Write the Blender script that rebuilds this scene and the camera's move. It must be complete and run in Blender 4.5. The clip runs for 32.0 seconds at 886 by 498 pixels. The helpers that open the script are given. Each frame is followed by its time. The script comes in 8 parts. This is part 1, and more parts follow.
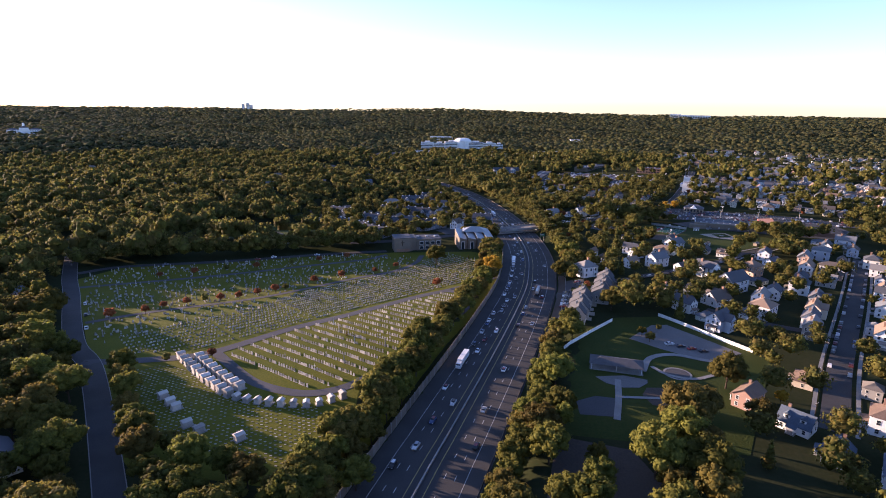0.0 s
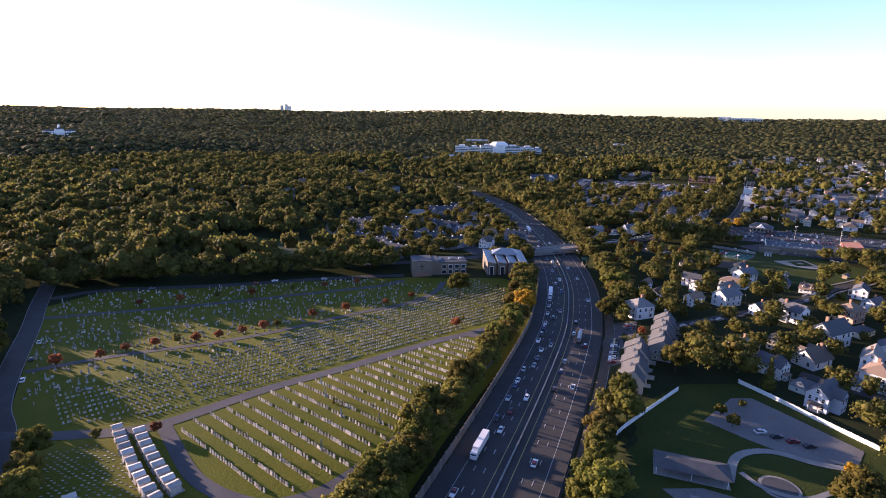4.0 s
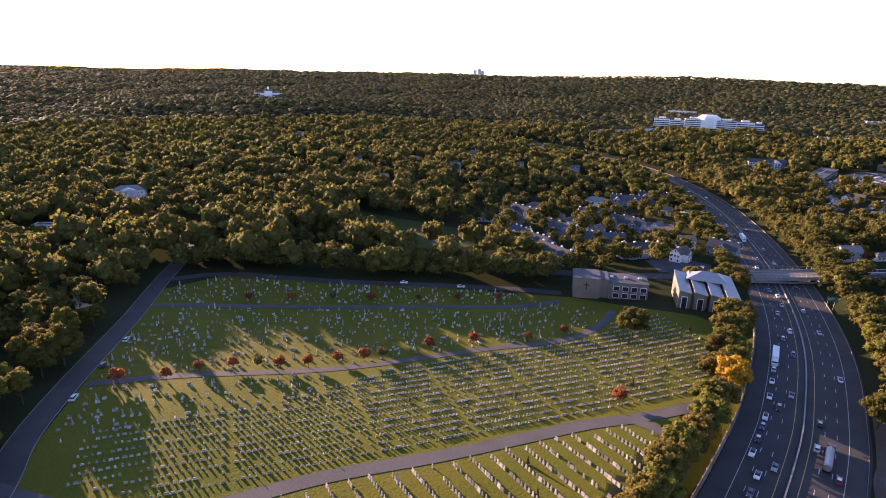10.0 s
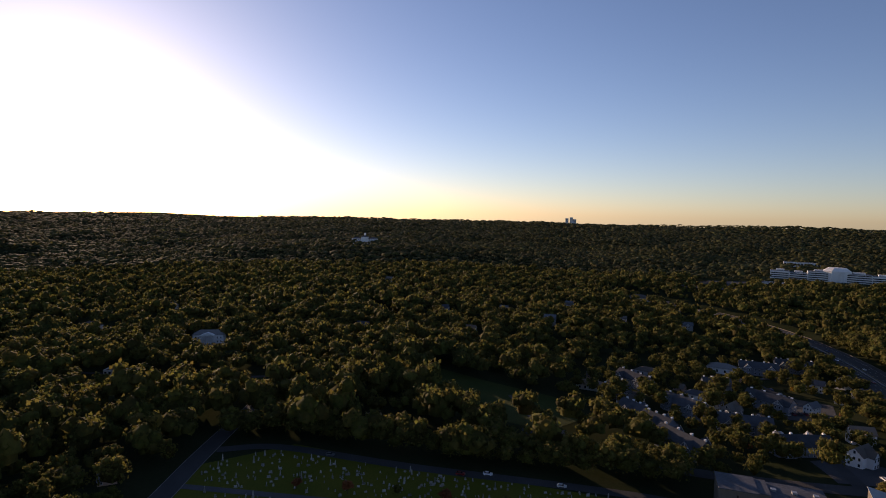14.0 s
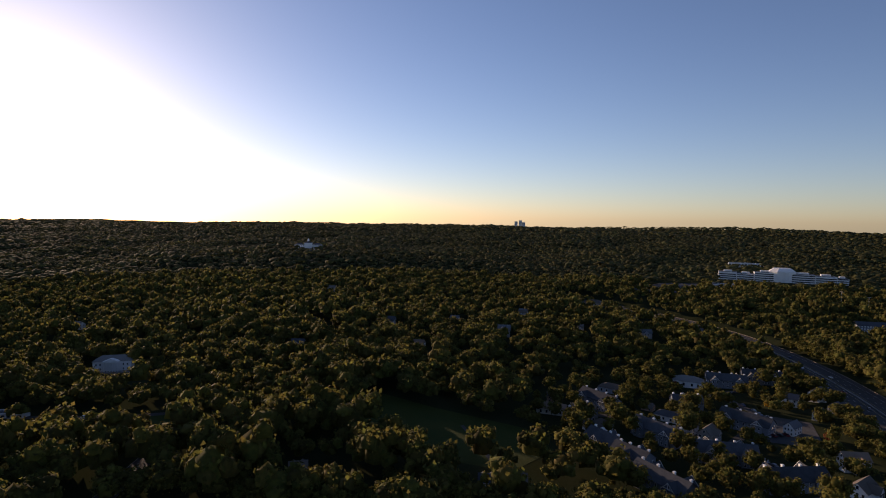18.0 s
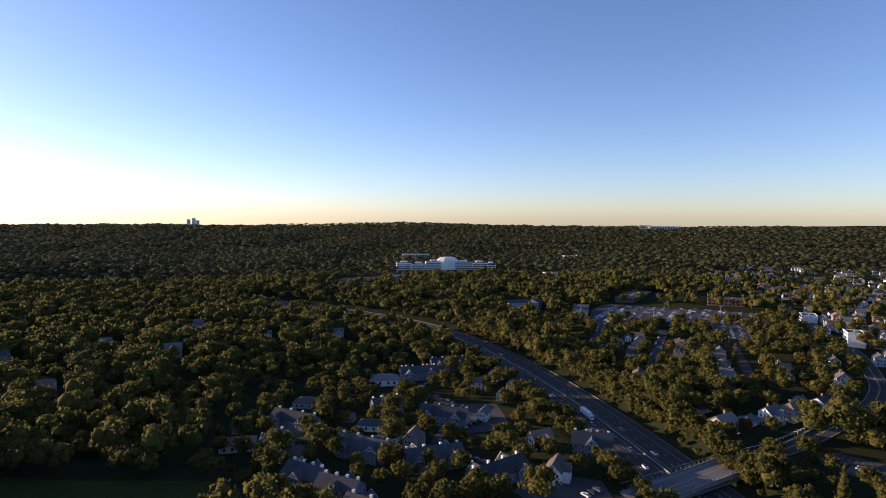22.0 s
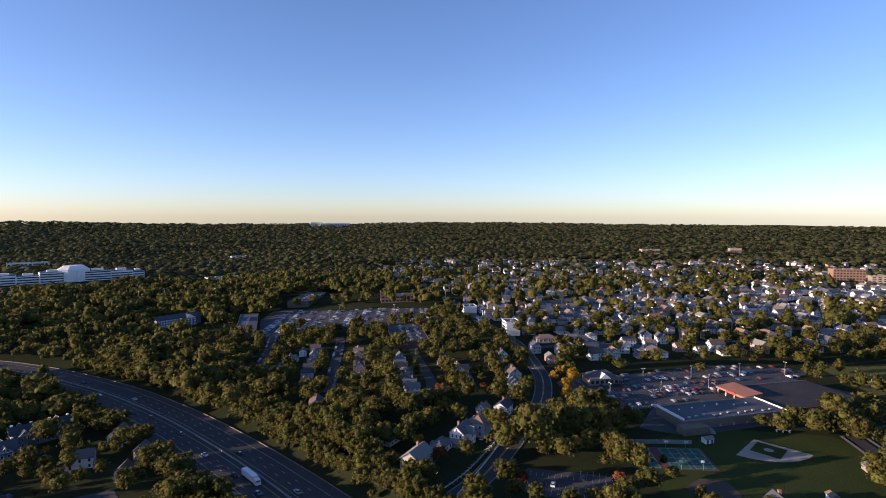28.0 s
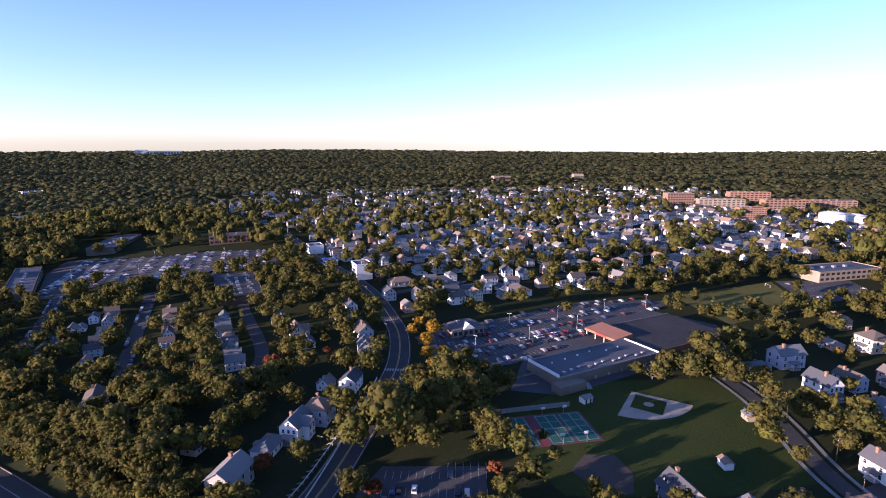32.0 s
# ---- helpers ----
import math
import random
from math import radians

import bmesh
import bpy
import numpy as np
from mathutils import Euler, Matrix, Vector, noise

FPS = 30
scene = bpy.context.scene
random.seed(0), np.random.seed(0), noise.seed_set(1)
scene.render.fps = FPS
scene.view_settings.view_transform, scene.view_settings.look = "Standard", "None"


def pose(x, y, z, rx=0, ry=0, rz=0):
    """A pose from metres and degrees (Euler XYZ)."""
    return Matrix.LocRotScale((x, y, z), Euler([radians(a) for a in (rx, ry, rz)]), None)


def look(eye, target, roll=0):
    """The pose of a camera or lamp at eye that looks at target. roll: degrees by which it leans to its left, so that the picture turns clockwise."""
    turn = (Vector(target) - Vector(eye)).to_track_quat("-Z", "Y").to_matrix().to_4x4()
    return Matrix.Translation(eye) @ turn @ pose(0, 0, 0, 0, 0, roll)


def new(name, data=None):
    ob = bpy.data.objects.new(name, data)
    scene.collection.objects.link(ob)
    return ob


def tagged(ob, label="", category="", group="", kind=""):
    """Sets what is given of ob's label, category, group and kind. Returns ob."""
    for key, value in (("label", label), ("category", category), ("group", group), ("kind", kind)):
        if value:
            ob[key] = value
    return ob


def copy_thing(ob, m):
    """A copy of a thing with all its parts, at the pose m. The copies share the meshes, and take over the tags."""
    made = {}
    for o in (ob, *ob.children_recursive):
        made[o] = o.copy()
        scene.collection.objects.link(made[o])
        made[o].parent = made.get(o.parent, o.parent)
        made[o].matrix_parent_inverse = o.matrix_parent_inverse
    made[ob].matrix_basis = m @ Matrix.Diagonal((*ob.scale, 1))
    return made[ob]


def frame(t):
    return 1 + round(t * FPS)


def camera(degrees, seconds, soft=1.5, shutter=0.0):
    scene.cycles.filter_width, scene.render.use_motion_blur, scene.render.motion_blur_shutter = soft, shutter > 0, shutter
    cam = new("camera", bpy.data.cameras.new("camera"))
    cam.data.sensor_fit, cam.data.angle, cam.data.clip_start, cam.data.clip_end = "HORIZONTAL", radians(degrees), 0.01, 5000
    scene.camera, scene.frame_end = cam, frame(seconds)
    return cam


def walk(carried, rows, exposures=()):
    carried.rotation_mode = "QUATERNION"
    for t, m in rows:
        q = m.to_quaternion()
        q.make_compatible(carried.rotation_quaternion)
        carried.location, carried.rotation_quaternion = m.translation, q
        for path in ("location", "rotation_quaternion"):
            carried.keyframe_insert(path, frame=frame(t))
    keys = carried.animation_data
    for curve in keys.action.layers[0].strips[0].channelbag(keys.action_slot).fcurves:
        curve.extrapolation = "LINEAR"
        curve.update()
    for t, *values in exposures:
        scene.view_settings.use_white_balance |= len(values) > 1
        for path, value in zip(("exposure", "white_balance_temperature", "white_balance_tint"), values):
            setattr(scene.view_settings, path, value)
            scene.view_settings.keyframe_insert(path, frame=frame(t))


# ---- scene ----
cam = camera(76.71, 32.0, 1.0)


def aim(x, y, z, heading, pitch, roll):
    h, p = radians(heading), radians(pitch)
    return look((x, y, z), (x + math.sin(h) * math.cos(p), y + math.cos(h) * math.cos(p), z + math.sin(p)), roll)


PATH = [
    (0, 0.00, 0.00, 121.99, 1.865, -14.539, 0.868),
    (0.5, 1.26, 8.42, 121.79, 1.854, -14.401, 0.793),
    (1, 2.59, 16.81, 121.74, 1.765, -14.385, 0.885),
    (1.5, 3.86, 25.25, 121.75, 1.746, -14.336, 0.865),
    (2, 5.16, 33.75, 122.00, 1.627, -14.390, 0.887),
    (2.5, 6.61, 42.27, 122.35, 1.385, -14.343, 0.784),
    (3, 8.06, 50.73, 122.81, -1.259, -14.368, 0.948),
    (3.5, 9.15, 59.02, 123.04, -1.841, -14.396, 0.973),
    (5.5, 11.47, 92.14, 122.57, -2.716, -14.497, 0.937),
    (6, 11.91, 100.28, 122.29, -2.808, -14.469, 0.948),
    (6.5, 12.44, 108.49, 121.98, -2.860, -14.481, 0.910),
    (7, 12.87, 116.96, 121.77, -2.933, -18.014, 0.907),
    (7.5, 13.20, 125.50, 121.85, -3.369, -21.109, 0.921),
    (8, 13.81, 133.50, 122.22, -7.979, -21.229, 0.991),
    (8.5, 14.28, 140.89, 122.68, -15.505, -21.307, 1.110),
    (9, 13.68, 147.93, 122.97, -19.248, -21.413, 1.139),
    (9.5, 12.01, 155.50, 123.19, -20.366, -21.180, 1.204),
    (10, 10.26, 162.60, 123.17, -20.931, -18.105, 1.215),
    (10.5, 8.38, 169.20, 123.01, -24.621, -15.246, 1.289),
    (11, 6.37, 175.36, 122.82, -26.822, -12.877, 1.299),
    (11.5, 3.94, 181.22, 122.73, -28.269, -10.477, 1.341),
    (12, 1.13, 187.06, 122.76, -31.019, -8.155, 1.329),
    (12.5, -2.00, 193.08, 122.79, -32.318, -6.359, 1.403),
    (13, -5.67, 199.54, 122.74, -31.750, -4.969, 1.442),
    (13.5, -9.40, 206.26, 122.68, -30.942, -3.859, 1.375),
    (14, -12.94, 212.92, 122.58, -30.482, -3.722, 1.356),
    (14.5, -16.41, 219.38, 122.57, -30.161, -3.672, 1.314),
    (16.5, -27.70, 243.95, 122.64, -26.860, -3.389, 1.119),
    (17, -30.21, 250.06, 122.68, -26.452, -3.363, 1.053),
    (17.5, -32.55, 256.17, 122.65, -26.215, -3.288, 1.015),
    (18, -34.89, 262.16, 122.45, -25.400, -3.223, 0.900),
    (18.5, -37.74, 268.53, 121.95, -20.635, -3.223, 0.763),
    (19, -40.61, 275.66, 121.28, -15.784, -3.199, 0.744),
    (19.5, -43.04, 283.14, 120.66, -12.608, -3.178, 0.663),
    (20, -44.71, 290.70, 120.17, -10.709, -3.149, 0.621),
    (20.5, -46.02, 298.17, 119.82, -6.831, -3.138, 0.540),
    (21, -47.12, 305.37, 119.58, -3.551, -3.140, 0.433),
    (21.5, -48.07, 312.29, 119.47, 1.006, -3.153, 0.384),
    (22, -48.61, 318.75, 119.43, 6.347, -3.175, 0.271),
    (22.5, -48.45, 325.07, 119.48, 11.145, -3.192, 0.174),
    (23, -47.36, 331.34, 119.60, 15.323, -3.222, 0.078),
    (23.5, -45.60, 337.88, 119.63, 20.158, -3.326, 0.002),
    (24, -43.16, 344.52, 119.57, 23.450, -3.335, -0.056),
    (24.5, -39.99, 351.19, 119.43, 25.111, -3.313, -0.025),
    (26.5, -23.74, 378.32, 118.88, 27.843, -3.231, 0.202),
    (27, -19.57, 385.09, 118.57, 31.765, -3.247, 0.203),
    (27.5, -14.98, 392.21, 118.21, 33.715, -3.231, 0.234),
    (28, -9.80, 399.82, 117.86, 38.922, -3.301, 0.113),
    (28.5, -4.13, 406.64, 117.52, 40.434, -3.277, 0.102),
    (29, 1.90, 412.94, 117.22, 43.471, -3.302, 0.117),
    (29.5, 7.82, 419.26, 116.93, 49.362, -3.346, -0.047),
    (30, 14.32, 424.99, 116.67, 50.959, -3.445, -0.042),
    (30.5, 21.53, 430.41, 116.47, 51.480, -6.236, 0.065),
    (31, 28.93, 435.53, 116.38, 51.555, -10.476, 0.096),
    (31.5, 36.43, 440.21, 116.29, 51.535, -10.616, 0.166),
    (32, 43.88, 445.00, 116.19, 53.739, -10.610, 0.160),
]
EXPOSURES = [(0, 1.95, 5800, 37), (6, 2.0, 5800, 37), (7.5, 2.35, 5950, 39), (8.2, 2.5, 6150, 41), (9, 2.75, 6550, 45), (10.5, 2.0, 6500, 43), (11, 1.65, 6450, 40), (12, 1.05, 6350, 37), (13, 0.6, 6350, 34), (14, 0.3, 6350, 32), (18, 0.28, 6300, 31), (21, 0.75, 5950, 31), (23, 1.08, 5600, 30), (24, 1.08, 5550, 30), (28, 1.08, 5550, 30), (30, 1.1, 5450, 33), (31, 1.35, 5350, 40), (32, 1.55, 5250, 42)]
walk(cam, [(row[0], aim(*row[1:])) for row in PATH], EXPOSURES)

# ---- world, sun ----
SUN_HEADING, SUN_HEIGHT = -64.0, 8.5
world = bpy.data.worlds.new("sky")
scene.world = world
world.use_nodes = True
wn, wl = world.node_tree.nodes, world.node_tree.links
sky = wn.new("ShaderNodeTexSky")
sky.sky_type, sky.sun_disc = "NISHITA", False
sky.sun_elevation, sky.sun_rotation = radians(SUN_HEIGHT), radians(SUN_HEADING)
sky.altitude, sky.air_density, sky.dust_density, sky.ozone_density = 60, 0.8, 0.33, 1.8
wn["Background"].inputs["Strength"].default_value = 0.105
haze = wn.new("ShaderNodeHueSaturation")
haze.inputs["Saturation"].default_value = 1.02
wl.new(sky.outputs["Color"], haze.inputs["Color"])
wl.new(haze.outputs["Color"], wn["Background"].inputs["Color"])
sun = new("sun", bpy.data.lights.new("sun", "SUN"))
sun.data.energy, sun.data.angle, sun.data.color = 5.0, radians(0.53), (1.0, 0.76, 0.46)
sh, se = radians(SUN_HEADING), radians(SUN_HEIGHT)
sun.matrix_world = look((math.sin(sh) * math.cos(se) * 900, math.cos(sh) * math.cos(se) * 900, math.sin(se) * 900), (0, 0, 0))


# ---- materials ----
def material(name, color, rough=0.8, other=None, scale=1.0, fine=12.0, bump=0.3, metal=0.0, by_object=0.0, by_island=0.0, space="Object", leaf=False, spread=1.0, hue=0.0):
    """A noisy surface: color drifts to other at two scales; by_object and by_island vary its brightness piece by piece."""
    m = bpy.data.materials.new(name)
    m.use_nodes = True
    n, k = m.node_tree.nodes, m.node_tree.links
    shader = n["Principled BSDF"]
    shader.inputs["Roughness"].default_value, shader.inputs["Metallic"].default_value = rough, metal
    shader.inputs["Specular IOR Level"].default_value = 0.5 if rough < 0.65 or metal else 0.08
    other = other or tuple(c * 0.72 for c in color)
    where = n.new("ShaderNodeTexCoord")
    if space == "World":
        source = n.new("ShaderNodeNewGeometry").outputs["Position"]
    else:
        source = where.outputs[space]
    broad, grain = n.new("ShaderNodeTexNoise"), n.new("ShaderNodeTexNoise")
    broad.inputs["Scale"].default_value, broad.inputs["Detail"].default_value = scale, 4
    grain.inputs["Scale"].default_value, grain.inputs["Detail"].default_value = fine, 3
    k.new(source, broad.inputs["Vector"])
    k.new(source, grain.inputs["Vector"])
    both = n.new("ShaderNodeMath")
    both.operation = "ADD"
    k.new(broad.outputs["Fac"], both.inputs[0])
    k.new(grain.outputs["Fac"], both.inputs[1])
    span = n.new("ShaderNodeMapRange")
    span.inputs["From Min"].default_value, span.inputs["From Max"].default_value = 1 - 0.28 * spread, 1 + 0.28 * spread
    k.new(both.outputs[0], span.inputs["Value"])
    mix = n.new("ShaderNodeMix")
    mix.data_type = "RGBA"
    mix.inputs["A"].default_value, mix.inputs["B"].default_value = (*color, 1), (*other, 1)
    k.new(span.outputs["Result"], mix.inputs["Factor"])
    last = mix.outputs["Result"]
    if by_object or by_island:
        if by_object:
            rnd = n.new("ShaderNodeObjectInfo").outputs["Random"]
        else:
            rnd = n.new("ShaderNodeNewGeometry").outputs["Random Per Island"]
        vary = by_object or by_island
        r = n.new("ShaderNodeMapRange")
        r.inputs["To Min"].default_value, r.inputs["To Max"].default_value = 1 - vary, 1 + vary
        k.new(rnd, r.inputs["Value"])
        hs = n.new("ShaderNodeHueSaturation")
        k.new(r.outputs["Result"], hs.inputs["Value"])
        k.new(last, hs.inputs["Color"])
        if hue:
            twice = n.new("ShaderNodeMath")
            twice.operation = "MULTIPLY"
            twice.inputs[1].default_value = 7.31
            frac = n.new("ShaderNodeMath")
            frac.operation = "FRACT"
            k.new(rnd, twice.inputs[0])
            k.new(twice.outputs[0], frac.inputs[0])
            rh = n.new("ShaderNodeMapRange")
            rh.inputs["To Min"].default_value, rh.inputs["To Max"].default_value = 0.5 - hue, 0.5 + hue * 0.35
            k.new(frac.outputs[0], rh.inputs["Value"])
            k.new(rh.outputs["Result"], hs.inputs["Hue"])
        last = hs.outputs["Color"]
    k.new(last, shader.inputs["Base Color"])
    if bump:
        b = n.new("ShaderNodeBump")
        b.inputs["Strength"].default_value, b.inputs["Distance"].default_value = bump, 0.4 / max(fine, 0.4)
        k.new(grain.outputs["Fac"], b.inputs["Height"])
        k.new(b.outputs["Normal"], shader.inputs["Normal"])
    if leaf:
        tr = n.new("ShaderNodeBsdfTranslucent")
        add = n.new("ShaderNodeMixShader")
        add.inputs["Fac"].default_value = 0.5
        k.new(last, tr.inputs["Color"])
        k.new(shader.outputs[0], add.inputs[1])
        k.new(tr.outputs[0], add.inputs[2])
        k.new(add.outputs[0], n["Material Output"].inputs["Surface"])
        shader.inputs["Specular IOR Level"].default_value = 0.1
    return m


def choice(name, colors, rough=0.7, fine=6.0, island=False):
    """One paint for many houses: each object, or each piece of a joined mesh, takes one of the colours."""
    m = material(name, (0.5, 0.5, 0.5), rough, None, 0.4, fine, 0.1)
    n, k = m.node_tree.nodes, m.node_tree.links
    ramp = n.new("ShaderNodeValToRGB")
    ramp.color_ramp.interpolation = "CONSTANT"
    while len(ramp.color_ramp.elements) < len(colors):
        ramp.color_ramp.elements.new(0.5)
    for i, c in enumerate(colors):
        ramp.color_ramp.elements[i].position, ramp.color_ramp.elements[i].color = i / len(colors), (*c, 1)
    if island:
        k.new(n.new("ShaderNodeNewGeometry").outputs["Random Per Island"], ramp.inputs["Fac"])
    else:
        k.new(n.new("ShaderNodeObjectInfo").outputs["Random"], ramp.inputs["Fac"])
    times = n.new("ShaderNodeMix")
    times.data_type, times.blend_type = "RGBA", "MULTIPLY"
    times.inputs["Factor"].default_value = 0.5
    shader = n["Principled BSDF"]
    k.new(ramp.outputs["Color"], times.inputs["A"])
    old = shader.inputs["Base Color"].links[0].from_socket
    bright = n.new("ShaderNodeMix")
    bright.data_type, bright.blend_type = "RGBA", "ADD"
    bright.inputs["Factor"].default_value = 1.0
    bright.inputs["B"].default_value = (0.5, 0.5, 0.5, 1)
    k.new(old, bright.inputs["A"])
    k.new(bright.outputs["Result"], times.inputs["B"])
    k.new(times.outputs["Result"], shader.inputs["Base Color"])
    return m


M_GROUND = material("forest_floor", (0.024, 0.031, 0.014), 0.95, (0.036, 0.038, 0.019), 0.03, 0.6, 0.1, space="World")
M_GROUND.node_tree.nodes["Principled BSDF"].inputs["Specular IOR Level"].default_value = 0.0
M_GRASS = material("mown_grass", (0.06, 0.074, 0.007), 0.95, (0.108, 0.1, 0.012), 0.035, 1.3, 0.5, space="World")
# darker copy of the mown grass, with some shade put into its colour
M_SHADE_GRASS = material("shade_dark_grass", (0.026, 0.042, 0.009), 0.95, (0.045, 0.052, 0.011), 0.05, 1.2, 0.5, space="World")
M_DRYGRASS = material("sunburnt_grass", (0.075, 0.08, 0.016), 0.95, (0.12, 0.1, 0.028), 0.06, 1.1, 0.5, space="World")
M_ASPHALT = material("asphalt", (0.066, 0.064, 0.063), 0.85, (0.046, 0.045, 0.045), 0.08, 3.0, 0.2, space="World")
M_LOT = material("worn_asphalt", (0.055, 0.055, 0.058), 0.88, (0.08, 0.079, 0.08), 0.05, 2.0, 0.2, space="World")
M_PALE_LOT = material("pale_worn_asphalt", (0.17, 0.16, 0.155), 0.9, (0.12, 0.115, 0.11), 0.06, 1.5, 0.15, space="World")
M_DIRT = material("brown_packed_dirt", (0.085, 0.068, 0.055), 0.95, (0.06, 0.05, 0.042), 0.08, 1.5, 0.3, space="World")
M_LANE = material("cemetery_asphalt", (0.088, 0.086, 0.09), 0.9, (0.062, 0.061, 0.064), 0.1, 3.0, 0.2, space="World")
M_WALK = material("pale_concrete", (0.25, 0.24, 0.225), 0.85, (0.17, 0.165, 0.155), 0.2, 3.0, 0.15, space="World")
M_SAND = material("infield_clay", (0.36, 0.31, 0.25), 0.95, (0.28, 0.23, 0.18), 0.15, 2.0, 0.2, space="World")
M_LINE = material("white_road_paint", (0.5, 0.5, 0.48), 0.7, (0.3, 0.3, 0.29), 0.5, 6.0, 0.0, space="World")
M_YELLOW = material("yellow_road_paint", (0.55, 0.4, 0.1), 0.6, (0.4, 0.3, 0.1), 0.5, 6.0, 0.0, space="World")
M_CONCRETE = material("grey_concrete", (0.3, 0.295, 0.28), 0.85, (0.2, 0.195, 0.185), 0.3, 3.0, 0.2)
M_STONE = material("gravestone_granite", (0.34, 0.32, 0.29), 0.7, (0.2, 0.19, 0.17), 0.9, 9.0, 0.2, by_island=0.5)
M_STONE_ONE = material("gravestone_granite_single", (0.34, 0.32, 0.29), 0.7, (0.2, 0.19, 0.17), 0.9, 9.0, 0.2, by_object=0.45)
M_MARBLE = material("pale_granite", (0.44, 0.4, 0.36), 0.7, (0.3, 0.28, 0.255), 0.6, 5.0, 0.15, by_object=0.4)
M_BARK = material("bark", (0.075, 0.055, 0.04), 0.95, (0.045, 0.035, 0.025), 1.5, 9.0, 0.6)
M_LEAF = material("green_foliage", (0.158, 0.146, 0.025), 0.8, (0.074, 0.08, 0.018), 0.2, 1.6, 0.0, by_object=0.35, leaf=True, hue=0.045)
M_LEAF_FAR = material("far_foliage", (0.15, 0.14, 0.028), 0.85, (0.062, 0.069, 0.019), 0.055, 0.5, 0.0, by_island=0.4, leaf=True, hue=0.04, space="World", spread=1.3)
# greyer, bluer leaves: distance haze is mixed into this colour
M_LEAF_HAZE = material("hazed_hill_foliage", (0.115, 0.112, 0.036), 0.85, (0.056, 0.064, 0.026), 0.03, 0.2, 0.0, by_island=0.35, leaf=True, hue=0.03, space="World", spread=1.2)
M_LEAF_YELLOW = material("yellow_foliage", (0.42, 0.24, 0.02), 0.8, (0.26, 0.17, 0.02), 0.4, 2.5, 0.0, leaf=True)
M_LEAF_RED = material("red_foliage", (0.3, 0.1, 0.04), 0.8, (0.18, 0.075, 0.03), 0.4, 2.5, 0.0, by_object=0.25, leaf=True)
M_WALL = choice("painted_siding", [(0.72, 0.71, 0.68), (0.66, 0.64, 0.6), (0.5, 0.5, 0.5), (0.74, 0.72, 0.7), (0.42, 0.45, 0.5), (0.6, 0.54, 0.42), (0.35, 0.33, 0.3), (0.75, 0.74, 0.73), (0.45, 0.3, 0.22), (0.55, 0.56, 0.5)])
M_ROOF = choice("asphalt_shingles", [(0.1, 0.1, 0.11), (0.16, 0.14, 0.12), (0.2, 0.19, 0.18), (0.12, 0.1, 0.085), (0.08, 0.085, 0.095), (0.22, 0.16, 0.12), (0.14, 0.15, 0.16)], 0.9)
WALLS = [(0.74, 0.73, 0.7), (0.68, 0.66, 0.62), (0.5, 0.5, 0.5), (0.76, 0.74, 0.72), (0.42, 0.45, 0.5), (0.6, 0.54, 0.42), (0.4, 0.36, 0.32), (0.77, 0.76, 0.75), (0.45, 0.3, 0.22), (0.62, 0.62, 0.58)]
ROOFS = [(0.1, 0.1, 0.11), (0.15, 0.13, 0.115), (0.19, 0.18, 0.17), (0.12, 0.1, 0.085), (0.08, 0.085, 0.095), (0.22, 0.14, 0.1), (0.13, 0.14, 0.15)]
M_WALL_FAR = choice("painted_siding_far", WALLS, island=True)
M_ROOF_FAR = choice("asphalt_shingles_far", ROOFS, 0.9, island=True)
M_CAR_FAR = choice("car_paint_far", [(0.55, 0.55, 0.55), (0.03, 0.03, 0.035), (0.2, 0.2, 0.21), (0.35, 0.35, 0.34), (0.07, 0.075, 0.085), (0.09, 0.025, 0.025), (0.04, 0.06, 0.12), (0.12, 0.12, 0.12)], 0.35, island=True)
M_TRIM = material("white_trim", (0.78, 0.78, 0.76), 0.6, (0.62, 0.62, 0.6), 0.8, 6.0, 0.0)
M_GLASS = material("window_glass", (0.02, 0.024, 0.03), 0.08, (0.03, 0.034, 0.04), 0.3, 2.0, 0.0)
M_BRICK = material("red_brick", (0.27, 0.165, 0.115), 0.9, (0.2, 0.125, 0.09), 0.15, 2.5, 0.2)
M_TAN = material("tan_masonry", (0.3, 0.245, 0.185), 0.85, (0.22, 0.18, 0.135), 0.2, 2.5, 0.15)
M_BROWNBRICK = material("brown_brick", (0.17, 0.115, 0.085), 0.9, (0.12, 0.085, 0.065), 0.2, 3.0, 0.2)
M_DULL = material("dull_tan_masonry", (0.2, 0.165, 0.13), 0.9, (0.14, 0.12, 0.095), 0.2, 2.5, 0.15)
M_WHITE = material("white_precast_concrete", (0.78, 0.77, 0.74), 0.7, (0.66, 0.65, 0.63), 0.05, 0.8, 0.05)
M_FLAT = material("grey_roof_membrane", (0.11, 0.115, 0.13), 0.9, (0.07, 0.075, 0.085), 0.06, 0.8, 0.1)
M_METAL = material("galvanised_steel", (0.42, 0.42, 0.42), 0.5, (0.3, 0.3, 0.3), 1.0, 6.0, 0.05, metal=0.7)
M_WOODWALL = material("weathered_wall_boards", (0.2, 0.17, 0.14), 0.9, (0.13, 0.11, 0.09), 0.3, 4.0, 0.3, by_object=0.2)


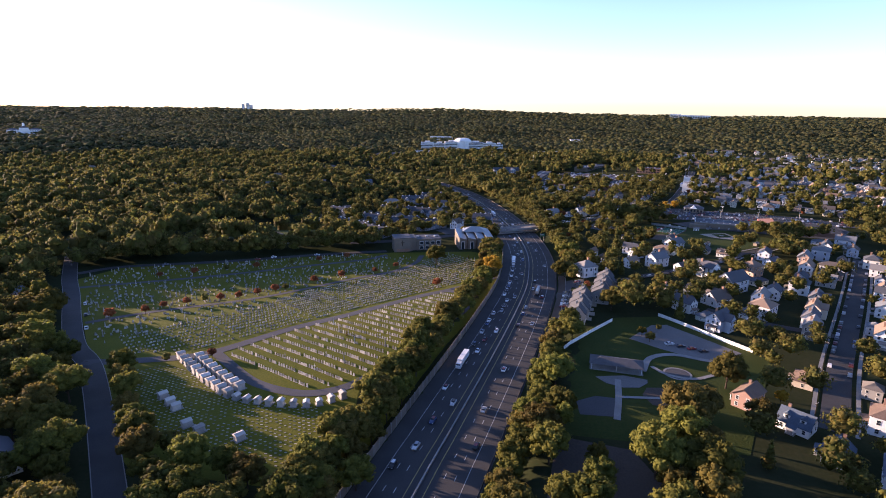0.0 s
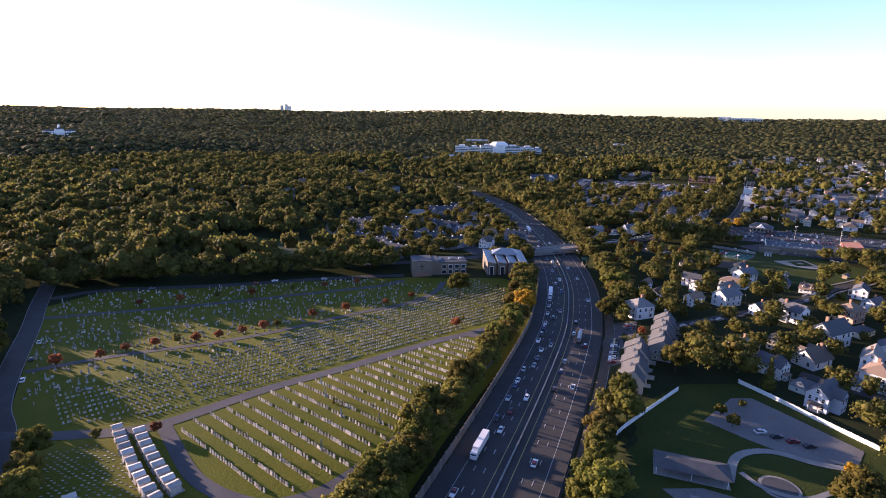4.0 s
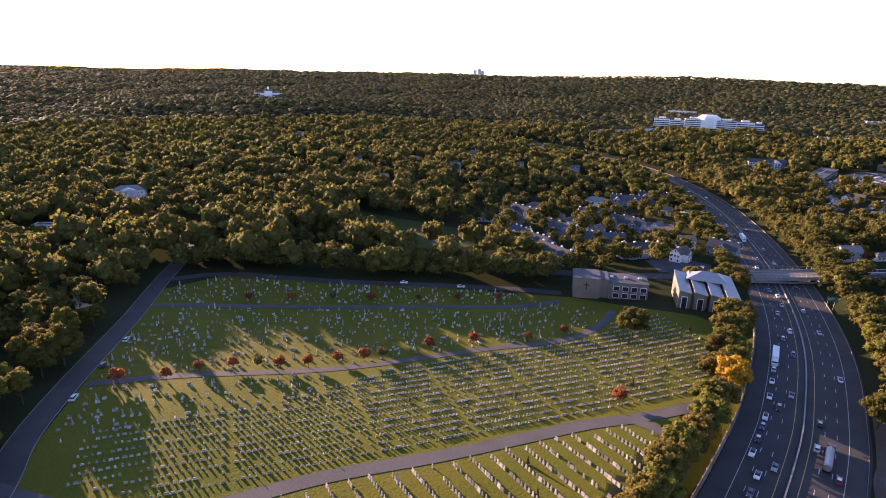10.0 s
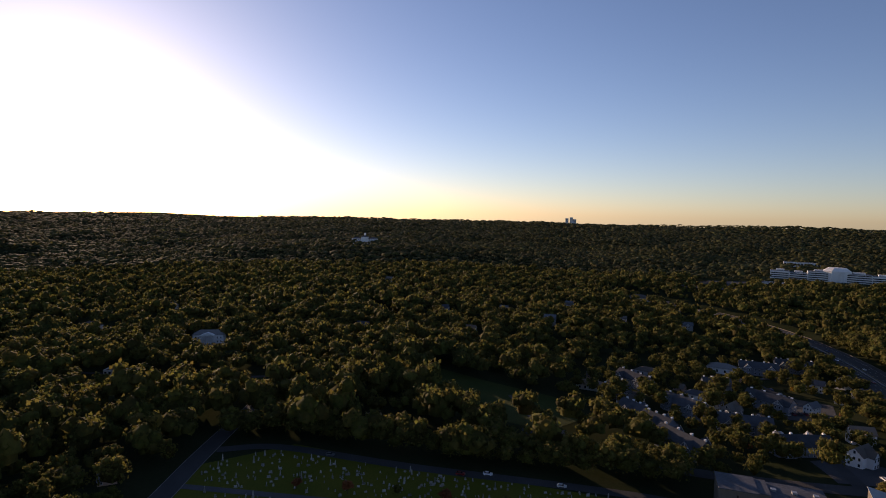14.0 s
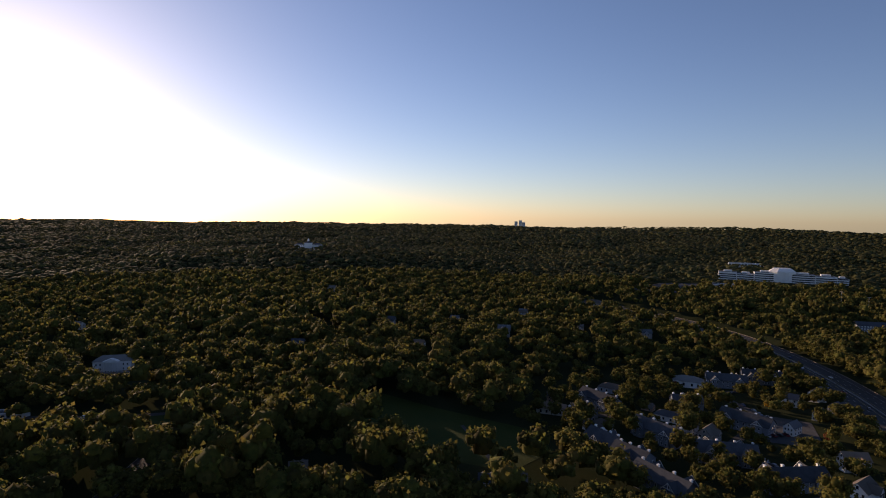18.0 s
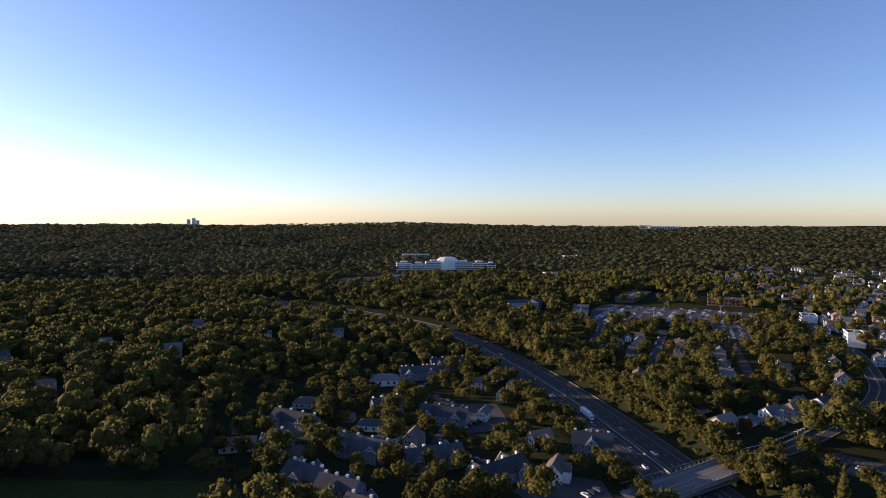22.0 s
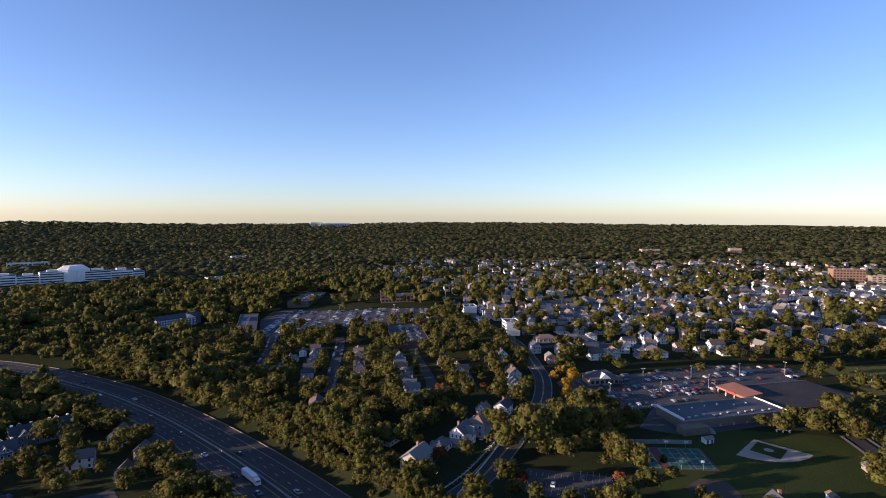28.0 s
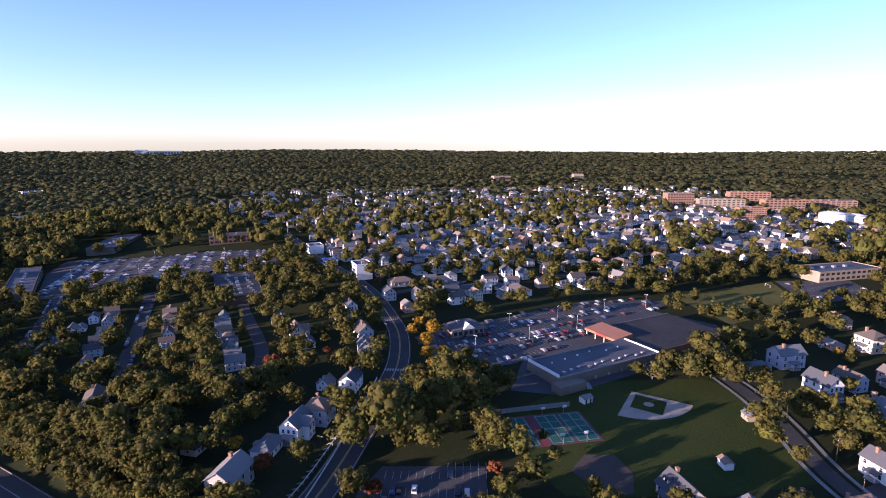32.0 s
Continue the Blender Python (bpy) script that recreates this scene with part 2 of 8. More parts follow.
# ---- building helpers ----
class Shape:
    """Collects corners and faces for one mesh."""

    def __init__(self):
        self.v, self.f = [], []

    def add(self, verts, faces):
        n = len(self.v)
        self.v += [tuple(p) for p in verts]
        self.f += [tuple(i + n for i in q) for q in faces]
        return self

    def box(self, x0, y0, z0, x1, y1, z1):
        return self.add([(x0, y0, z0), (x1, y0, z0), (x1, y1, z0), (x0, y1, z0), (x0, y0, z1), (x1, y0, z1), (x1, y1, z1), (x0, y1, z1)],
                        [(0, 3, 2, 1), (4, 5, 6, 7), (0, 1, 5, 4), (1, 2, 6, 5), (2, 3, 7, 6), (3, 0, 4, 7)])

    def prism(self, outline, z0, z1):
        n = len(outline)
        self.add([(x, y, z0) for x, y in outline] + [(x, y, z1) for x, y in outline],
                 [tuple(range(n - 1, -1, -1)), tuple(range(n, 2 * n))] + [(i, (i + 1) % n, n + (i + 1) % n, n + i) for i in range(n)])
        return self

    def tube(self, x, y, z0, z1, r0, r1=None, n=8, tilt=(0, 0)):
        r1 = r0 if r1 is None else r1
        a = [2 * math.pi * i / n for i in range(n)]
        self.add([(x + r0 * math.cos(t), y + r0 * math.sin(t), z0) for t in a] + [(x + tilt[0] + r1 * math.cos(t), y + tilt[1] + r1 * math.sin(t), z1) for t in a],
                 [tuple(range(n - 1, -1, -1)), tuple(range(n, 2 * n))] + [(i, (i + 1) % n, n + (i + 1) % n, n + i) for i in range(n)])
        return self

    def gable(self, x0, y0, x1, y1, z, rise, over=0.5, thick=0.22):
        """A gabled roof slab with its ridge along x."""
        xa, xb, ya, yb, ym = x0 - over, x1 + over, y0 - over, y1 + over, (y0 + y1) / 2
        drop = rise * over / max((y1 - y0) / 2, 0.1)
        a, b, c = z - drop, z + rise, thick
        out = [(ya, a), (ym, b), (yb, a), (yb, a + c), (ym, b + c), (ya, a + c)]
        self.add([(xa, y, h) for y, h in out] + [(xb, y, h) for y, h in out],
                 [(0, 1, 4, 5), (1, 2, 3, 4), (7, 6, 11, 10), (8, 7, 10, 9), (0, 6, 7, 1), (1, 7, 8, 2), (2, 8, 9, 3), (3, 9, 10, 4), (4, 10, 11, 5), (5, 11, 6, 0)])
        return self

    def hip(self, x0, y0, x1, y1, z, rise, over=0.5, inset=None):
        xa, xb, ya, yb = x0 - over, x1 + over, y0 - over, y1 + over
        i = (yb - ya) / 2 if inset is None else inset
        ym = (ya + yb) / 2
        self.add([(xa, ya, z), (xb, ya, z), (xb, yb, z), (xa, yb, z), (xa + i, ym, z + rise), (xb - i, ym, z + rise)],
                 [(0, 1, 5, 4), (1, 2, 5), (2, 3, 4, 5), (3, 0, 4), (3, 2, 1, 0)])
        return self

    def mesh(self, name, mat, smooth=False):
        me = bpy.data.meshes.new(name)
        me.from_pydata(self.v, [], self.f)
        me.materials.append(mat)
        if smooth:
            me.shade_smooth()
        return me


def part(name, shape, mat, parent=None, label="", smooth=False):
    """One mesh object under a thing or a part."""
    ob = new(name, shape.mesh(name, mat, smooth) if isinstance(shape, Shape) else shape)
    if parent is not None:
        ob.parent = parent
    if label:
        ob["label"] = label
    return ob


def thing(name, label, category, group="", m=None):
    ob = tagged(new(name), label, category, group)
    ob.empty_display_size = 0.3
    if m is not None:
        ob.matrix_basis = m
    return ob


def fast_mesh(name, v, tri, mat, smooth=False):
    """A large mesh of triangles from arrays."""
    me = bpy.data.meshes.new(name)
    v, tri = np.asarray(v, np.float32), np.asarray(tri, np.int32)
    me.vertices.add(len(v))
    me.vertices.foreach_set("co", v.ravel())
    me.loops.add(tri.size)
    me.loops.foreach_set("vertex_index", tri.ravel())
    me.polygons.add(len(tri))
    me.polygons.foreach_set("loop_start", np.arange(0, tri.size, 3, dtype=np.int32))
    me.polygons.foreach_set("use_smooth", np.full(len(tri), smooth))
    me.materials.append(mat)
    me.update(calc_edges=True)
    return me


# ---- terrain ----
HILLS = [(-40, -150, 7), (60, 40, 5), (72, 205, 7.5), (-23, 234, 7.5), (-150, 250, 6), (-150, 120, 7), (-130, 400, -5), (-20, 470, -7),
         (30, 455, -3), (78, 283, 7.5), (191, 376, 6), (250, 530, 5), (340, 560, 7), (241, 640, 8), (341, 741, 11), (412, 842, 7)]
VALLEYS = [(206, 300, 5), (300, 300, 6), (111, 828, -4), (146, 1108, -12), (-23, 775, -14), (-71, 744, -15), (-21, 603, -11), (-118, 1004, -9), (-97, 938, -12),
           (-237, 844, -8), (-484, 546, -8), (118, 1649, 3), (-1022, 1480, 28), (956, 680, 15), (700, 400, 8), (500, 1100, 6), (-400, 200, 4), (46, 530, 2.2), (150, 577, 2.2)]
SPOTS = np.array(HILLS + VALLEYS, float)
HIGHWAY = np.array([(-190, -400), (-118, -180), (-57, 0), (-3, 155), (10.5, 192), (41.5, 278), (66, 352), (76, 392), (85, 442), (89.5, 490), (91, 540), (90, 590),
                    (86, 655), (79, 721), (68, 790), (47, 870), (8, 965), (-40, 1040), (-120, 1120), (-250, 1220)], float)


def smooth_line(points, step=4.0):
    """A Catmull-Rom line through the points, resampled evenly."""
    p = np.array(points, float)
    q = np.vstack([2 * p[0] - p[1], p, 2 * p[-1] - p[-2]])
    out = []
    for i in range(1, len(q) - 2):
        for t in np.linspace(0, 1, 24, endpoint=False):
            a, b, c, d = q[i - 1], q[i], q[i + 1], q[i + 2]
            out.append(0.5 * (2 * b + (c - a) * t + (2 * a - 5 * b + 4 * c - d) * t**2 + (3 * b - a - 3 * c + d) * t**3))
    out = np.array(out + [p[-1]])
    s = np.r_[0, np.cumsum(np.linalg.norm(np.diff(out, axis=0), axis=1))]
    at = np.linspace(0, s[-1], max(2, int(s[-1] / step) + 1))
    return np.stack([np.interp(at, s, out[:, 0]), np.interp(at, s, out[:, 1])], 1)


HW = smooth_line(HIGHWAY, 6.0)


def highway_z(y):
    return np.interp(y, [-400, 420, 560, 800, 1100, 1600], [0, 0, -4, -9, -12, -8])


def from_line(x, y, line):
    """Distance to a polyline's sample points."""
    x, y = np.asarray(x, float), np.asarray(y, float)
    best = np.full(x.shape, 1e9)
    for a, b in zip(line[:-1], line[1:]):
        d = b - a
        t = np.clip(((x - a[0]) * d[0] + (y - a[1]) * d[1]) / (d @ d), 0, 1)
        best = np.minimum(best, np.hypot(x - a[0] - t * d[0], y - a[1] - t * d[1]))
    return best


def land(x, y):
    x, y = np.asarray(x, float), np.asarray(y, float)
    top, total = np.zeros(x.shape), np.zeros(x.shape)
    for sx, sy, sz in SPOTS:
        w = 1 / ((x - sx) ** 2 + (y - sy) ** 2 + 3600.0) ** 1.5
        top, total = top + w * sz, total + w
    z = top / total
    r = np.hypot(x, y - 300)
    k = np.clip((r - 1700) / 2800, 0, 1)
    k = k * k * (3 - 2 * k)
    z = z * (1 - k) + k * (52 + 9 * np.sin(x / 610 + 1) * np.cos(y / 830) + 6 * np.sin((x + y) / 340))
    k = np.clip((r - 1250) / 500, 0, 1)
    for px, py, reach in ((118, 1649, 330), (-1022, 1480, 260)):
        k = k * (1 - np.exp(-((x - px) ** 2 + (y - py) ** 2) / reach**2))
    k = k * np.clip(1.7 - r / 2200, 0.25, 1)
    z = z + k * (9 * np.sin((x + 0.7 * y) / 71 + 1.6 * np.sin(y / 190)) + 7 * np.sin((x - 0.4 * y) / 118 + 2 * np.sin(x / 260)))
    d = from_line(x, y, HW[::4])
    b = np.clip((d - 21) / 16, 0, 1)
    b = b * b * (3 - 2 * b)
    return np.where(d < 60, (highway_z(y) - 0.25) * (1 - b) + z * b, z)


def axis_steps(lo, hi, fine_lo, fine_hi, fine):
    mid = list(np.arange(fine_lo, fine_hi + 0.1, fine))
    out, s = [], fine
    p = fine_hi
    while p < hi:
        s = min(s * 1.13, 60)
        p += s
        out.append(min(p, hi))
    left, s, p = [], fine, fine_lo
    while p > lo:
        s = min(s * 1.13, 60)
        p -= s
        left.append(max(p, lo))
    return np.array(left[::-1] + mid + out)


GX, GY = axis_steps(-4900, 4900, -320, 520, 7.0), axis_steps(-1500, 4900, -60, 1000, 7.0)
GZ = land(*np.meshgrid(GX, GY))


def ground_z(x, y):
    """The height of the ground sheet, as its triangles lie."""
    x, y = np.asarray(x, float), np.asarray(y, float)
    i, j = np.clip(np.searchsorted(GX, x) - 1, 0, len(GX) - 2), np.clip(np.searchsorted(GY, y) - 1, 0, len(GY) - 2)
    u, v = (x - GX[i]) / (GX[i + 1] - GX[i]), (y - GY[j]) / (GY[j + 1] - GY[j])
    a, b, c, d = GZ[j, i], GZ[j, i + 1], GZ[j + 1, i + 1], GZ[j + 1, i]
    return np.where(u >= v, a + u * (b - a) + v * (c - b), a + v * (d - a) + u * (c - d))


def gz(x, y):
    return float(ground_z(x, y))


def inside(x, y, poly):
    x, y = np.asarray(x, float), np.asarray(y, float)
    hit = np.zeros(x.shape, bool)
    for (ax, ay), (bx, by) in zip(poly, poly[1:] + poly[:1]):
        cross = ((ay > y) != (by > y)) & (x < (bx - ax) * (y - ay) / (by - ay + 1e-12) + ax)
        hit ^= cross
    return hit


nx, ny = len(GX), len(GY)
gx, gy = np.meshgrid(GX, GY)
idx = np.arange(nx * ny).reshape(ny, nx)
tri = np.concatenate([np.stack([idx[:-1, :-1], idx[:-1, 1:], idx[1:, 1:]], -1).reshape(-1, 3), np.stack([idx[:-1, :-1], idx[1:, 1:], idx[1:, :-1]], -1).reshape(-1, 3)])
ground = new("ground", fast_mesh("ground", np.stack([gx, gy, GZ], -1).reshape(-1, 3), tri, M_GROUND, True))
tagged(ground, "dark leaf-strewn earth rolling out to low hills", "ground", kind="structure")


def ribbon(name, line, left, right, mat, lift=0.1, parent=None, z_of=None, label="", category="", kind=""):
    """A strip that follows a line, draped on the ground, from left to right of it in metres."""
    d = np.gradient(line, axis=0)
    d /= np.linalg.norm(d, axis=1)[:, None]
    side = np.stack([d[:, 1], -d[:, 0]], 1)
    k = max(2, int(abs(right - left) / 5) + 2)
    offs = np.linspace(left, right, k)
    p = line[:, None] + side[:, None] * offs[None, :, None]
    z = (z_of(line[:, 1])[:, None] + 0 * p[..., 0] if z_of else ground_z(p[..., 0], p[..., 1])) + lift
    v = np.concatenate([p, z[..., None]], -1).reshape(-1, 3)
    i = np.arange(len(line) * k).reshape(len(line), k)
    q = np.stack([i[:-1, :-1], i[:-1, 1:], i[1:, 1:], i[1:, :-1]], -1).reshape(-1, 4)[:, ::-1]
    s = Shape().add(v, q)
    ob = part(name, s, mat, parent, label)
    return tagged(ob, label, category, kind=kind)


def sheet(name, poly, mat, lift, label, category, step=6.0, kind="structure", parent=None):
    """A flat area draped on the ground: the polygon cut into a grid."""
    bm = bmesh.new()
    face = bm.faces.new([bm.verts.new((x, y, 0)) for x, y in poly])
    xs, ys = [p[0] for p in poly], [p[1] for p in poly]
    for lines, n in ((np.arange(min(xs) + step, max(xs), step), (1, 0, 0)), (np.arange(min(ys) + step, max(ys), step), (0, 1, 0))):
        for c in lines:
            bmesh.ops.bisect_plane(bm, geom=bm.verts[:] + bm.edges[:] + bm.faces[:], plane_co=(c * n[0], c * n[1], 0), plane_no=n)
    for v in bm.verts:
        v.co.z = gz(v.co.x, v.co.y) + lift
    bmesh.ops.recalc_face_normals(bm, faces=bm.faces[:])
    if bm.faces and sum(f.normal.z for f in bm.faces) < 0:
        bmesh.ops.reverse_faces(bm, faces=bm.faces[:])
    me = bpy.data.meshes.new(name)
    bm.to_mesh(me)
    bm.free()
    me.materials.append(mat)
    ob = new(name, me)
    if parent is not None:
        ob.parent = parent
    return tagged(ob, label, category, kind=kind)


# ---- highway ----
highway = ribbon("highway", HW, -20.5, 20.5, M_ASPHALT, 0.0, None, highway_z, "wide grey asphalt motorway between trees", "road", "structure")
for off, mat in ((-14.0, M_LINE), (14.0, M_LINE), (-3.0, M_YELLOW), (3.0, M_YELLOW)):
    ribbon("edge_line", HW, off - 0.09, off + 0.09, mat, 0.03, highway, highway_z)


def along(line, s):
    """Place and direction at a distance along a line."""
    step = np.r_[0, np.cumsum(np.linalg.norm(np.diff(line, axis=0), axis=1))]
    x, y = np.interp(s, step, line[:, 0]), np.interp(s, step, line[:, 1])
    x2, y2 = np.interp(s + 1, step, line[:, 0]), np.interp(s + 1, step, line[:, 1])
    return x, y, math.atan2(y2 - y, x2 - x)


def length(line):
    return float(np.linalg.norm(np.diff(line, axis=0), axis=1).sum())


dash = Shape().box(-1.5, -0.11, 0.0, 1.5, 0.11, 0.03).mesh("lane_dash", M_LINE)
DASH_AT = np.arange(500, 1290, 12.2)
for off in (-10.35, -6.7, 6.7, 10.35):
    for s in DASH_AT:
        x, y, a = along(HW, s)
        ob = part("lane_dash", dash, None, highway)
        ob.matrix_basis = Matrix.Translation((x + off * math.sin(a), y - off * math.cos(a), float(highway_z(y)) + 0.01)) @ Matrix.Rotation(a, 4, "Z")
# dry strip with a dark fence between the motorway and the townhouses
verge = HW[(HW[:, 1] > 235) & (HW[:, 1] < 400)]
ribbon("verge", verge, 21.5, 26.0, M_DIRT, 0.35, None, None, "strip of dry brown weeds beside the motorway", "verge", "structure")


# ---- plan: roads, lawns and yards ----
BRIDGE_A, BRIDGE_B = (58.0, 540.5), (133.0, 570.5)
LINES = {
    "cemetery_lane": ([(-156, 238), (-128, 241), (-102, 249), (-72, 279), (-41, 304.5), (-3, 339.5), (14, 352), (34, 370), (52, 392)], 3.0),
    "loop_lane": ([(-101, 251), (-91, 239), (-73, 219), (-54, 209), (-40, 209.5), (-27, 219), (-10, 246), (0, 268), (9, 288), (22, 314), (28, 334), (24, 346), (13, 351)], 2.6),
    "second_lane": ([(-184, 289), (-154, 312), (-105, 345), (-56, 387), (-24, 412), (-8, 438), (-3, 462)], 2.2),
    "third_lane": ([(-232, 361), (-151, 402), (-59, 444), (-33, 466)], 2.2),
    "west_street": ([(-20, 10), (-62, 92), (-96, 150), (-146, 229), (-170, 257), (-196, 297), (-226, 346), (-254, 390), (-300, 470)], 4.6),
    "upper_street": ([(-252, 396), (-228, 418), (-158, 440), (-66, 471), (-34, 478)], 3.4),
    "bridge_street": ([(-70, 508), (-10, 519), (30, 528), (58, 540.5)], 5.0),
    "main_street": ([(133, 570.5), (158, 578), (205, 600), (245, 621), (280, 650), (302, 677), (325, 710), (348, 750), (395, 840), (440, 925), (500, 1040)], 6.0),
    "east_street": ([(152, 180), (160, 190), (195, 235), (257, 309), (312, 376), (350, 424)], 5.0),
    "side_street": ([(118, 362), (148, 374), (210, 404), (250, 428), (268, 424)], 3.6),
    "lower_street": ([(223, 267), (190, 288), (168, 310)], 3.2),
    "park_street": ([(330, 486), (312, 470), (290, 456), (271, 446), (256, 436), (238, 420)], 3.4),
    "row_street": ([(163, 736), (206, 806), (233, 849), (250, 880)], 4.2),
    "row_street_west": ([(150, 830), (178, 880), (205, 935), (214, 965)], 4.2),
    "row_street_east": ([(180, 668), (215, 690), (258, 768), (280, 800)], 3.6),
    "condo_drive": ([(30, 528), (15, 575), (-20, 622), (-70, 645), (-110, 640)], 3.2),
    "condo_drive_north": ([(-20, 622), (0, 690), (-20, 745), (10, 775)], 3.0),
    "meadow_path": ([(-168, 574), (-148, 551), (-130, 529)], 1.2),
    "meadow_road": ([(-520, 400), (-437, 446), (-391, 469), (-365, 482), (-320, 520), (-280, 560)], 3.0),
    "town_street": ([(326, 712), (400, 690), (470, 645), (560, 590), (660, 530), (800, 450)], 4.0),
    "town_street_north": ([(372, 790), (460, 745), (560, 690), (700, 610), (850, 520)], 4.0),
}
CURVES = {}
for name, (pts, half) in LINES.items():
    CURVES[name] = smooth_line(pts, 4.0)
    mat = M_LANE if "lane" in name else M_ASPHALT
    label = "narrow grey asphalt cemetery lane" if "lane" in name else "two-way asphalt street with worn surface"
    ribbon(name, CURVES[name], -half, half, mat, 0.2, None, None, label, "lane" if "lane" in name else "street", "structure")
for name in ("east_street", "park_street"):
    half = LINES[name][1]
    for side in (-1, 1):
        ribbon("pavement", CURVES[name], side * (half + 2.4) - 0.8, side * (half + 2.4) + 0.8, M_WALK, 0.3, None, None, "pale concrete pavement beside the street", "pavement", "structure")
for side in (-1, 1):
    half = LINES["west_street"][1]
    ribbon("kerb_line", CURVES["west_street"], side * half - 0.15, side * half + 0.15, M_WALK, 0.28, None, None, "pale kerb along the street", "kerb", "structure")
for off, mat in ((-0.25, M_YELLOW), (0.25, M_YELLOW)):
    ribbon("centre_line", CURVES["main_street"], off - 0.1, off + 0.1, mat, 0.24, None, None, "yellow painted centre line", "road marking", "structure")
for off in (-5.3, 5.3):
    ribbon("edge_line", CURVES["main_street"], off - 0.1, off + 0.1, M_LINE, 0.24, None, None, "white painted edge line", "road marking", "structure")

# lawns of park, ball field and meadows carry shade in their colour
AREAS = {
    "cemetery_lawn": ([(-152, 238), (-125, 190), (-95, 160), (-45, 150), (-20, 180), (10, 265), (36, 330), (56, 385), (66, 448), (40, 470), (-28, 474), (-226, 425), (-244, 380)], M_GRASS, 0.08, "mown cemetery grass in evening light", "lawn"),
    "park_lawn": ([(50, 178), (112, 165), (140, 205), (165, 240), (150, 275), (134, 297), (108, 294), (76, 268), (60, 240)], M_SHADE_GRASS, 0.08, "shaded park lawn", "lawn"),
    "park_car_park": ([(105, 264), (124, 283), (133, 284), (143, 268), (155, 248), (147, 239), (130, 240), (116, 252)], M_PALE_LOT, 0.16, "small worn asphalt park car park", "car park"),
    "park_court": ([(60, 191), (61, 201), (70, 205), (78, 203), (74, 189)], M_LOT, 0.16, "dark asphalt play court in the park", "court"),
    "park_terrace": ([(75, 222), (78, 216), (84, 212), (91, 212), (96, 216), (97, 219), (88, 223)], M_PALE_LOT, 0.16, "pale paved half-round terrace before the pavilion", "terrace"),
    "playground": ([(91, 198), (90, 206), (94, 212), (100, 212), (104, 207), (103, 199), (97, 195)], M_DIRT, 0.16, "round brown mulch playground", "playground"),
    "earth_patch": ([(36, 140), (43, 162), (50, 176), (72, 168), (76, 150), (66, 132)], M_DIRT, 0.2, "bare brown earth lot beside the park", "earth"),
    "townhouse_car_park": ([(81, 318), (87, 350), (98, 378), (112, 374), (100, 336), (97, 318)], M_LOT, 0.16, "narrow townhouse car park", "car park"),
    "ball_field": ([(200, 510), (222, 555), (262, 546), (292, 530), (322, 494), (316, 462), (285, 452), (255, 444), (225, 472)], M_SHADE_GRASS, 0.08, "mown ball field grass with long shadows", "sports field"),
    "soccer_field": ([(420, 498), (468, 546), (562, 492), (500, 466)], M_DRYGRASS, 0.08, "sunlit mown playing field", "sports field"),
    "school_car_park": ([(566, 490), (505, 462), (560, 420), (600, 440)], M_LOT, 0.12, "open asphalt car park", "car park"),
    "store_car_park": ([(252, 588), (282, 640), (300, 640), (330, 624), (413, 592), (443, 563), (453, 540), (420, 546), (370, 570), (340, 558), (290, 574)], M_LOT, 0.16, "large asphalt shop car park", "car park"),
    "store_yard": ([(256, 562), (290, 574), (340, 558), (370, 570), (420, 546), (414, 505), (372, 492), (330, 512), (266, 540)], M_LOT, 0.13, "worn asphalt yard round the shop", "yard"),
    "play_circle": ([(206, 498), (214, 514), (226, 514), (232, 505), (225, 496), (214, 492)], M_DIRT, 0.16, "sand play area with a kerb", "playground"),
    "small_car_park": ([(160, 566), (178, 570), (199, 540), (182, 528), (164, 548)], M_LOT, 0.16, "small marked asphalt car park", "car park"),
    "shopping_car_park": ([(204, 938), (196, 950), (240, 1060), (276, 1106), (330, 1010), (369, 990), (401, 940), (372, 880), (312, 880), (280, 908), (262, 955)], M_LOT, 0.12, "huge shopping centre car park", "car park"),
    "condo_yard": ([(-10, 640), (30, 640), (30, 690), (0, 700)], M_LOT, 0.12, "asphalt yard among the apartment houses", "car park"),
    "bridge_yard": ([(20, 533), (50, 541), (52, 560), (30, 575), (10, 560)], M_LOT, 0.12, "asphalt yard beside the bridge", "car park"),
    "far_car_park": ([(-170, 1330), (-120, 1460), (-40, 1480), (-60, 1340)], M_LOT, 0.3, "far asphalt car park among trees", "car park"),
    "valley_meadow": ([(-250, 606), (-198, 596), (-130, 590), (-108, 564), (-120, 526), (-190, 518), (-232, 545)], M_SHADE_GRASS, 0.1, "dim meadow between trees", "lawn"),
    "western_meadow": ([(-440, 424), (-418, 444), (-371, 490), (-330, 503), (-296, 490), (-330, 452), (-379, 412)], M_SHADE_GRASS, 0.1, "broad dim meadow among the western woods", "lawn"),
    "pond": ([(92, 1000), (100, 1030), (114, 1034), (120, 1010), (108, 995)], material("pond_water", (0.03, 0.04, 0.045), 0.03, (0.02, 0.03, 0.035), 0.05, 0.4, 0.02, space="World"), 0.3, "still pond mirroring the sky", "pond"),
}
for name, (poly, mat, lift, label, cat) in AREAS.items():
    sheet(name, poly, mat, lift, label, cat, 7.0)

for pts, half in (([(73, 187), (79, 203), (84, 219)], 1.3), ([(80, 204), (96, 203)], 0.9), ([(98, 227), (107, 241), (120, 245), (133, 239), (146, 236)], 1.5), ([(104, 232), (108, 224), (118, 220), (129, 224)], 1.0)):
    ribbon("park_path", smooth_line(pts, 3.0), -half, half, M_WALK, 0.3, None, None, "pale concrete park path", "path", "structure")


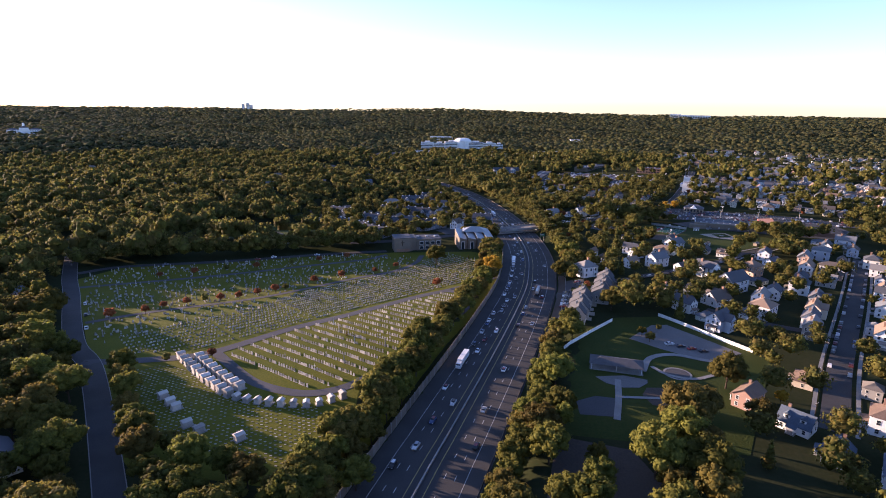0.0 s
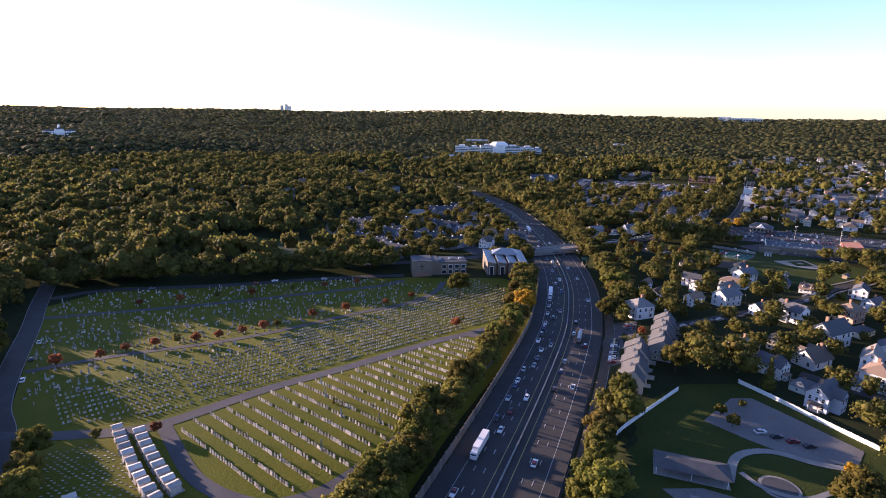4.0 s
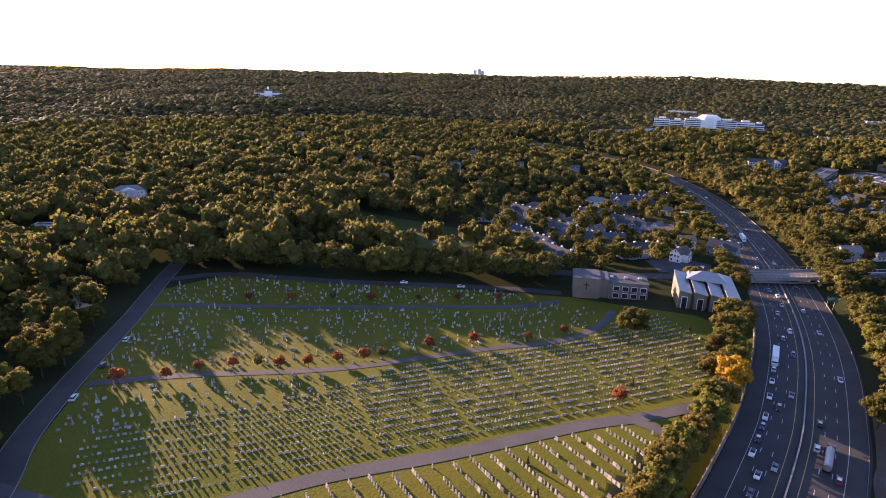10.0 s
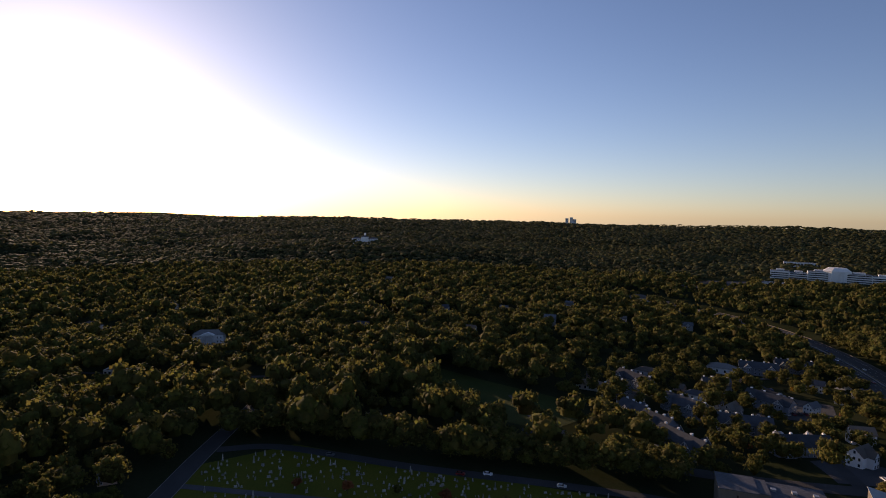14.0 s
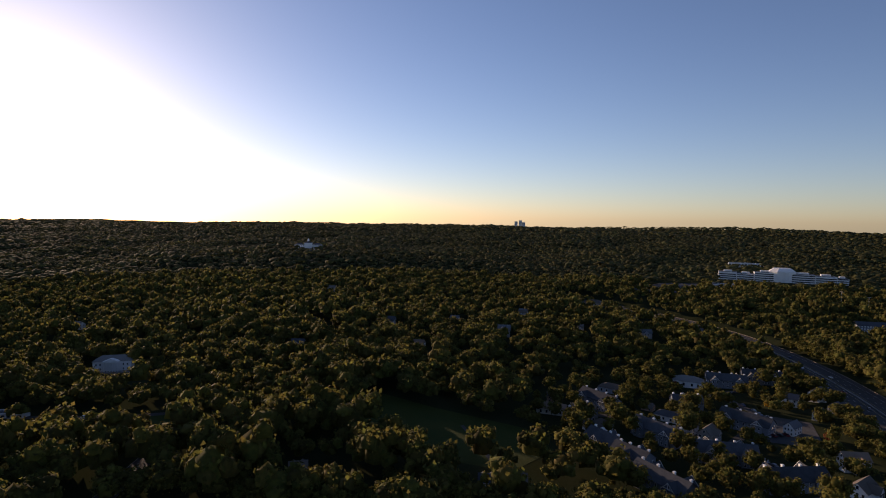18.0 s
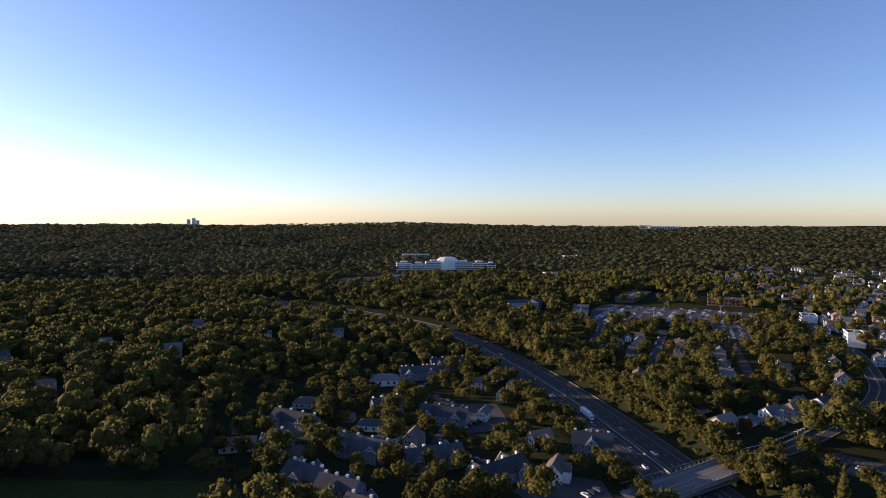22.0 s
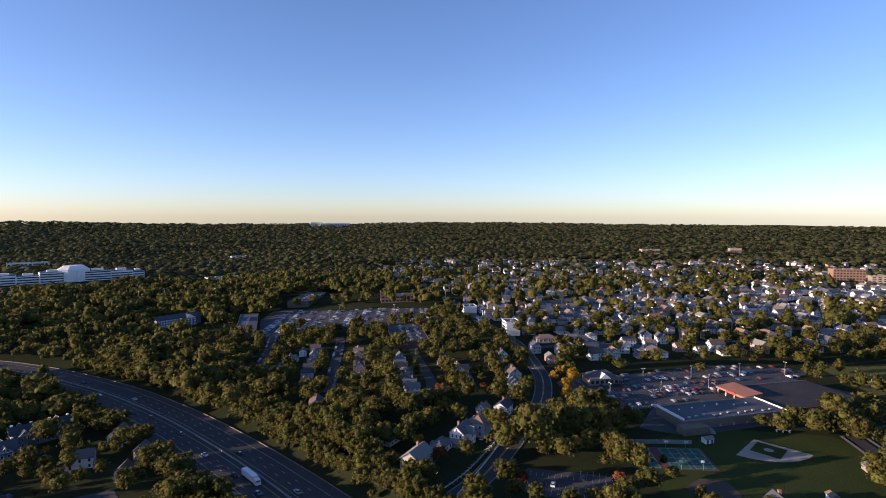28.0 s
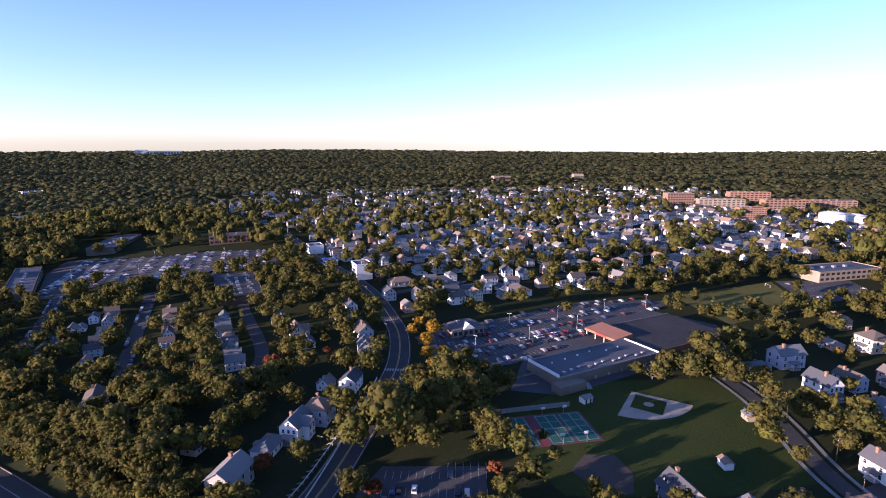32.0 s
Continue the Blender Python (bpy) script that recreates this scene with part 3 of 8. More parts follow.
sheet("splash_pad", [(113 + 6.2 * math.cos(a), 225 + 6.2 * math.sin(a)) for a in np.linspace(0, 6.283, 24, endpoint=False)], M_WALK, 0.2, "pale ring of paving round a play pad", "play pad", 5.0)
sheet("splash_pad", [(113 + 5.2 * math.cos(a), 225 + 5.2 * math.sin(a)) for a in np.linspace(0, 6.283, 24, endpoint=False)], M_LOT, 0.26, "round dark play pad in the park", "play pad", 5.0)


def disc(cx, cy, r, n=28, a0=0.0, a1=2 * math.pi):
    return [(cx + r * math.cos(a0 + (a1 - a0) * i / n), cy + r * math.sin(a0 + (a1 - a0) * i / n)) for i in range(n if a1 - a0 > 6.2 else n + 1)]


# ball field: clay fan with a grass diamond
home = Vector((288, 517))
axis = math.atan2(-24, -20)
sheet("infield_clay", [tuple(home)] + disc(home.x, home.y, 26, 18, axis - 0.78, axis + 0.78), M_SAND, 0.16, "pale clay infield of a ball diamond", "infield")
ax, ay = Vector((math.cos(axis - 0.74), math.sin(axis - 0.74))), Vector((math.cos(axis + 0.74), math.sin(axis + 0.74)))
q = home + (ax + ay) * 2.2
sheet("infield_grass", [tuple(q), tuple(q + ax * 13.5), tuple(q + (ax + ay) * 13.5), tuple(q + ay * 13.5)], M_SHADE_GRASS, 0.22, "grass square inside the clay infield", "infield", 4.0)
mound = q + (ax + ay) * 6.8
sheet("pitcher_mound", disc(mound.x, mound.y, 2.2, 14), M_SAND, 0.28, "round clay mound in the infield", "mound", 3.0)

# sports courts
M_COURT = material("green_court_paint", (0.035, 0.11, 0.08), 0.85, (0.03, 0.085, 0.065), 0.2, 3.0, 0.1, space="World")
M_COURT_RED = material("red_court_paint", (0.19, 0.05, 0.055), 0.85, (0.13, 0.04, 0.045), 0.2, 3.0, 0.1, space="World")
c0, court_v = Vector((215, 535)), Vector((0.69, 0.73)).normalized()
court_u = Vector((court_v.y, -court_v.x))


def court_poly(u0, v0, u1, v1):
    return [tuple(c0 + court_u * u + court_v * v) for u, v in ((u0, v0), (u1, v0), (u1, v1), (u0, v1))]


courts = sheet("sports_court", court_poly(0, 0, 34, 24), M_COURT_RED, 0.16, "red and green painted sports courts", "court", 6.0)
for n, (u0, u1) in enumerate(((0.6, 9.5), (13, 23), (23.6, 33.4))):
    sheet("court_paint", court_poly(u0, 0.6, u1, 23.4), M_COURT, 0.2, "", "", 6.0, "", courts)
    for a in (u0 + 0.8, (u0 + u1) / 2, u1 - 0.8):
        sheet("court_line", court_poly(a - 0.08, 1.5, a + 0.08, 22.5), M_LINE, 0.25, "", "", 8.0, "", courts)
    for b in (1.5, 7, 12, 17, 22.5):
        sheet("court_line", court_poly(u0 + 0.8, b - 0.08, u1 - 0.8, b + 0.08), M_LINE, 0.25, "", "", 8.0, "", courts)


# ---- bridge, barrier and walls of the highway ----
def bridge():
    a, b = Vector(BRIDGE_A), Vector(BRIDGE_B)
    d = (b - a).normalized()
    m = Matrix.Translation((a.x, a.y, 0)) @ Matrix.Rotation(math.atan2(d.y, d.x), 4, "Z")
    n = (b - a).length
    za, zb = gz(a.x, a.y) + 0.2, gz(b.x, b.y) + 0.2
    top = max(za, zb, 2.4)
    root = thing("road_bridge", "pale concrete road bridge with railings over the motorway", "bridge", m=m)
    part("deck", Shape().add([(0, -7.5, za - 1.2), (n, -7.5, zb - 1.2), (n, 7.5, zb - 1.2), (0, 7.5, za - 1.2), (0, -7.5, za), (n, -7.5, zb), (n, 7.5, zb), (0, 7.5, za)],
                             [(0, 3, 2, 1), (4, 5, 6, 7), (0, 1, 5, 4), (1, 2, 6, 5), (2, 3, 7, 6), (3, 0, 4, 7)]), M_CONCRETE, root)
    part("roadway", Shape().add([(0, -5.6, za + 0.03), (n, -5.6, zb + 0.03), (n, 5.6, zb + 0.03), (0, 5.6, za + 0.03)], [(0, 1, 2, 3)]), M_PALE_LOT, root)
    for side in (-1, 1):
        part("parapet", Shape().add([(x, side * 7.3 + o, z) for o in (-0.15, 0.15) for x, z in ((0, za), (n, zb), (n, zb + 0.9), (0, za + 0.9))],
                                    [(0, 1, 2, 3), (7, 6, 5, 4), (3, 2, 6, 7), (0, 4, 5, 1), (1, 5, 6, 2), (0, 3, 7, 4)]), M_WALK, root)
        part("girder", Shape().box(1, side * 6.6 - 0.3, min(za, zb) - 2.1, n - 1, side * 6.6 + 0.3, min(za, zb) - 1.0), M_METAL, root)
        rail = Shape().box(0, side * 7.3 - 0.05, max(za, zb) + 1.9, n, side * 7.3 + 0.05, max(za, zb) + 2.0)
        part("handrail", rail, M_METAL, root)
    post = Shape().box(-0.06, -0.06, 0, 0.06, 0.06, 1.2).mesh("post", M_METAL)
    for i in range(26):
        for side in (-1, 1):
            ob = part("post", post, None, root)
            ob.location = (n * (i + 0.5) / 26, side * 7.3, za + (zb - za) * (i + 0.5) / 26 + 0.85)
    low = float(highway_z(556)) - 0.5
    for x in (n * 0.26, n * 0.5, n * 0.75):
        for y in (-5, 0, 5):
            part("pier", Shape().tube(x, y, low, min(za, zb) - 1.1, 0.55, n=10), M_CONCRETE, root)
        part("pier_cap", Shape().box(x - 0.6, -6.6, min(za, zb) - 2.0, x + 0.6, 6.6, min(za, zb) - 1.1), M_CONCRETE, root)
    for y in (-0.2, 0.2):
        part("centre_line", Shape().add([(0, y - 0.08, za + 0.06), (n, y - 0.08, zb + 0.06), (n, y + 0.08, zb + 0.06), (0, y + 0.08, za + 0.06)], [(0, 1, 2, 3)]), M_YELLOW, root)
    return root


bridge()


def wall_along(name, off, s0, s1, step, height, thick, mat, label, cat, top=None):
    root = thing(name, label, cat)
    n = 0
    s = s0
    while s < s1 - 0.1:
        x0, y0, a0 = along(HW, s)
        x1, y1, a1 = along(HW, s + step)
        p0 = Vector((x0 + off * math.sin(a0), y0 - off * math.cos(a0)))
        p1 = Vector((x1 + off * math.sin(a1), y1 - off * math.cos(a1)))
        z0, z1 = float(highway_z(y0)) - 0.3, float(highway_z(y1)) - 0.3
        d = (p1 - p0).normalized()
        w = Vector((-d.y, d.x)) * thick
        sh = Shape().add([(*(p0 - w), z0), (*(p1 - w), z1), (*(p1 + w), z1), (*(p0 + w), z0), (*(p0 - w), z0 + height), (*(p1 - w), z1 + height), (*(p1 + w), z1 + height), (*(p0 + w), z0 + height)],
                         [(0, 3, 2, 1), (4, 5, 6, 7), (0, 1, 5, 4), (1, 2, 6, 5), (2, 3, 7, 6), (3, 0, 4, 7)])
        part("panel", sh, mat, root)
        if top:
            part("post", Shape().box(p0.x - 0.22, p0.y - 0.22, z0, p0.x + 0.22, p0.y + 0.22, z0 + height + 0.25), top, root)
        s += step
    return root


wall_along("noise_wall", -21.0, 480, 940, 5.0, 4.2, 0.14, M_WOODWALL, "tall weathered panel noise wall beside the motorway", "noise wall", M_CONCRETE)
wall_along("median_barrier", 0.0, 420, 1640, 12.0, 1.05, 0.24, M_CONCRETE, "low concrete barrier down the motorway's middle", "barrier")
wall_along("guard_rail", 19.6, 480, 1640, 12.0, 0.8, 0.06, M_DULL, "dull weathered guard rail along the motorway", "guard rail")


# ---- houses ----
FOOT = []
WINDOW = Shape().box(-0.62, -0.05, -0.85, 0.62, 0.06, 0.85).mesh("window", M_TRIM)
PANES = Shape().box(-0.48, 0.05, 0.06, 0.48, 0.09, 0.72).box(-0.48, 0.05, -0.72, 0.48, 0.09, -0.02).mesh("pane", M_GLASS)


def wall_spot(ob, x, y, z, face):
    """Turns a piece built to look along +y towards a wall's outward side."""
    turn = {"y+": 0, "x-": 90, "y-": 180, "x+": 270}[face]
    ob.matrix_basis = pose(x, y, z, 0, 0, turn)
    return ob


GLAZED = WINDOW.copy()
bmw = bmesh.new()
bmw.from_mesh(PANES)
for f in bmw.faces:
    f.material_index = 1
bmw.from_mesh(WINDOW)
bmw.to_mesh(GLAZED)
bmw.free()
GLAZED.materials.append(M_GLASS)
GLAZED_FAR = bpy.data.meshes.new("glazing")
GLAZED_FAR.from_pydata([(-0.62, 0.05, -0.85), (0.62, 0.05, -0.85), (0.62, 0.05, 0.85), (-0.62, 0.05, 0.85), (-0.5, 0.08, -0.73), (0.5, 0.08, -0.73), (0.5, 0.08, 0.73), (-0.5, 0.08, 0.73), (-0.62, -0.05, -0.85), (0.62, -0.05, -0.85), (0.62, -0.05, 0.85), (-0.62, -0.05, 0.85)],
                       [], [(4, 7, 6, 5), (0, 4, 5, 1), (1, 5, 6, 2), (2, 6, 7, 3), (3, 7, 4, 0), (0, 1, 9, 8), (1, 2, 10, 9), (2, 3, 11, 10), (3, 0, 8, 11)])
GLAZED_FAR.polygons.foreach_set("material_index", [1] + [0] * 8)
GLAZED_FAR.materials.append(M_TRIM)
GLAZED_FAR.materials.append(M_GLASS)


def windows(root, spots, panes=True):
    """Single windows, or for far houses all of them in one part."""
    if panes:
        for x, y, z, face in spots:
            wall_spot(part("window", GLAZED, None, root), x, y, z, face)
        return
    bm = bmesh.new()
    for x, y, z, face in spots:
        me = GLAZED_FAR.copy()
        me.transform(pose(x, y, z, 0, 0, {"y+": 0, "x-": 90, "y-": 180, "x+": 270}[face]))
        bm.from_mesh(me)
        bpy.data.meshes.remove(me)
    me = bpy.data.meshes.new("glazing")
    bm.to_mesh(me)
    bm.free()
    me.materials.append(M_TRIM)
    me.materials.append(M_GLASS)
    tagged(part("glazing", me, None, root), kind="stuff")


def house_kit(kind, detail=True):
    """One dwelling at the origin: walls, roof, windows, door, porch, chimney."""
    label = {
        "two_storey": "two-storey sided house with a shingled gable roof",
        "cape": "low sided house with dormers in a steep roof",
        "narrow": "narrow gable-fronted house with a front porch",
        "ranch": "long single-storey house under a hipped roof",
        "square": "square two-storey house with a hipped roof and porch",
        "cross": "sided house with a crossing gable wing",
    }[kind]
    root = thing("house", label, "house")
    spots = []
    if kind == "two_storey":
        L, W, H = 11.5, 8.0, 5.6
        wall, roof = Shape().box(-L / 2, -W / 2, -2.5, L / 2, W / 2, H), Shape().gable(-L / 2, -W / 2, L / 2, W / 2, H, 2.7)
        for s in (-1, 1):
            x = s * L / 2
            wall.add([(x, -W / 2, H), (x, W / 2, H), (x, 0, H + 2.7)], [(0, 1, 2) if s > 0 else (2, 1, 0)])
        for z in (1.5, 4.2):
            spots += [(x, W / 2, z, "y+") for x in (-4, -1.4, 4)] + [(x, -W / 2, z, "y-") for x in (-4, 0, 4)] + [(L / 2, y, z, "x+") for y in (-2, 2)] + [(-L / 2, y, z, "x-") for y in (-2, 2)]
        chim = (2.6, 1.0, H + 0.8, H + 3.9)
        porch = (0.2, W / 2, 3.2)
    elif kind == "cape":
        L, W, H = 10.5, 8.4, 3.1
        wall, roof = Shape().box(-L / 2, -W / 2, -2.5, L / 2, W / 2, H), Shape().gable(-L / 2, -W / 2, L / 2, W / 2, H, 3.6)
        for s in (-1, 1):
            x = s * L / 2
            wall.add([(x, -W / 2, H), (x, W / 2, H), (x, 0, H + 3.6)], [(0, 1, 2) if s > 0 else (2, 1, 0)])
        for x in (-2.6, 2.6):
            wall.box(x - 1, 0.6, H, x + 1, 3.1, H + 2.5)
            roof.add([(x - 1.3, 3.4, H + 2.3), (x + 1.3, 3.4, H + 2.3), (x, 3.4, H + 3.3), (x - 1.3, 0.2, H + 2.3), (x + 1.3, 0.2, H + 2.3), (x, 0.2, H + 3.3)], [(0, 1, 2), (0, 2, 5, 3), (2, 1, 4, 5), (0, 3, 4, 1)])
            spots.append((x, 3.1, H + 1.35, "y+"))
        spots += [(x, W / 2, 1.5, "y+") for x in (-3.6, 3.6)] + [(x, -W / 2, 1.5, "y-") for x in (-3, 3)] + [(s * L / 2, y, z, "x+" if s > 0 else "x-") for s in (-1, 1) for y, z in ((-2, 1.5), (2, 1.5), (0, 4.4))]
        chim = (3.2, -0.8, H + 2, H + 4.8)
        porch = (0.0, W / 2, 2.2)
    elif kind in ("narrow", "cross"):
        L, W, H = 12.5, 7.6, 6.0
        wall, roof = Shape().box(-L / 2, -W / 2, -2.5, L / 2, W / 2, H), Shape().gable(-L / 2, -W / 2, L / 2, W / 2, H, 3.3)
        for s in (-1, 1):
            x = s * L / 2
            wall.add([(x, -W / 2, H), (x, W / 2, H), (x, 0, H + 3.3)], [(0, 1, 2) if s > 0 else (2, 1, 0)])
        if kind == "cross":
            wall.box(-2.8, -W / 2 - 3, -2.5, 2.8, -W / 2 + 0.1, H).add([(-2.8, -W / 2 - 3, H), (2.8, -W / 2 - 3, H), (0, -W / 2 - 3, H + 2.6)], [(0, 1, 2)])
            y0 = -W / 2 - 3.4
            roof.add([(-3.3, y0, H - 0.45), (0, y0, H + 2.7), (3.3, y0, H - 0.45), (-3.3, 0, H - 0.45), (0, 0, H + 2.7), (3.3, 0, H - 0.45)], [(0, 1, 4, 3), (1, 2, 5, 4), (0, 3, 5, 2)])
            spots += [(x, -W / 2 - 3, z, "y-") for x in (-1.4, 1.4) for z in (1.5, 4.4)]
        for z in (1.5, 4.4):
            spots += [(s * L / 2, y, z, "x+" if s > 0 else "x-") for s in (-1, 1) for y in (-2.2, 0, 2.2) if z > 2 or y] + [(x, W / 2, z, "y+") for x in (-3.5, 0.5, 4)]
            if kind == "narrow":
                spots += [(x, -W / 2, z, "y-") for x in (-3.5, 1, 4)]
        spots += [(s * L / 2, 0, H + 1.4, "x+" if s > 0 else "x-") for s in (-1, 1)]
        chim = (-1.8, 0.9, H + 1.6, H + 4.6)
        porch = None
    elif kind == "ranch":
        L, W, H = 14.5, 8.6, 3.0
        wall, roof = Shape().box(-L / 2, -W / 2, -2.5, L / 2, W / 2, H), Shape().hip(-L / 2, -W / 2, L / 2, W / 2, H, 2.3)
        spots += [(x, s * W / 2, 1.5, "y+" if s > 0 else "y-") for s in (-1, 1) for x in (-5, -2, 2, 5)] + [(s * L / 2, 0, 1.5, "x+" if s > 0 else "x-") for s in (-1, 1)]
        chim = (1.5, 0, H + 1.2, H + 3.2)
        porch = (0.0, W / 2, 2.0)
    else:
        L, W, H = 9.6, 9.2, 6.0
        wall, roof = Shape().box(-L / 2, -W / 2, -2.5, L / 2, W / 2, H), Shape().hip(-L / 2, -W / 2, L / 2, W / 2, H, 2.9, inset=4.4)
        for z in (1.5, 4.4):
            spots += [(x, s * W / 2, z, "y+" if s > 0 else "y-") for s in (-1, 1) for x in (-3, 0, 3) if z > 2 or x] + [(s * L / 2, y, z, "x+" if s > 0 else "x-") for s in (-1, 1) for y in (-2.4, 2.4)]
        chim = (2.0, 1.5, H + 1, H + 3.8)
        porch = (0.0, W / 2, 4.0)
    part("wall", wall, M_WALL, root)
    part("roof", roof, M_ROOF, root)
    windows(root, spots, detail)
    x, y, z0, z1 = chim
    if detail:
        part("chimney", Shape().box(x - 0.45, y - 0.45, z0, x + 0.45, y + 0.45, z1).box(x - 0.55, y - 0.55, z1 - 0.3, x + 0.55, y + 0.55, z1 - 0.1), M_BRICK, root)
    if detail:
        px, py = (porch[0], porch[1]) if porch else (-L / 2, 0)
        face = "y+" if porch else "x-"
        d = part("door", Shape().box(-0.5, -0.04, 0, 0.5, 0.07, 2.05).box(-0.62, -0.05, 0, -0.5, 0.1, 2.2).box(0.5, -0.05, 0, 0.62, 0.1, 2.2), M_TRIM, root)
        wall_spot(d, px, py, 0.3, face)
        w = porch[2] if porch else 3.4
        p = part("porch", Shape().box(-w / 2 - 0.4, 0, -2.4, w / 2 + 0.4, 2.2, 0.25), M_CONCRETE, root)
        r = part("porch_roof", Shape().add([(-w / 2 - 0.6, 0, 3.2), (w / 2 + 0.6, 0, 3.2), (w / 2 + 0.6, 2.5, 2.6), (-w / 2 - 0.6, 2.5, 2.6), (-w / 2 - 0.6, 0, 3.0), (w / 2 + 0.6, 0, 3.0), (w / 2 + 0.6, 2.5, 2.4), (-w / 2 - 0.6, 2.5, 2.4)],
                                               [(0, 3, 2, 1), (4, 5, 6, 7), (0, 1, 5, 4), (1, 2, 6, 5), (2, 3, 7, 6), (3, 0, 4, 7)]), M_ROOF, root)
        wall_spot(p, px, py, 0, face)
        wall_spot(r, px, py, 0, face)
        for s in (-1, 1):
            k = part("porch_post", Shape().box(s * w / 2 - 0.09, 2.0, 0.2, s * w / 2 + 0.09, 2.18, 2.5), M_TRIM, root)
            wall_spot(k, px, py, 0, face)
    return root


KINDS = ("two_storey", "cape", "narrow", "ranch", "square", "cross")
NEAR_KIT = {k: house_kit(k) for k in KINDS}
FAR_KIT = {k: house_kit(k, False) for k in KINDS}
used = set()


def put(kit, kind, x, y, turn, size=1.0, group="", drop=0.0):
    m = Matrix.Translation((x, y, gz(x, y) + 0.3 - drop)) @ Matrix.Rotation(radians(turn), 4, "Z") @ Matrix.Scale(size, 4)
    first = (id(kit), kind)
    if first in used:
        ob = copy_thing(kit[kind], m)
    else:
        ob = kit[kind]
        ob.matrix_basis = m
        used.add(first)
    if group:
        ob["group"] = group
    FOOT.append((x, y, 8.5 * size))
    return ob


K2, KC, KN, KR, KS, KX = KINDS
M_PINKBRICK = material("pink_brown_brick", (0.34, 0.22, 0.17), 0.9, (0.26, 0.17, 0.135), 0.3, 4.0, 0.2)
M_BLUESHINGLE = material("blue_grey_shingles", (0.1, 0.125, 0.16), 0.9, (0.07, 0.09, 0.115), 0.3, 4.0, 0.3)
M_CREAMPAINT = material("cream_painted_siding", (0.6, 0.52, 0.4), 0.75, (0.5, 0.43, 0.33), 0.3, 5.0, 0.1)
M_SLATEPAINT = material("slate_blue_siding", (0.26, 0.3, 0.36), 0.75, (0.2, 0.235, 0.285), 0.3, 5.0, 0.1)
M_WHITEPAINT = material("white_painted_siding", (0.76, 0.76, 0.75), 0.7, (0.66, 0.66, 0.65), 0.3, 5.0, 0.1)
M_BROWNSHINGLE = material("brown_shingles", (0.17, 0.12, 0.09), 0.9, (0.12, 0.085, 0.065), 0.3, 4.0, 0.3)
SPECIAL = {(130, 199): (M_PINKBRICK, M_BROWNSHINGLE, "two-storey pink brick house with a brown roof"), (139, 182): (M_WHITEPAINT, M_BLUESHINGLE, "white sided house with a blue-grey shingled roof"),
           (166, 218): (M_CREAMPAINT, M_BROWNSHINGLE, "long cream house under a brown hipped roof"), (141, 163): (M_SLATEPAINT, M_BLUESHINGLE, "slate-blue sided house with dormers"),
           (150, 148): (M_WHITEPAINT, M_BLUESHINGLE, "narrow white gable-fronted house with a grey roof"), (172, 180): (M_WHITEPAINT, M_BROWNSHINGLE, "square white two-storey house with a hipped roof")}


def paint(ob, wall_mat, roof_mat, label):
    """Own wall and roof surfaces, and label, for one house."""
    ob["label"] = label
    for piece in ob.children:
        mat = wall_mat if piece.name.startswith("wall") else roof_mat if "roof" in piece.name else None
        if mat is not None:
            piece.data = piece.data.copy()
            piece.data.materials[0] = mat


own_paint = []
# east of the park
G = "houses by the park"
for kind, x, y, a, s in ((K2, 130, 199, 38, 1.0), (KC, 139, 182, 128, 1.05), (KR, 166, 218, 50, 0.9), (KC, 141, 163, 50, 1.0), (KN, 150, 148, 50, 1.15), (KS, 172, 180, 50, 1.2),
                         (KN, 206, 272, 50, 0.9), (KX, 226, 300, 50, 1.0), (KS, 195, 299, 38, 1.05), (K2, 268, 300, 50, 1.0), (KN, 236, 260, 50, 1.0), (K2, -136, 160, 140, 1.15)):
    near_house = put(NEAR_KIT, kind, x, y, a, s, G)
    if (x, y) in SPECIAL:
        own_paint.append((near_house, SPECIAL[(x, y)]))
for kind, x, y, a, s in ((KS, 116, 384, 20, 1.05), (K2, 212, 457, 28, 1.2), (K2, 176, 405, 28, 1.25), (K2, 202, 380, 120, 1.25), (KS, 150, 328, 30, 0.9), (KX, 154, 309, 120, 0.95), (KN, 202, 345, 28, 1.25),
                         (KC, 179, 321, 28, 1.25), (KX, 160, 281, 38, 1.1), (KR, 160, 295, 38, 0.85), (K2, 156, 405, 28, 0.9), (K2, 188, 388, 28, 0.9), (KR, 186, 300, 38, 0.9), (KN, 205, 318, 50, 0.95),
                         (K2, 222, 332, 50, 1.0), (KX, 240, 318, 50, 1.0), (KN, 214, 285, 50, 0.9), (KS, 245, 342, 50, 1.0), (K2, 258, 360, 50, 1.0), (KN, 278, 384, 50, 1.0), (KR, 228, 360, 28, 1.0),
                         (KS, 236, 382, 28, 1.0), (K2, 262, 400, 28, 1.0), (KC, 190, 434, 28, 0.9), (K2, 170, 432, 28, 0.9)):
    put(NEAR_KIT, kind, x, y, a, s, G)
G = "houses across the park street"
for kind, x, y, a, s in ((K2, 366, 464, 138, 1.25), (KR, 351, 475, 138, 0.9), (K2, 456, 444, 45, 1.0), (KR, 412, 447, 45, 1.0), (KS, 420, 428, 45, 1.05), (KN, 337, 447, 50, 0.95), (K2, 353, 437, 50, 1.0), (KC, 219, 479, 50, 1.1),
                         (KS, 318, 426, 50, 1.1), (K2, 272, 426, 50, 1.05), (KC, 233, 446, 50, 0.9), (KC, 243, 434, 140, 0.85), (KN, 294, 410, 50, 1.0), (KS, 340, 400, 50, 1.0), (K2, 368, 420, 50, 1.0), (KN, 392, 404, 50, 1.0)):
    put(NEAR_KIT, kind, x, y, a, s, G)
G = "houses beyond the bridge"
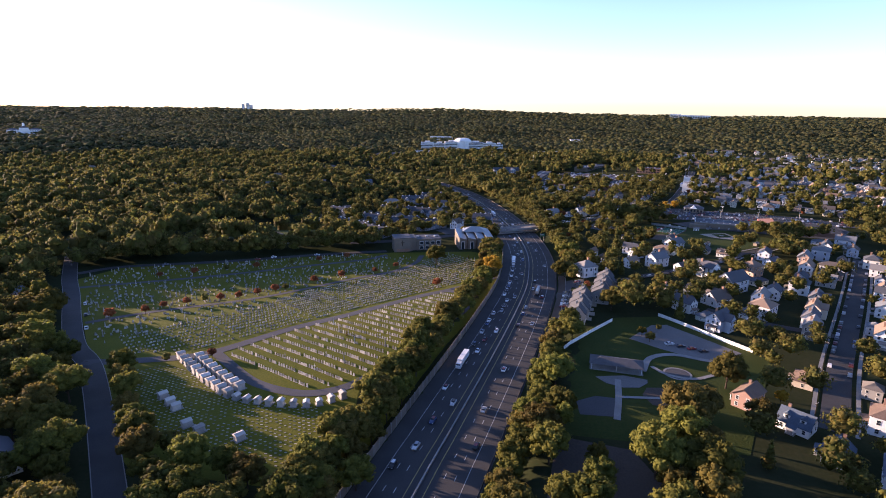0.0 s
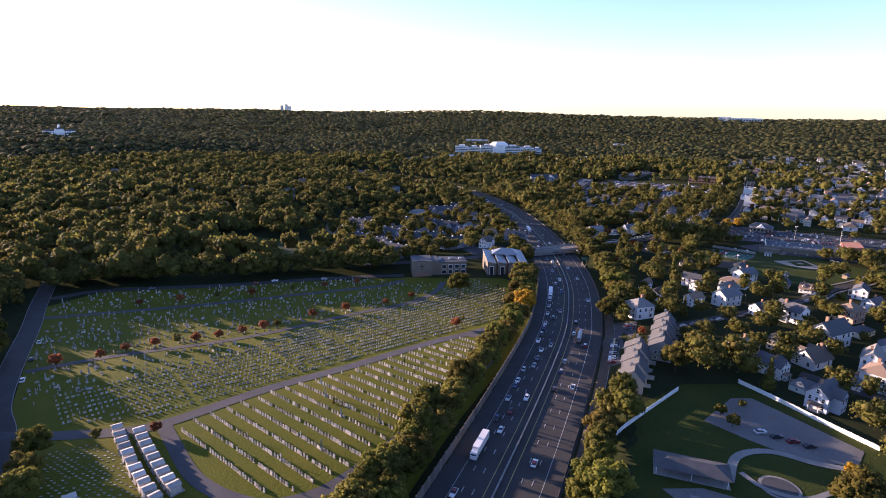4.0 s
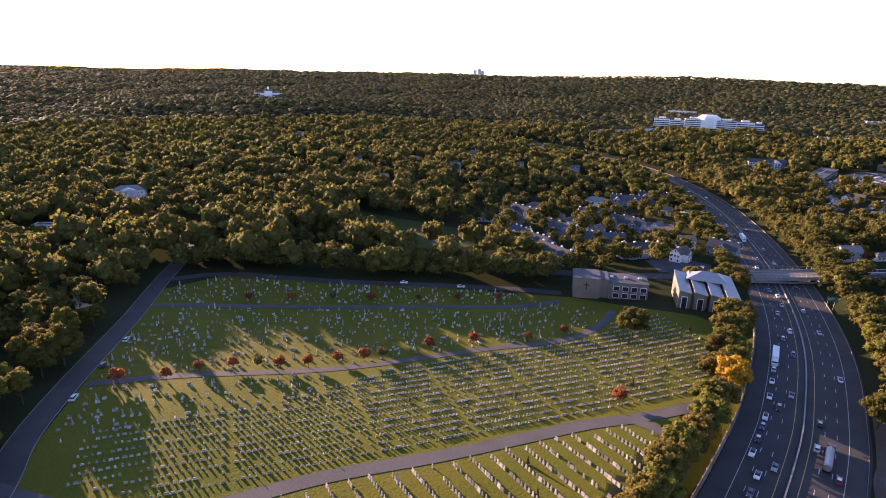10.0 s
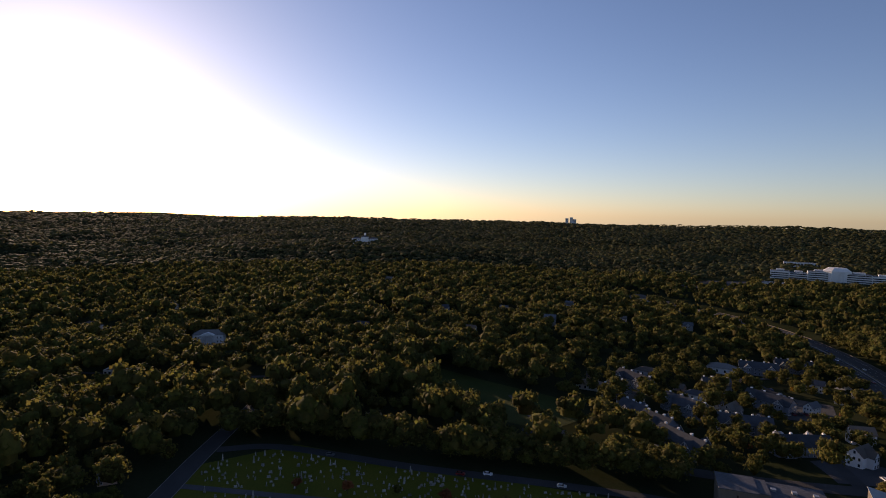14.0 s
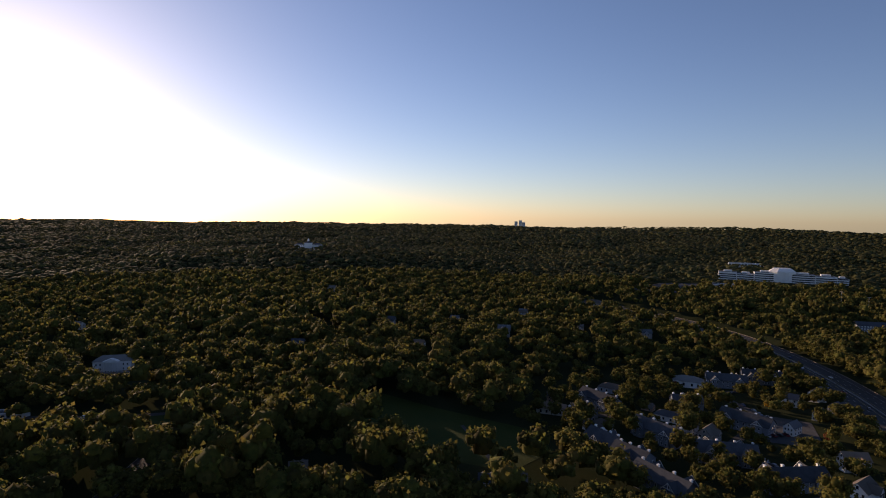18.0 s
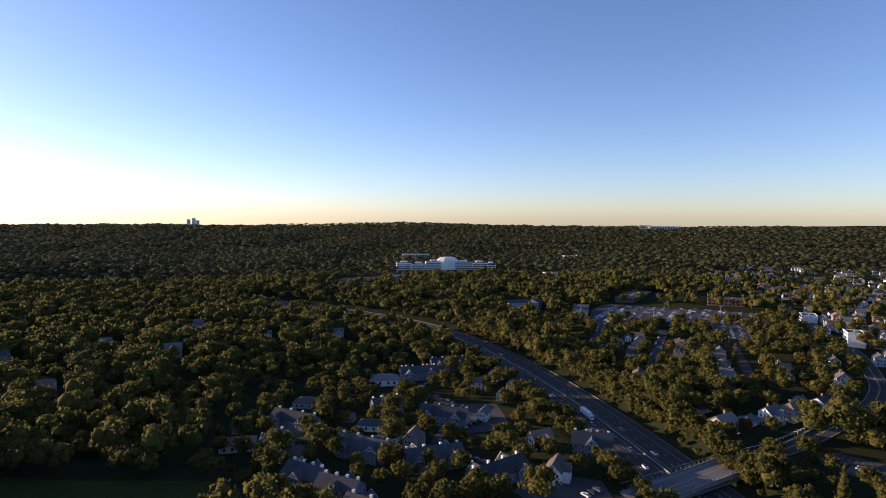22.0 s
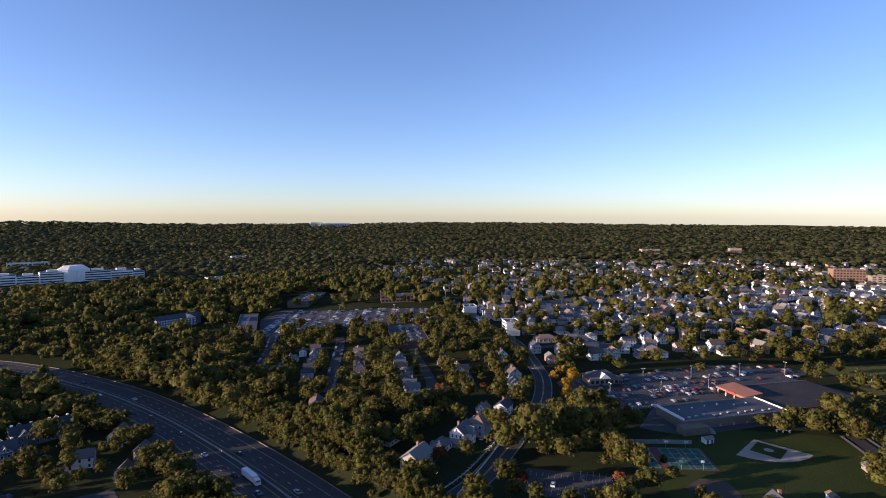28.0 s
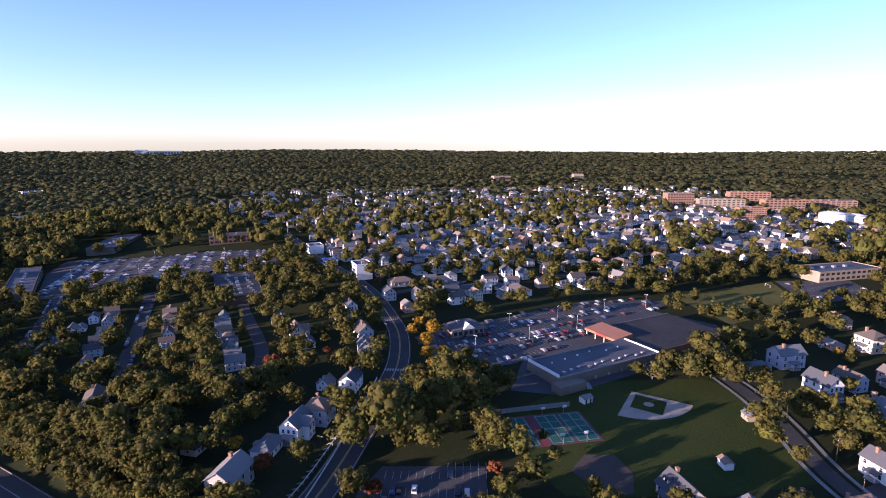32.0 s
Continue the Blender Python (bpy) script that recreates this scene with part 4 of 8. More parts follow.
for kind, x, y, a, s in ((K2, 140, 707, 60, 1.05), (KR, 128, 702, 60, 0.8), (KC, 139, 684, 60, 0.9), (KR, 147, 636, 20, 0.9), (KX, 174, 612, 25, 1.0), (KS, 187, 613, 25, 0.9), (KR, 161, 612, 25, 1.0), (K2, 139, 603, 25, 1.2),
                         (KC, 255, 725, 60, 0.9), (KX, 241, 693, 60, 1.0), (KC, 237, 680, 60, 0.9), (KC, 282, 697, 60, 0.9), (KN, 293, 703, 60, 0.8), (KN, 262, 661, 60, 0.95), (KN, 247, 645, 50, 0.85), (K2, 214, 622, 25, 0.95), (KC, 208, 632, 25, 0.7)):
    put(NEAR_KIT, kind, x, y, a, s, G)
for near_house, look_of in own_paint:
    paint(near_house, *look_of)
G = "rows of narrow houses"
for kind, x, y, a, s in ((K2, 153, 806, 60, 0.95), (KC, 164, 820, 60, 0.9), (KN, 176, 828, 60, 0.9), (K2, 196, 846, 60, 0.9), (KN, 158, 763, 150, 0.95), (KN, 169, 781, 150, 0.95), (KN, 177, 794, 150, 0.95), (KN, 184, 806, 150, 0.95), (KN, 196, 827, 150, 0.95), (KN, 208, 847, 150, 0.95),
                         (KC, 191, 742, 150, 0.95), (KN, 204, 765, 150, 0.95), (KN, 212, 779, 150, 0.95), (KS, 219, 792, 150, 0.9), (KC, 232, 815, 150, 0.9), (KN, 237, 759, 150, 0.95), (KN, 229, 748, 150, 0.95), (KN, 222, 736, 150, 0.95), (KN, 207, 708, 150, 1.0), (KN, 197, 687, 150, 1.0)):
    put(FAR_KIT, kind, x, y, a if (x + y) % 3 else a - 90, s * 0.92, G)
for (xa, ya), (xb, yb) in (((150, 803), (199, 850)), ((155, 758), (210, 851)), ((186, 734), (236, 822)), ((193, 680), (241, 766)), ((175, 800), (196, 838))):
    n = int(math.hypot(xb - xa, yb - ya) / 5)
    for i in range(n + 1):
        x, y = xa + (xb - xa) * i / n, ya + (yb - ya) * i / n
        if all((x - fx) ** 2 + (y - fy) ** 2 > 96 for fx, fy, r in FOOT) and from_line(x, y, CURVES["row_street"]) > 8.5:
            put(FAR_KIT, (KN, KC, KS, K2)[i % 4], x, y, 150 if i % 3 else 60, 0.8, G)
            FOOT[-1] = (x, y, 6.5)
# small town
G = "houses of the town"
for kind, x, y, a, s in ((KN, 330, 702, 60, 1.1), (K2, 318, 675, 60, 0.95), (KS, 402, 700, 60, 1.0), (K2, 375, 667, 150, 1.0), (KX, 434, 716, 60, 1.0), (KN, 454, 718, 60, 1.0), (KS, 471, 710, 150, 1.0), (K2, 413, 670, 150, 1.1), (KN, 449, 660, 60, 1.1), (K2, 420, 654, 150, 1.0),
                         (KS, 496, 679, 60, 1.0), (K2, 481, 652, 150, 1.25), (KX, 459, 617, 150, 1.0), (K2, 433, 634, 150, 1.0), (KC, 441, 621, 150, 1.0), (KX, 513, 711, 60, 1.0), (KN, 567, 705, 60, 1.0), (K2, 522, 746, 60, 1.0), (KS, 564, 725, 60, 1.0), (KC, 386, 642, 60, 1.0)):
    put(FAR_KIT, kind, x, y, a, s, G)
for kind, x, y, a, s in ((K2, 353, 660, 150, 1.1), (KN, 370, 655, 60, 1.0), (KS, 528, 653, 60, 1.0), (KX, 640, 697, 60, 1.0), (K2, 583, 610, 60, 1.1), (KN, 666, 621, 60, 1.1), (KS, 636, 630, 60, 1.1), (KX, 586, 588, 60, 1.0), (K2, 525, 566, 60, 1.2), (KN, 557, 567, 60, 1.1),
                         (K2, 769, 606, 60, 1.3), (KX, 848, 576, 60, 1.2), (K2, 774, 571, 60, 1.2), (KN, 833, 557, 60, 1.2), (KX, 808, 534, 60, 1.2), (K2, 808, 513, 60, 1.2), (K2, 727, 496, 60, 1.3), (KN, 748, 485, 60, 1.2), (KX, 768, 477, 60, 1.1), (KR, 658, 499, 60, 1.3)):
    put(FAR_KIT, kind, x, y, a, s, G)
rng = np.random.default_rng(11)
TOWN_U, TOWN_V = np.array([0.866, -0.5]), np.array([0.5, 0.866])
made = 0
for row in range(0, 26):
    for col in range(0, 46):
        p = np.array([385, 700]) + TOWN_U * (col * 15.5 - 60 + rng.uniform(-3, 3)) + TOWN_V * (row * 25 - 190 + (5 if row % 2 else -5) + rng.uniform(-2, 2))
        x, y = p
        keep = inside(x, y, [(330, 690), (470, 590), (590, 560), (640, 500), (720, 440), (860, 430), (960, 560), (940, 690), (800, 800), (640, 900), (500, 980), (420, 860)])
        if not keep or rng.random() > 0.66 or any((x - fx) ** 2 + (y - fy) ** 2 < (r + 6) ** 2 for fx, fy, r in FOOT) or made > 190:
            continue
        if from_line(x, y, CURVES["main_street"]) < 15 or from_line(x, y, CURVES["town_street"]) < 11 or from_line(x, y, CURVES["town_street_north"]) < 11:
            continue
        put(FAR_KIT, KINDS[int(rng.integers(0, 6))], x, y, 60 + 90 * int(rng.integers(0, 2)), float(rng.uniform(0.85, 1.2)), G)
        made += 1
# closer streets east of the motorway
G = "houses between the park and the ball field"
for n, (x, y) in enumerate(((137, 440), (187, 500), (137, 418), (171, 447), (186, 444), (200, 446), (216, 464), (172, 411), (224, 440), (236, 424), (200, 366), (214, 384), (228, 385), (202, 336), (185, 333), (273, 356), (256, 344), (242, 328), (227, 312), (217, 290), (312, 357), (290, 326), (241, 273), (343, 430), (325, 432), (362, 462),
                            (223, 322), (207, 288), (159, 324), (149, 340), (175, 307), (197, 309), (172, 340), (211, 350), (187, 206), (289, 376), (300, 340), (270, 318), (255, 300), (328, 378), (345, 396), (305, 395), (322, 408))):
    if all((x - fx) ** 2 + (y - fy) ** 2 > (r + 4.5) ** 2 for fx, fy, r in FOOT) and min(from_line(x, y, CURVES[k]) for k in ("east_street", "side_street", "lower_street", "park_street")) > 10:
        put(FAR_KIT, KINDS[(n * 5 + 2) % 6], x, y, 50 + 90 * (n % 2), 0.92, G)
# the rest of the town, past those that stand singly
TOWN_FAR = [(330, 690), (470, 590), (590, 560), (640, 500), (720, 440), (900, 380), (1150, 420), (1400, 640), (1420, 960), (1180, 1340), (820, 1560), (600, 1380), (500, 1080), (420, 860)]
wv, wf, rv, rf, pv, pf = [], [], [], [], [], []
FAR_HOUSES = []
for row in range(0, 62):
    for col in range(-10, 90):
        p = np.array([385, 700]) + TOWN_U * (col * 13.8 - 100 + rng.uniform(-3, 3)) + TOWN_V * (row * 21 - 240 + (4 if row % 2 else -4) + rng.uniform(-2.5, 2.5))
        x, y = p
        far = math.hypot(x, y - 300)
        if not inside(x, y, TOWN_FAR) or rng.random() > (0.86 if far < 800 else 0.6 if far < 1000 else 0.36 if far < 1250 else 0.2) or any((x - fx) ** 2 + (y - fy) ** 2 < (0.75 * r + 5.5) ** 2 for fx, fy, r in FOOT):
            continue
        if from_line(x, y, CURVES["main_street"]) < 14 or from_line(x, y, CURVES["town_street"]) < 10 or from_line(x, y, CURVES["town_street_north"]) < 10:
            continue
        FAR_HOUSES.append((x, y))
        FOOT.append((x, y, 6.0))
        a = radians(60 + 90 * int(rng.integers(0, 2)) + rng.uniform(-4, 4))
        m = Matrix.Translation((x, y, gz(x, y))) @ Matrix.Rotation(a, 4, "Z")
        L, W, H, R = rng.uniform(9, 13), rng.uniform(6.8, 8.4), rng.choice((3.2, 5.6, 6.0, 6.4, 7.2)), rng.uniform(2.2, 3.4)
        l, w = L / 2, W / 2
        sh = Shape().add([(s * l, q[0], q[1]) for s in (-1, 1) for q in ((-w, -2.5), (w, -2.5), (w, H), (0, H + R), (-w, H))], [(4, 3, 2, 1, 0), (5, 6, 7, 8, 9), (1, 2, 7, 6), (0, 5, 9, 4)])
        roof = Shape().gable(-l, -w, l, w, H, R, 0.45)
        pane = Shape()
        for z in ((1.6, 4.3) if H > 5 else (1.6,)):
            for k in (-0.6, 0.6):
                for s in (-1, 1):
                    pane.add([(k * l - 0.5 * s, s * (w + 0.05), z - 0.75), (k * l + 0.5 * s, s * (w + 0.05), z - 0.75), (k * l + 0.5 * s, s * (w + 0.05), z + 0.75), (k * l - 0.5 * s, s * (w + 0.05), z + 0.75)], [(3, 2, 1, 0)])
                    pane.add([(s * (l + 0.05), k * w - 0.5 * s, z - 0.75), (s * (l + 0.05), k * w + 0.5 * s, z - 0.75), (s * (l + 0.05), k * w + 0.5 * s, z + 0.75), (s * (l + 0.05), k * w - 0.5 * s, z + 0.75)], [(0, 1, 2, 3)])
        for src, v, f in ((sh, wv, wf), (roof, rv, rf), (pane, pv, pf)):
            n = len(v)
            v += [tuple(m @ Vector(c)) for c in src.v]
            f += [tuple(i + n for i in q) for q in src.f]
        made += 1
for name, v, f, mat in (("house_walls", wv, wf, M_WALL_FAR), ("house_roofs", rv, rf, M_ROOF_FAR), ("house_windows", pv, pf, M_GLASS)):
    far_part = Shape()
    far_part.v, far_part.f = v, f
    ob = part(name, far_part, mat)
    tagged(ob, {"house_walls": "sided walls of crowded small-town houses", "house_roofs": "shingled gable roofs of crowded small-town houses", "house_windows": "dark windows of crowded small-town houses"}[name], "houses", kind="stuff")
# hillside and valley houses
G = "houses among the western woods"
for kind, x, y, a, s, up in ((K2, -120, 1014, 15, 1.5, -3), (KX, -96, 934, 15, 1.4, -3), (KX, -238, 846, 20, 1.9, -4), (K2, -171, 930, 10, 1.5, -3), (K2, -256, 981, 5, 1.6, -4), (KR, -192, 1138, 5, 2.0, -5), (KX, -289, 743, 10, 1.5, -5), (KX, -390, 687, 20, 1.4, -4), (K2, -319, 899, 5, 1.5, -5),
                             (K2, -261, 998, 0, 1.5, -5), (KX, -377, 836, 10, 1.6, -5), (K2, -450, 789, 0, 1.6, -6), (K2, -601, 1026, 0, 1.8, -8), (KN, -500, 831, 0, 1.2, -6), (KC, -259, 345, 60, 1.2, 0), (K2, -654, 640, 0, 1.5, -5), (KR, -617, 524, 0, 1.5, -4), (KC, -126, 507, 20, 1.3, 0), (KC, -113, 515, 20, 1.3, 0), (KC, -212, 474, 40, 1.4, 0)):
    put(FAR_KIT, kind, x, y, a, s * 0.72, G)
    FOOT[-1] = (x, y - 5, 8 * s)
    # open lawns on the downhill side
    d = math.hypot(x - 20, y - 440)
    for k in (16, 30, 44):
        FOOT.append((x - (x - 20) / d * k, y - (y - 440) / d * k, 11.0))
G = "small houses in the valley"
for kind, x, y, a, s in ((KR, -99, 711, -10, 1.0), (KC, -69, 675, -15, 0.9), (KR, -54, 657, -15, 0.9), (K2, -41, 637, 70, 1.0), (KX, -31, 627, 70, 1.0), (KN, -132, 657, 10, 0.9), (KR, -127, 631, 10, 1.0), (KR, -93, 614, 60, 0.9), (KX, -107, 632, 0, 0.9), (KN, 16, 661, 60, 1.0),
                         (K2, 22, 733, -15, 1.2), (KX, 42, 752, 60, 1.0), (KR, -46, 762, 0, 1.2), (KC, -34, 735, -15, 1.0), (KX, 37, 609, 20, 1.0), (KX, 32, 566, 60, 1.05), (KN, 36, 700, 60, 0.9), (KN, 48, 722, 60, 0.9)):
    put(FAR_KIT, kind, x, y, a, s, G)


# ---- apartment houses with truss gables ----
M_GREYWALL = material("grey_blue_siding", (0.2, 0.22, 0.25), 0.75, (0.15, 0.165, 0.19), 0.3, 5.0, 0.1, by_object=0.15)
M_GREYROOF = material("dark_shingle_roof", (0.075, 0.08, 0.09), 0.9, (0.05, 0.054, 0.06), 0.3, 4.0, 0.3, by_object=0.2)


def apartment_kit(L, W, H, gables, near=False):
    root = thing("apartment_house", "long grey-sided apartment house with white-trimmed gables and chimneys", "apartment house", "apartment houses in the valley")
    wall = Shape().box(-L / 2, -W / 2, -3, L / 2, W / 2, H)
    for s in (-1, 1):
        wall.add([(s * L / 2, -W / 2, H), (s * L / 2, W / 2, H), (s * L / 2, 0, H + 4.2)], [(0, 1, 2) if s > 0 else (2, 1, 0)])
    roof = Shape().gable(-L / 2, -W / 2, L / 2, W / 2, H, 4.2, 0.6)
    spots = []
    for x in gables:
        for s in (-1, 1):
            y0, y1 = s * (W / 2 + 1.8), 0.0
            wall.box(x - 3, min(y0, s * W / 2), -3, x + 3, max(y0, s * W / 2), H)
            wall.add([(x - 3, y0, H), (x + 3, y0, H), (x, y0, H + 3)], [(0, 1, 2) if s < 0 else (2, 1, 0)])
            e = s * (W / 2 + 2.3)
            roof.add([(x - 3.6, e, H - 0.45), (x, e, H + 3.2), (x + 3.6, e, H - 0.45), (x - 3.6, 0, H - 0.45), (x, 0, H + 3.2), (x + 3.6, 0, H - 0.45)], [(0, 1, 4, 3), (1, 2, 5, 4), (0, 3, 5, 2)])
            t = Shape()
            for k in (-1, 1):
                t.add([(x + k * 3.6, e + s * 0.05, H - 0.6), (x + k * 3.6, e + s * 0.05, H - 0.2), (x, e + s * 0.05, H + 3.45), (x, e + s * 0.05, H + 3.0)], [(0, 1, 2, 3), (3, 2, 1, 0)])
            t.box(x - 2.9, e - 0.06, H + 0.4, x + 2.9, e + 0.06, H + 0.65).box(x - 0.12, e - 0.06, H + 0.5, x + 0.12, e + 0.06, H + 3.1)
            part("gable_trim", t, M_TRIM, root)
            spots += [(x + dx, y0, z, "y+" if s > 0 else "y-") for dx in (-1.4, 1.4) for z in (1.7, 4.8)] + [(x, y0, H + 1.2, "y+" if s > 0 else "y-")]
    free = [x for x in np.arange(-L / 2 + 2, L / 2 - 1, 3.4) if all(abs(x - g) > 3.6 for g in gables)]
    spots += [(float(x), s * W / 2, z, "y+" if s > 0 else "y-") for x in free for s in (-1, 1) for z in (1.7, 4.8)]
    spots += [(s * L / 2, y, z, "x+" if s > 0 else "x-") for s in (-1, 1) for y in (-3.5, 0, 3.5) for z in (1.7, 4.8)]
    part("wall", wall, M_GREYWALL, root)
    part("roof", roof, M_GREYROOF, root)
    windows(root, spots, near)
    for i, x in enumerate(np.linspace(-L / 2 + 1.5, L / 2 - 1.5, 4)):
        part("chimney", Shape().box(x - 0.5, 1.2, H + 1.5, x + 0.5, 2.4, H + 4.7).box(x - 0.65, 1.05, H + 4.3, x + 0.65, 2.55, H + 4.5), M_TRIM, root, "white boxed chimney")
    return root


KIT_APT = {"near": apartment_kit(30, 12, 6.4, (-9, 9), True), "long": apartment_kit(30, 12, 6.4, (-9, 9)), "short": apartment_kit(20, 12, 6.4, (0,))}
for kind, x, y, a in (("near", -101, 664, -32), ("near", -58, 616, -30), ("near", -22, 599, 12), ("near", 6, 571, 30), ("long", -9, 660, -25), ("long", -18, 772, 8), ("long", 9, 793, 8), ("short", -106, 624, 60), ("short", -84, 582, -35), ("long", -50, 540, -35), ("short", -67, 566, -30),
                      ("short", 62, 598, -20), ("short", -45, 690, 20)):
    put(KIT_APT, kind, x, y, a, 1.0)
    FOOT[-1] = (x, y, 15)


# ---- townhouses by the motorway ----
M_TOWNWALL = material("cream_siding", (0.34, 0.32, 0.295), 0.75, (0.27, 0.255, 0.235), 0.3, 5.0, 0.1)
M_TOWNROOF = material("brown_grey_shingles", (0.1, 0.1, 0.105), 0.9, (0.072, 0.072, 0.075), 0.3, 4.0, 0.3)


def townhouse(x, y, turn):
    root = thing("townhouse", "cream townhouse with a steep lopsided shingled roof", "townhouse", "townhouses beside the motorway", Matrix.Translation((x, y, gz(x, y) + 0.3)) @ Matrix.Rotation(radians(turn), 4, "Z"))
    W, L = 4.0, 5.2
    out = [(-L, -3), (L, -3), (L, 5.4), (1.2, 10.0), (-L, 6.0)]
    part("wall", Shape().add([(x, s * W, z) for s in (-1, 1) for x, z in out], [(0, 1, 2, 3, 4), (9, 8, 7, 6, 5)] + [(i + 5, (i + 1) % 5 + 5, (i + 1) % 5, i) for i in range(5)]), M_TOWNWALL, root)
    r = [(-L - 0.5, 5.7), (1.2, 10.1), (L + 0.5, 5.1), (L + 0.5, 5.4), (1.2, 10.4), (-L - 0.5, 6.0)]
    part("roof", Shape().add([(x, s * (W - 0.1), z) for s in (-1, 1) for x, z in r], [(0, 1, 4, 5), (1, 2, 3, 4), (7, 6, 11, 10), (8, 7, 10, 9), (5, 4, 10, 11), (4, 3, 9, 10), (0, 6, 7, 1), (1, 7, 8, 2), (0, 5, 11, 6), (2, 8, 9, 3)]), M_TOWNROOF, root)
    windows(root, [(s * L, y, z, "x+" if s > 0 else "x-") for s in (-1, 1) for y in (-2, 2) for z in (1.4, 4.1)] + [(x, s * W, z, "y+" if s > 0 else "y-") for s in (-1, 1) for x in (-2, 2) for z in (1.4, 4.1)])
    part("chimney", Shape().box(-0.8, W - 1.2, 8, 0.2, W - 0.3, 11), M_TOWNWALL, root)
    d = part("door", Shape().box(-0.5, -0.04, 0, 0.5, 0.07, 2.05), M_TRIM, root)
    wall_spot(d, L, 0, 0.2, "x+")
    part("garden_wall", Shape().box(L, W - 0.15, -3, L + 3, W, 1.8), M_TOWNWALL, root)
    FOOT.append((x, y, 8))


for i in range(5):
    townhouse(83.5 + i * 2.9 + (i % 2) * 1.2, 288 + i * 7.9, -20)
for i in range(6):
    townhouse(107.5 + i * 3.2 - (i % 2) * 1.2, 322 + i * 7.6, -22)


# ---- cemetery ----
def stone_shape(kind):
    """Headstones: a rounded slab, a straight slab on a base, a cross, an obelisk."""
    if kind == 0:
        out = [(-0.38, 0.0), (0.38, 0.0), (0.38, 0.75), (0.25, 0.95), (0, 1.02), (-0.25, 0.95), (-0.38, 0.75)]
        n = len(out)
        s = Shape().add([(x, y, z + 0.15) for y in (-0.11, 0.11) for x, z in out], [tuple(range(n)), tuple(range(2 * n - 1, n - 1, -1))] + [(i + n, (i + 1) % n + n, (i + 1) % n, i) for i in range(n)])
        return s.box(-0.5, -0.22, -0.4, 0.5, 0.22, 0.18)
    if kind == 1:
        return Shape().box(-0.72, -0.14, 0.2, 0.72, 0.14, 1.0).box(-0.85, -0.26, -0.4, 0.85, 0.26, 0.22)
    if kind == 2:
        return Shape().box(-0.11, -0.1, 0.3, 0.11, 0.1, 1.9).box(-0.48, -0.095, 1.2, 0.48, 0.095, 1.42).box(-0.4, -0.35, -0.4, 0.4, 0.35, 0.35)
    return Shape().box(-0.5, -0.5, -0.4, 0.5, 0.5, 0.6).tube(0, 0, 0.6, 2.9, 0.36, 0.2, 4).tube(0, 0, 2.9, 3.25, 0.2, 0.01, 4)


STONES = [stone_shape(k) for k in range(4)]
STONE_MESH = [s.mesh("headstone", M_STONE_ONE) for s in STONES]
rng = np.random.default_rng(5)
graves = []
CX, CY = np.meshgrid(np.arange(-260, 80, 0.5), np.arange(140, 490, 0.5))
NEAR_LINE = {}
for key in ("cemetery_lane", "loop_lane", "second_lane", "third_lane", "upper_street", "west_street"):
    NEAR_LINE[key] = from_line(CX, CY, CURVES[key][::2])


def to_lane(x, y, key):
    """Distance to a lane inside the cemetery, from a half-metre chart."""
    return NEAR_LINE[key][int(np.clip((y - 140) * 2, 0, CX.shape[0] - 1)), int(np.clip((x + 260) * 2, 0, CX.shape[1] - 1))]


LOOP = [(-101, 251), (-91, 239), (-73, 219), (-54, 209), (-40, 209.5), (-27, 219), (-10, 246), (0, 268), (9, 288), (22, 314), (28, 334), (24, 346), (13, 350)]
FIELD = LOOP + [(-3, 338), (-41, 303), (-72, 277)]
lane, loop = CURVES["cemetery_lane"], CURVES["loop_lane"]
row_dir = np.array([0.79, -0.61])
row_step = np.array([0.735, 0.678]) * 6.4
turn_s = math.atan2(row_dir[1], row_dir[0])
for k in range(26):
    p0 = np.array([-104.0, 256.0]) + row_step * k
    for j in range(90):
        x, y = p0 + row_dir * (j * 1.7) + rng.normal(0, 0.06, 2)
        if not inside(x, y, FIELD) or to_lane(x, y, "loop_lane") < 4.2 or to_lane(x, y, "cemetery_lane") < 4.4 or rng.random() < 0.07:
            continue
        graves.append((x, y, turn_s + rng.normal(0, 0.05), int(rng.choice([0, 1, 2, 3], p=[0.7, 0.26, 0.02, 0.02])), rng.uniform(1.1, 1.5), 0))
second, third, upper = CURVES["second_lane"], CURVES["third_lane"], CURVES["upper_street"]
NORTH = [(-150, 244), (-104, 255), (-72, 284), (-41, 309), (-3, 344), (30, 374), (54, 398), (66, 448), (62, 474), (28, 474), (-8, 440), (-24, 409), (-56, 384), (-105, 342), (-154, 309), (-178, 287)]
lane_dir = np.array([0.745, 0.667])
lane_side = np.array([-0.667, 0.745])
turn_n = math.atan2(lane_dir[1], lane_dir[0])
for k in range(-2, 22):
    for j in range(170):
        if k > 7 and j < 26 + (k - 7) * 8:
            continue
        x, y = np.array([-130.0, 240.0]) + lane_side * (6.0 + 4.3 * k) + lane_dir * (j * 1.9 if j < 46 else 87.4 + (j - 46) * 1.42) + rng.normal(0, 0.08, 2)
        if not inside(x, y, NORTH) or to_lane(x, y, "cemetery_lane") < 4.6 or to_lane(x, y, "second_lane") < 3.6 or rng.random() < 0.08 or j % 24 == 23:
            continue
        graves.append((x, y, turn_n + rng.normal(0, 0.06), int(rng.choice([0, 1, 2, 3], p=[0.5, 0.46, 0.02, 0.02])), rng.uniform(0.62, 0.86), 1))
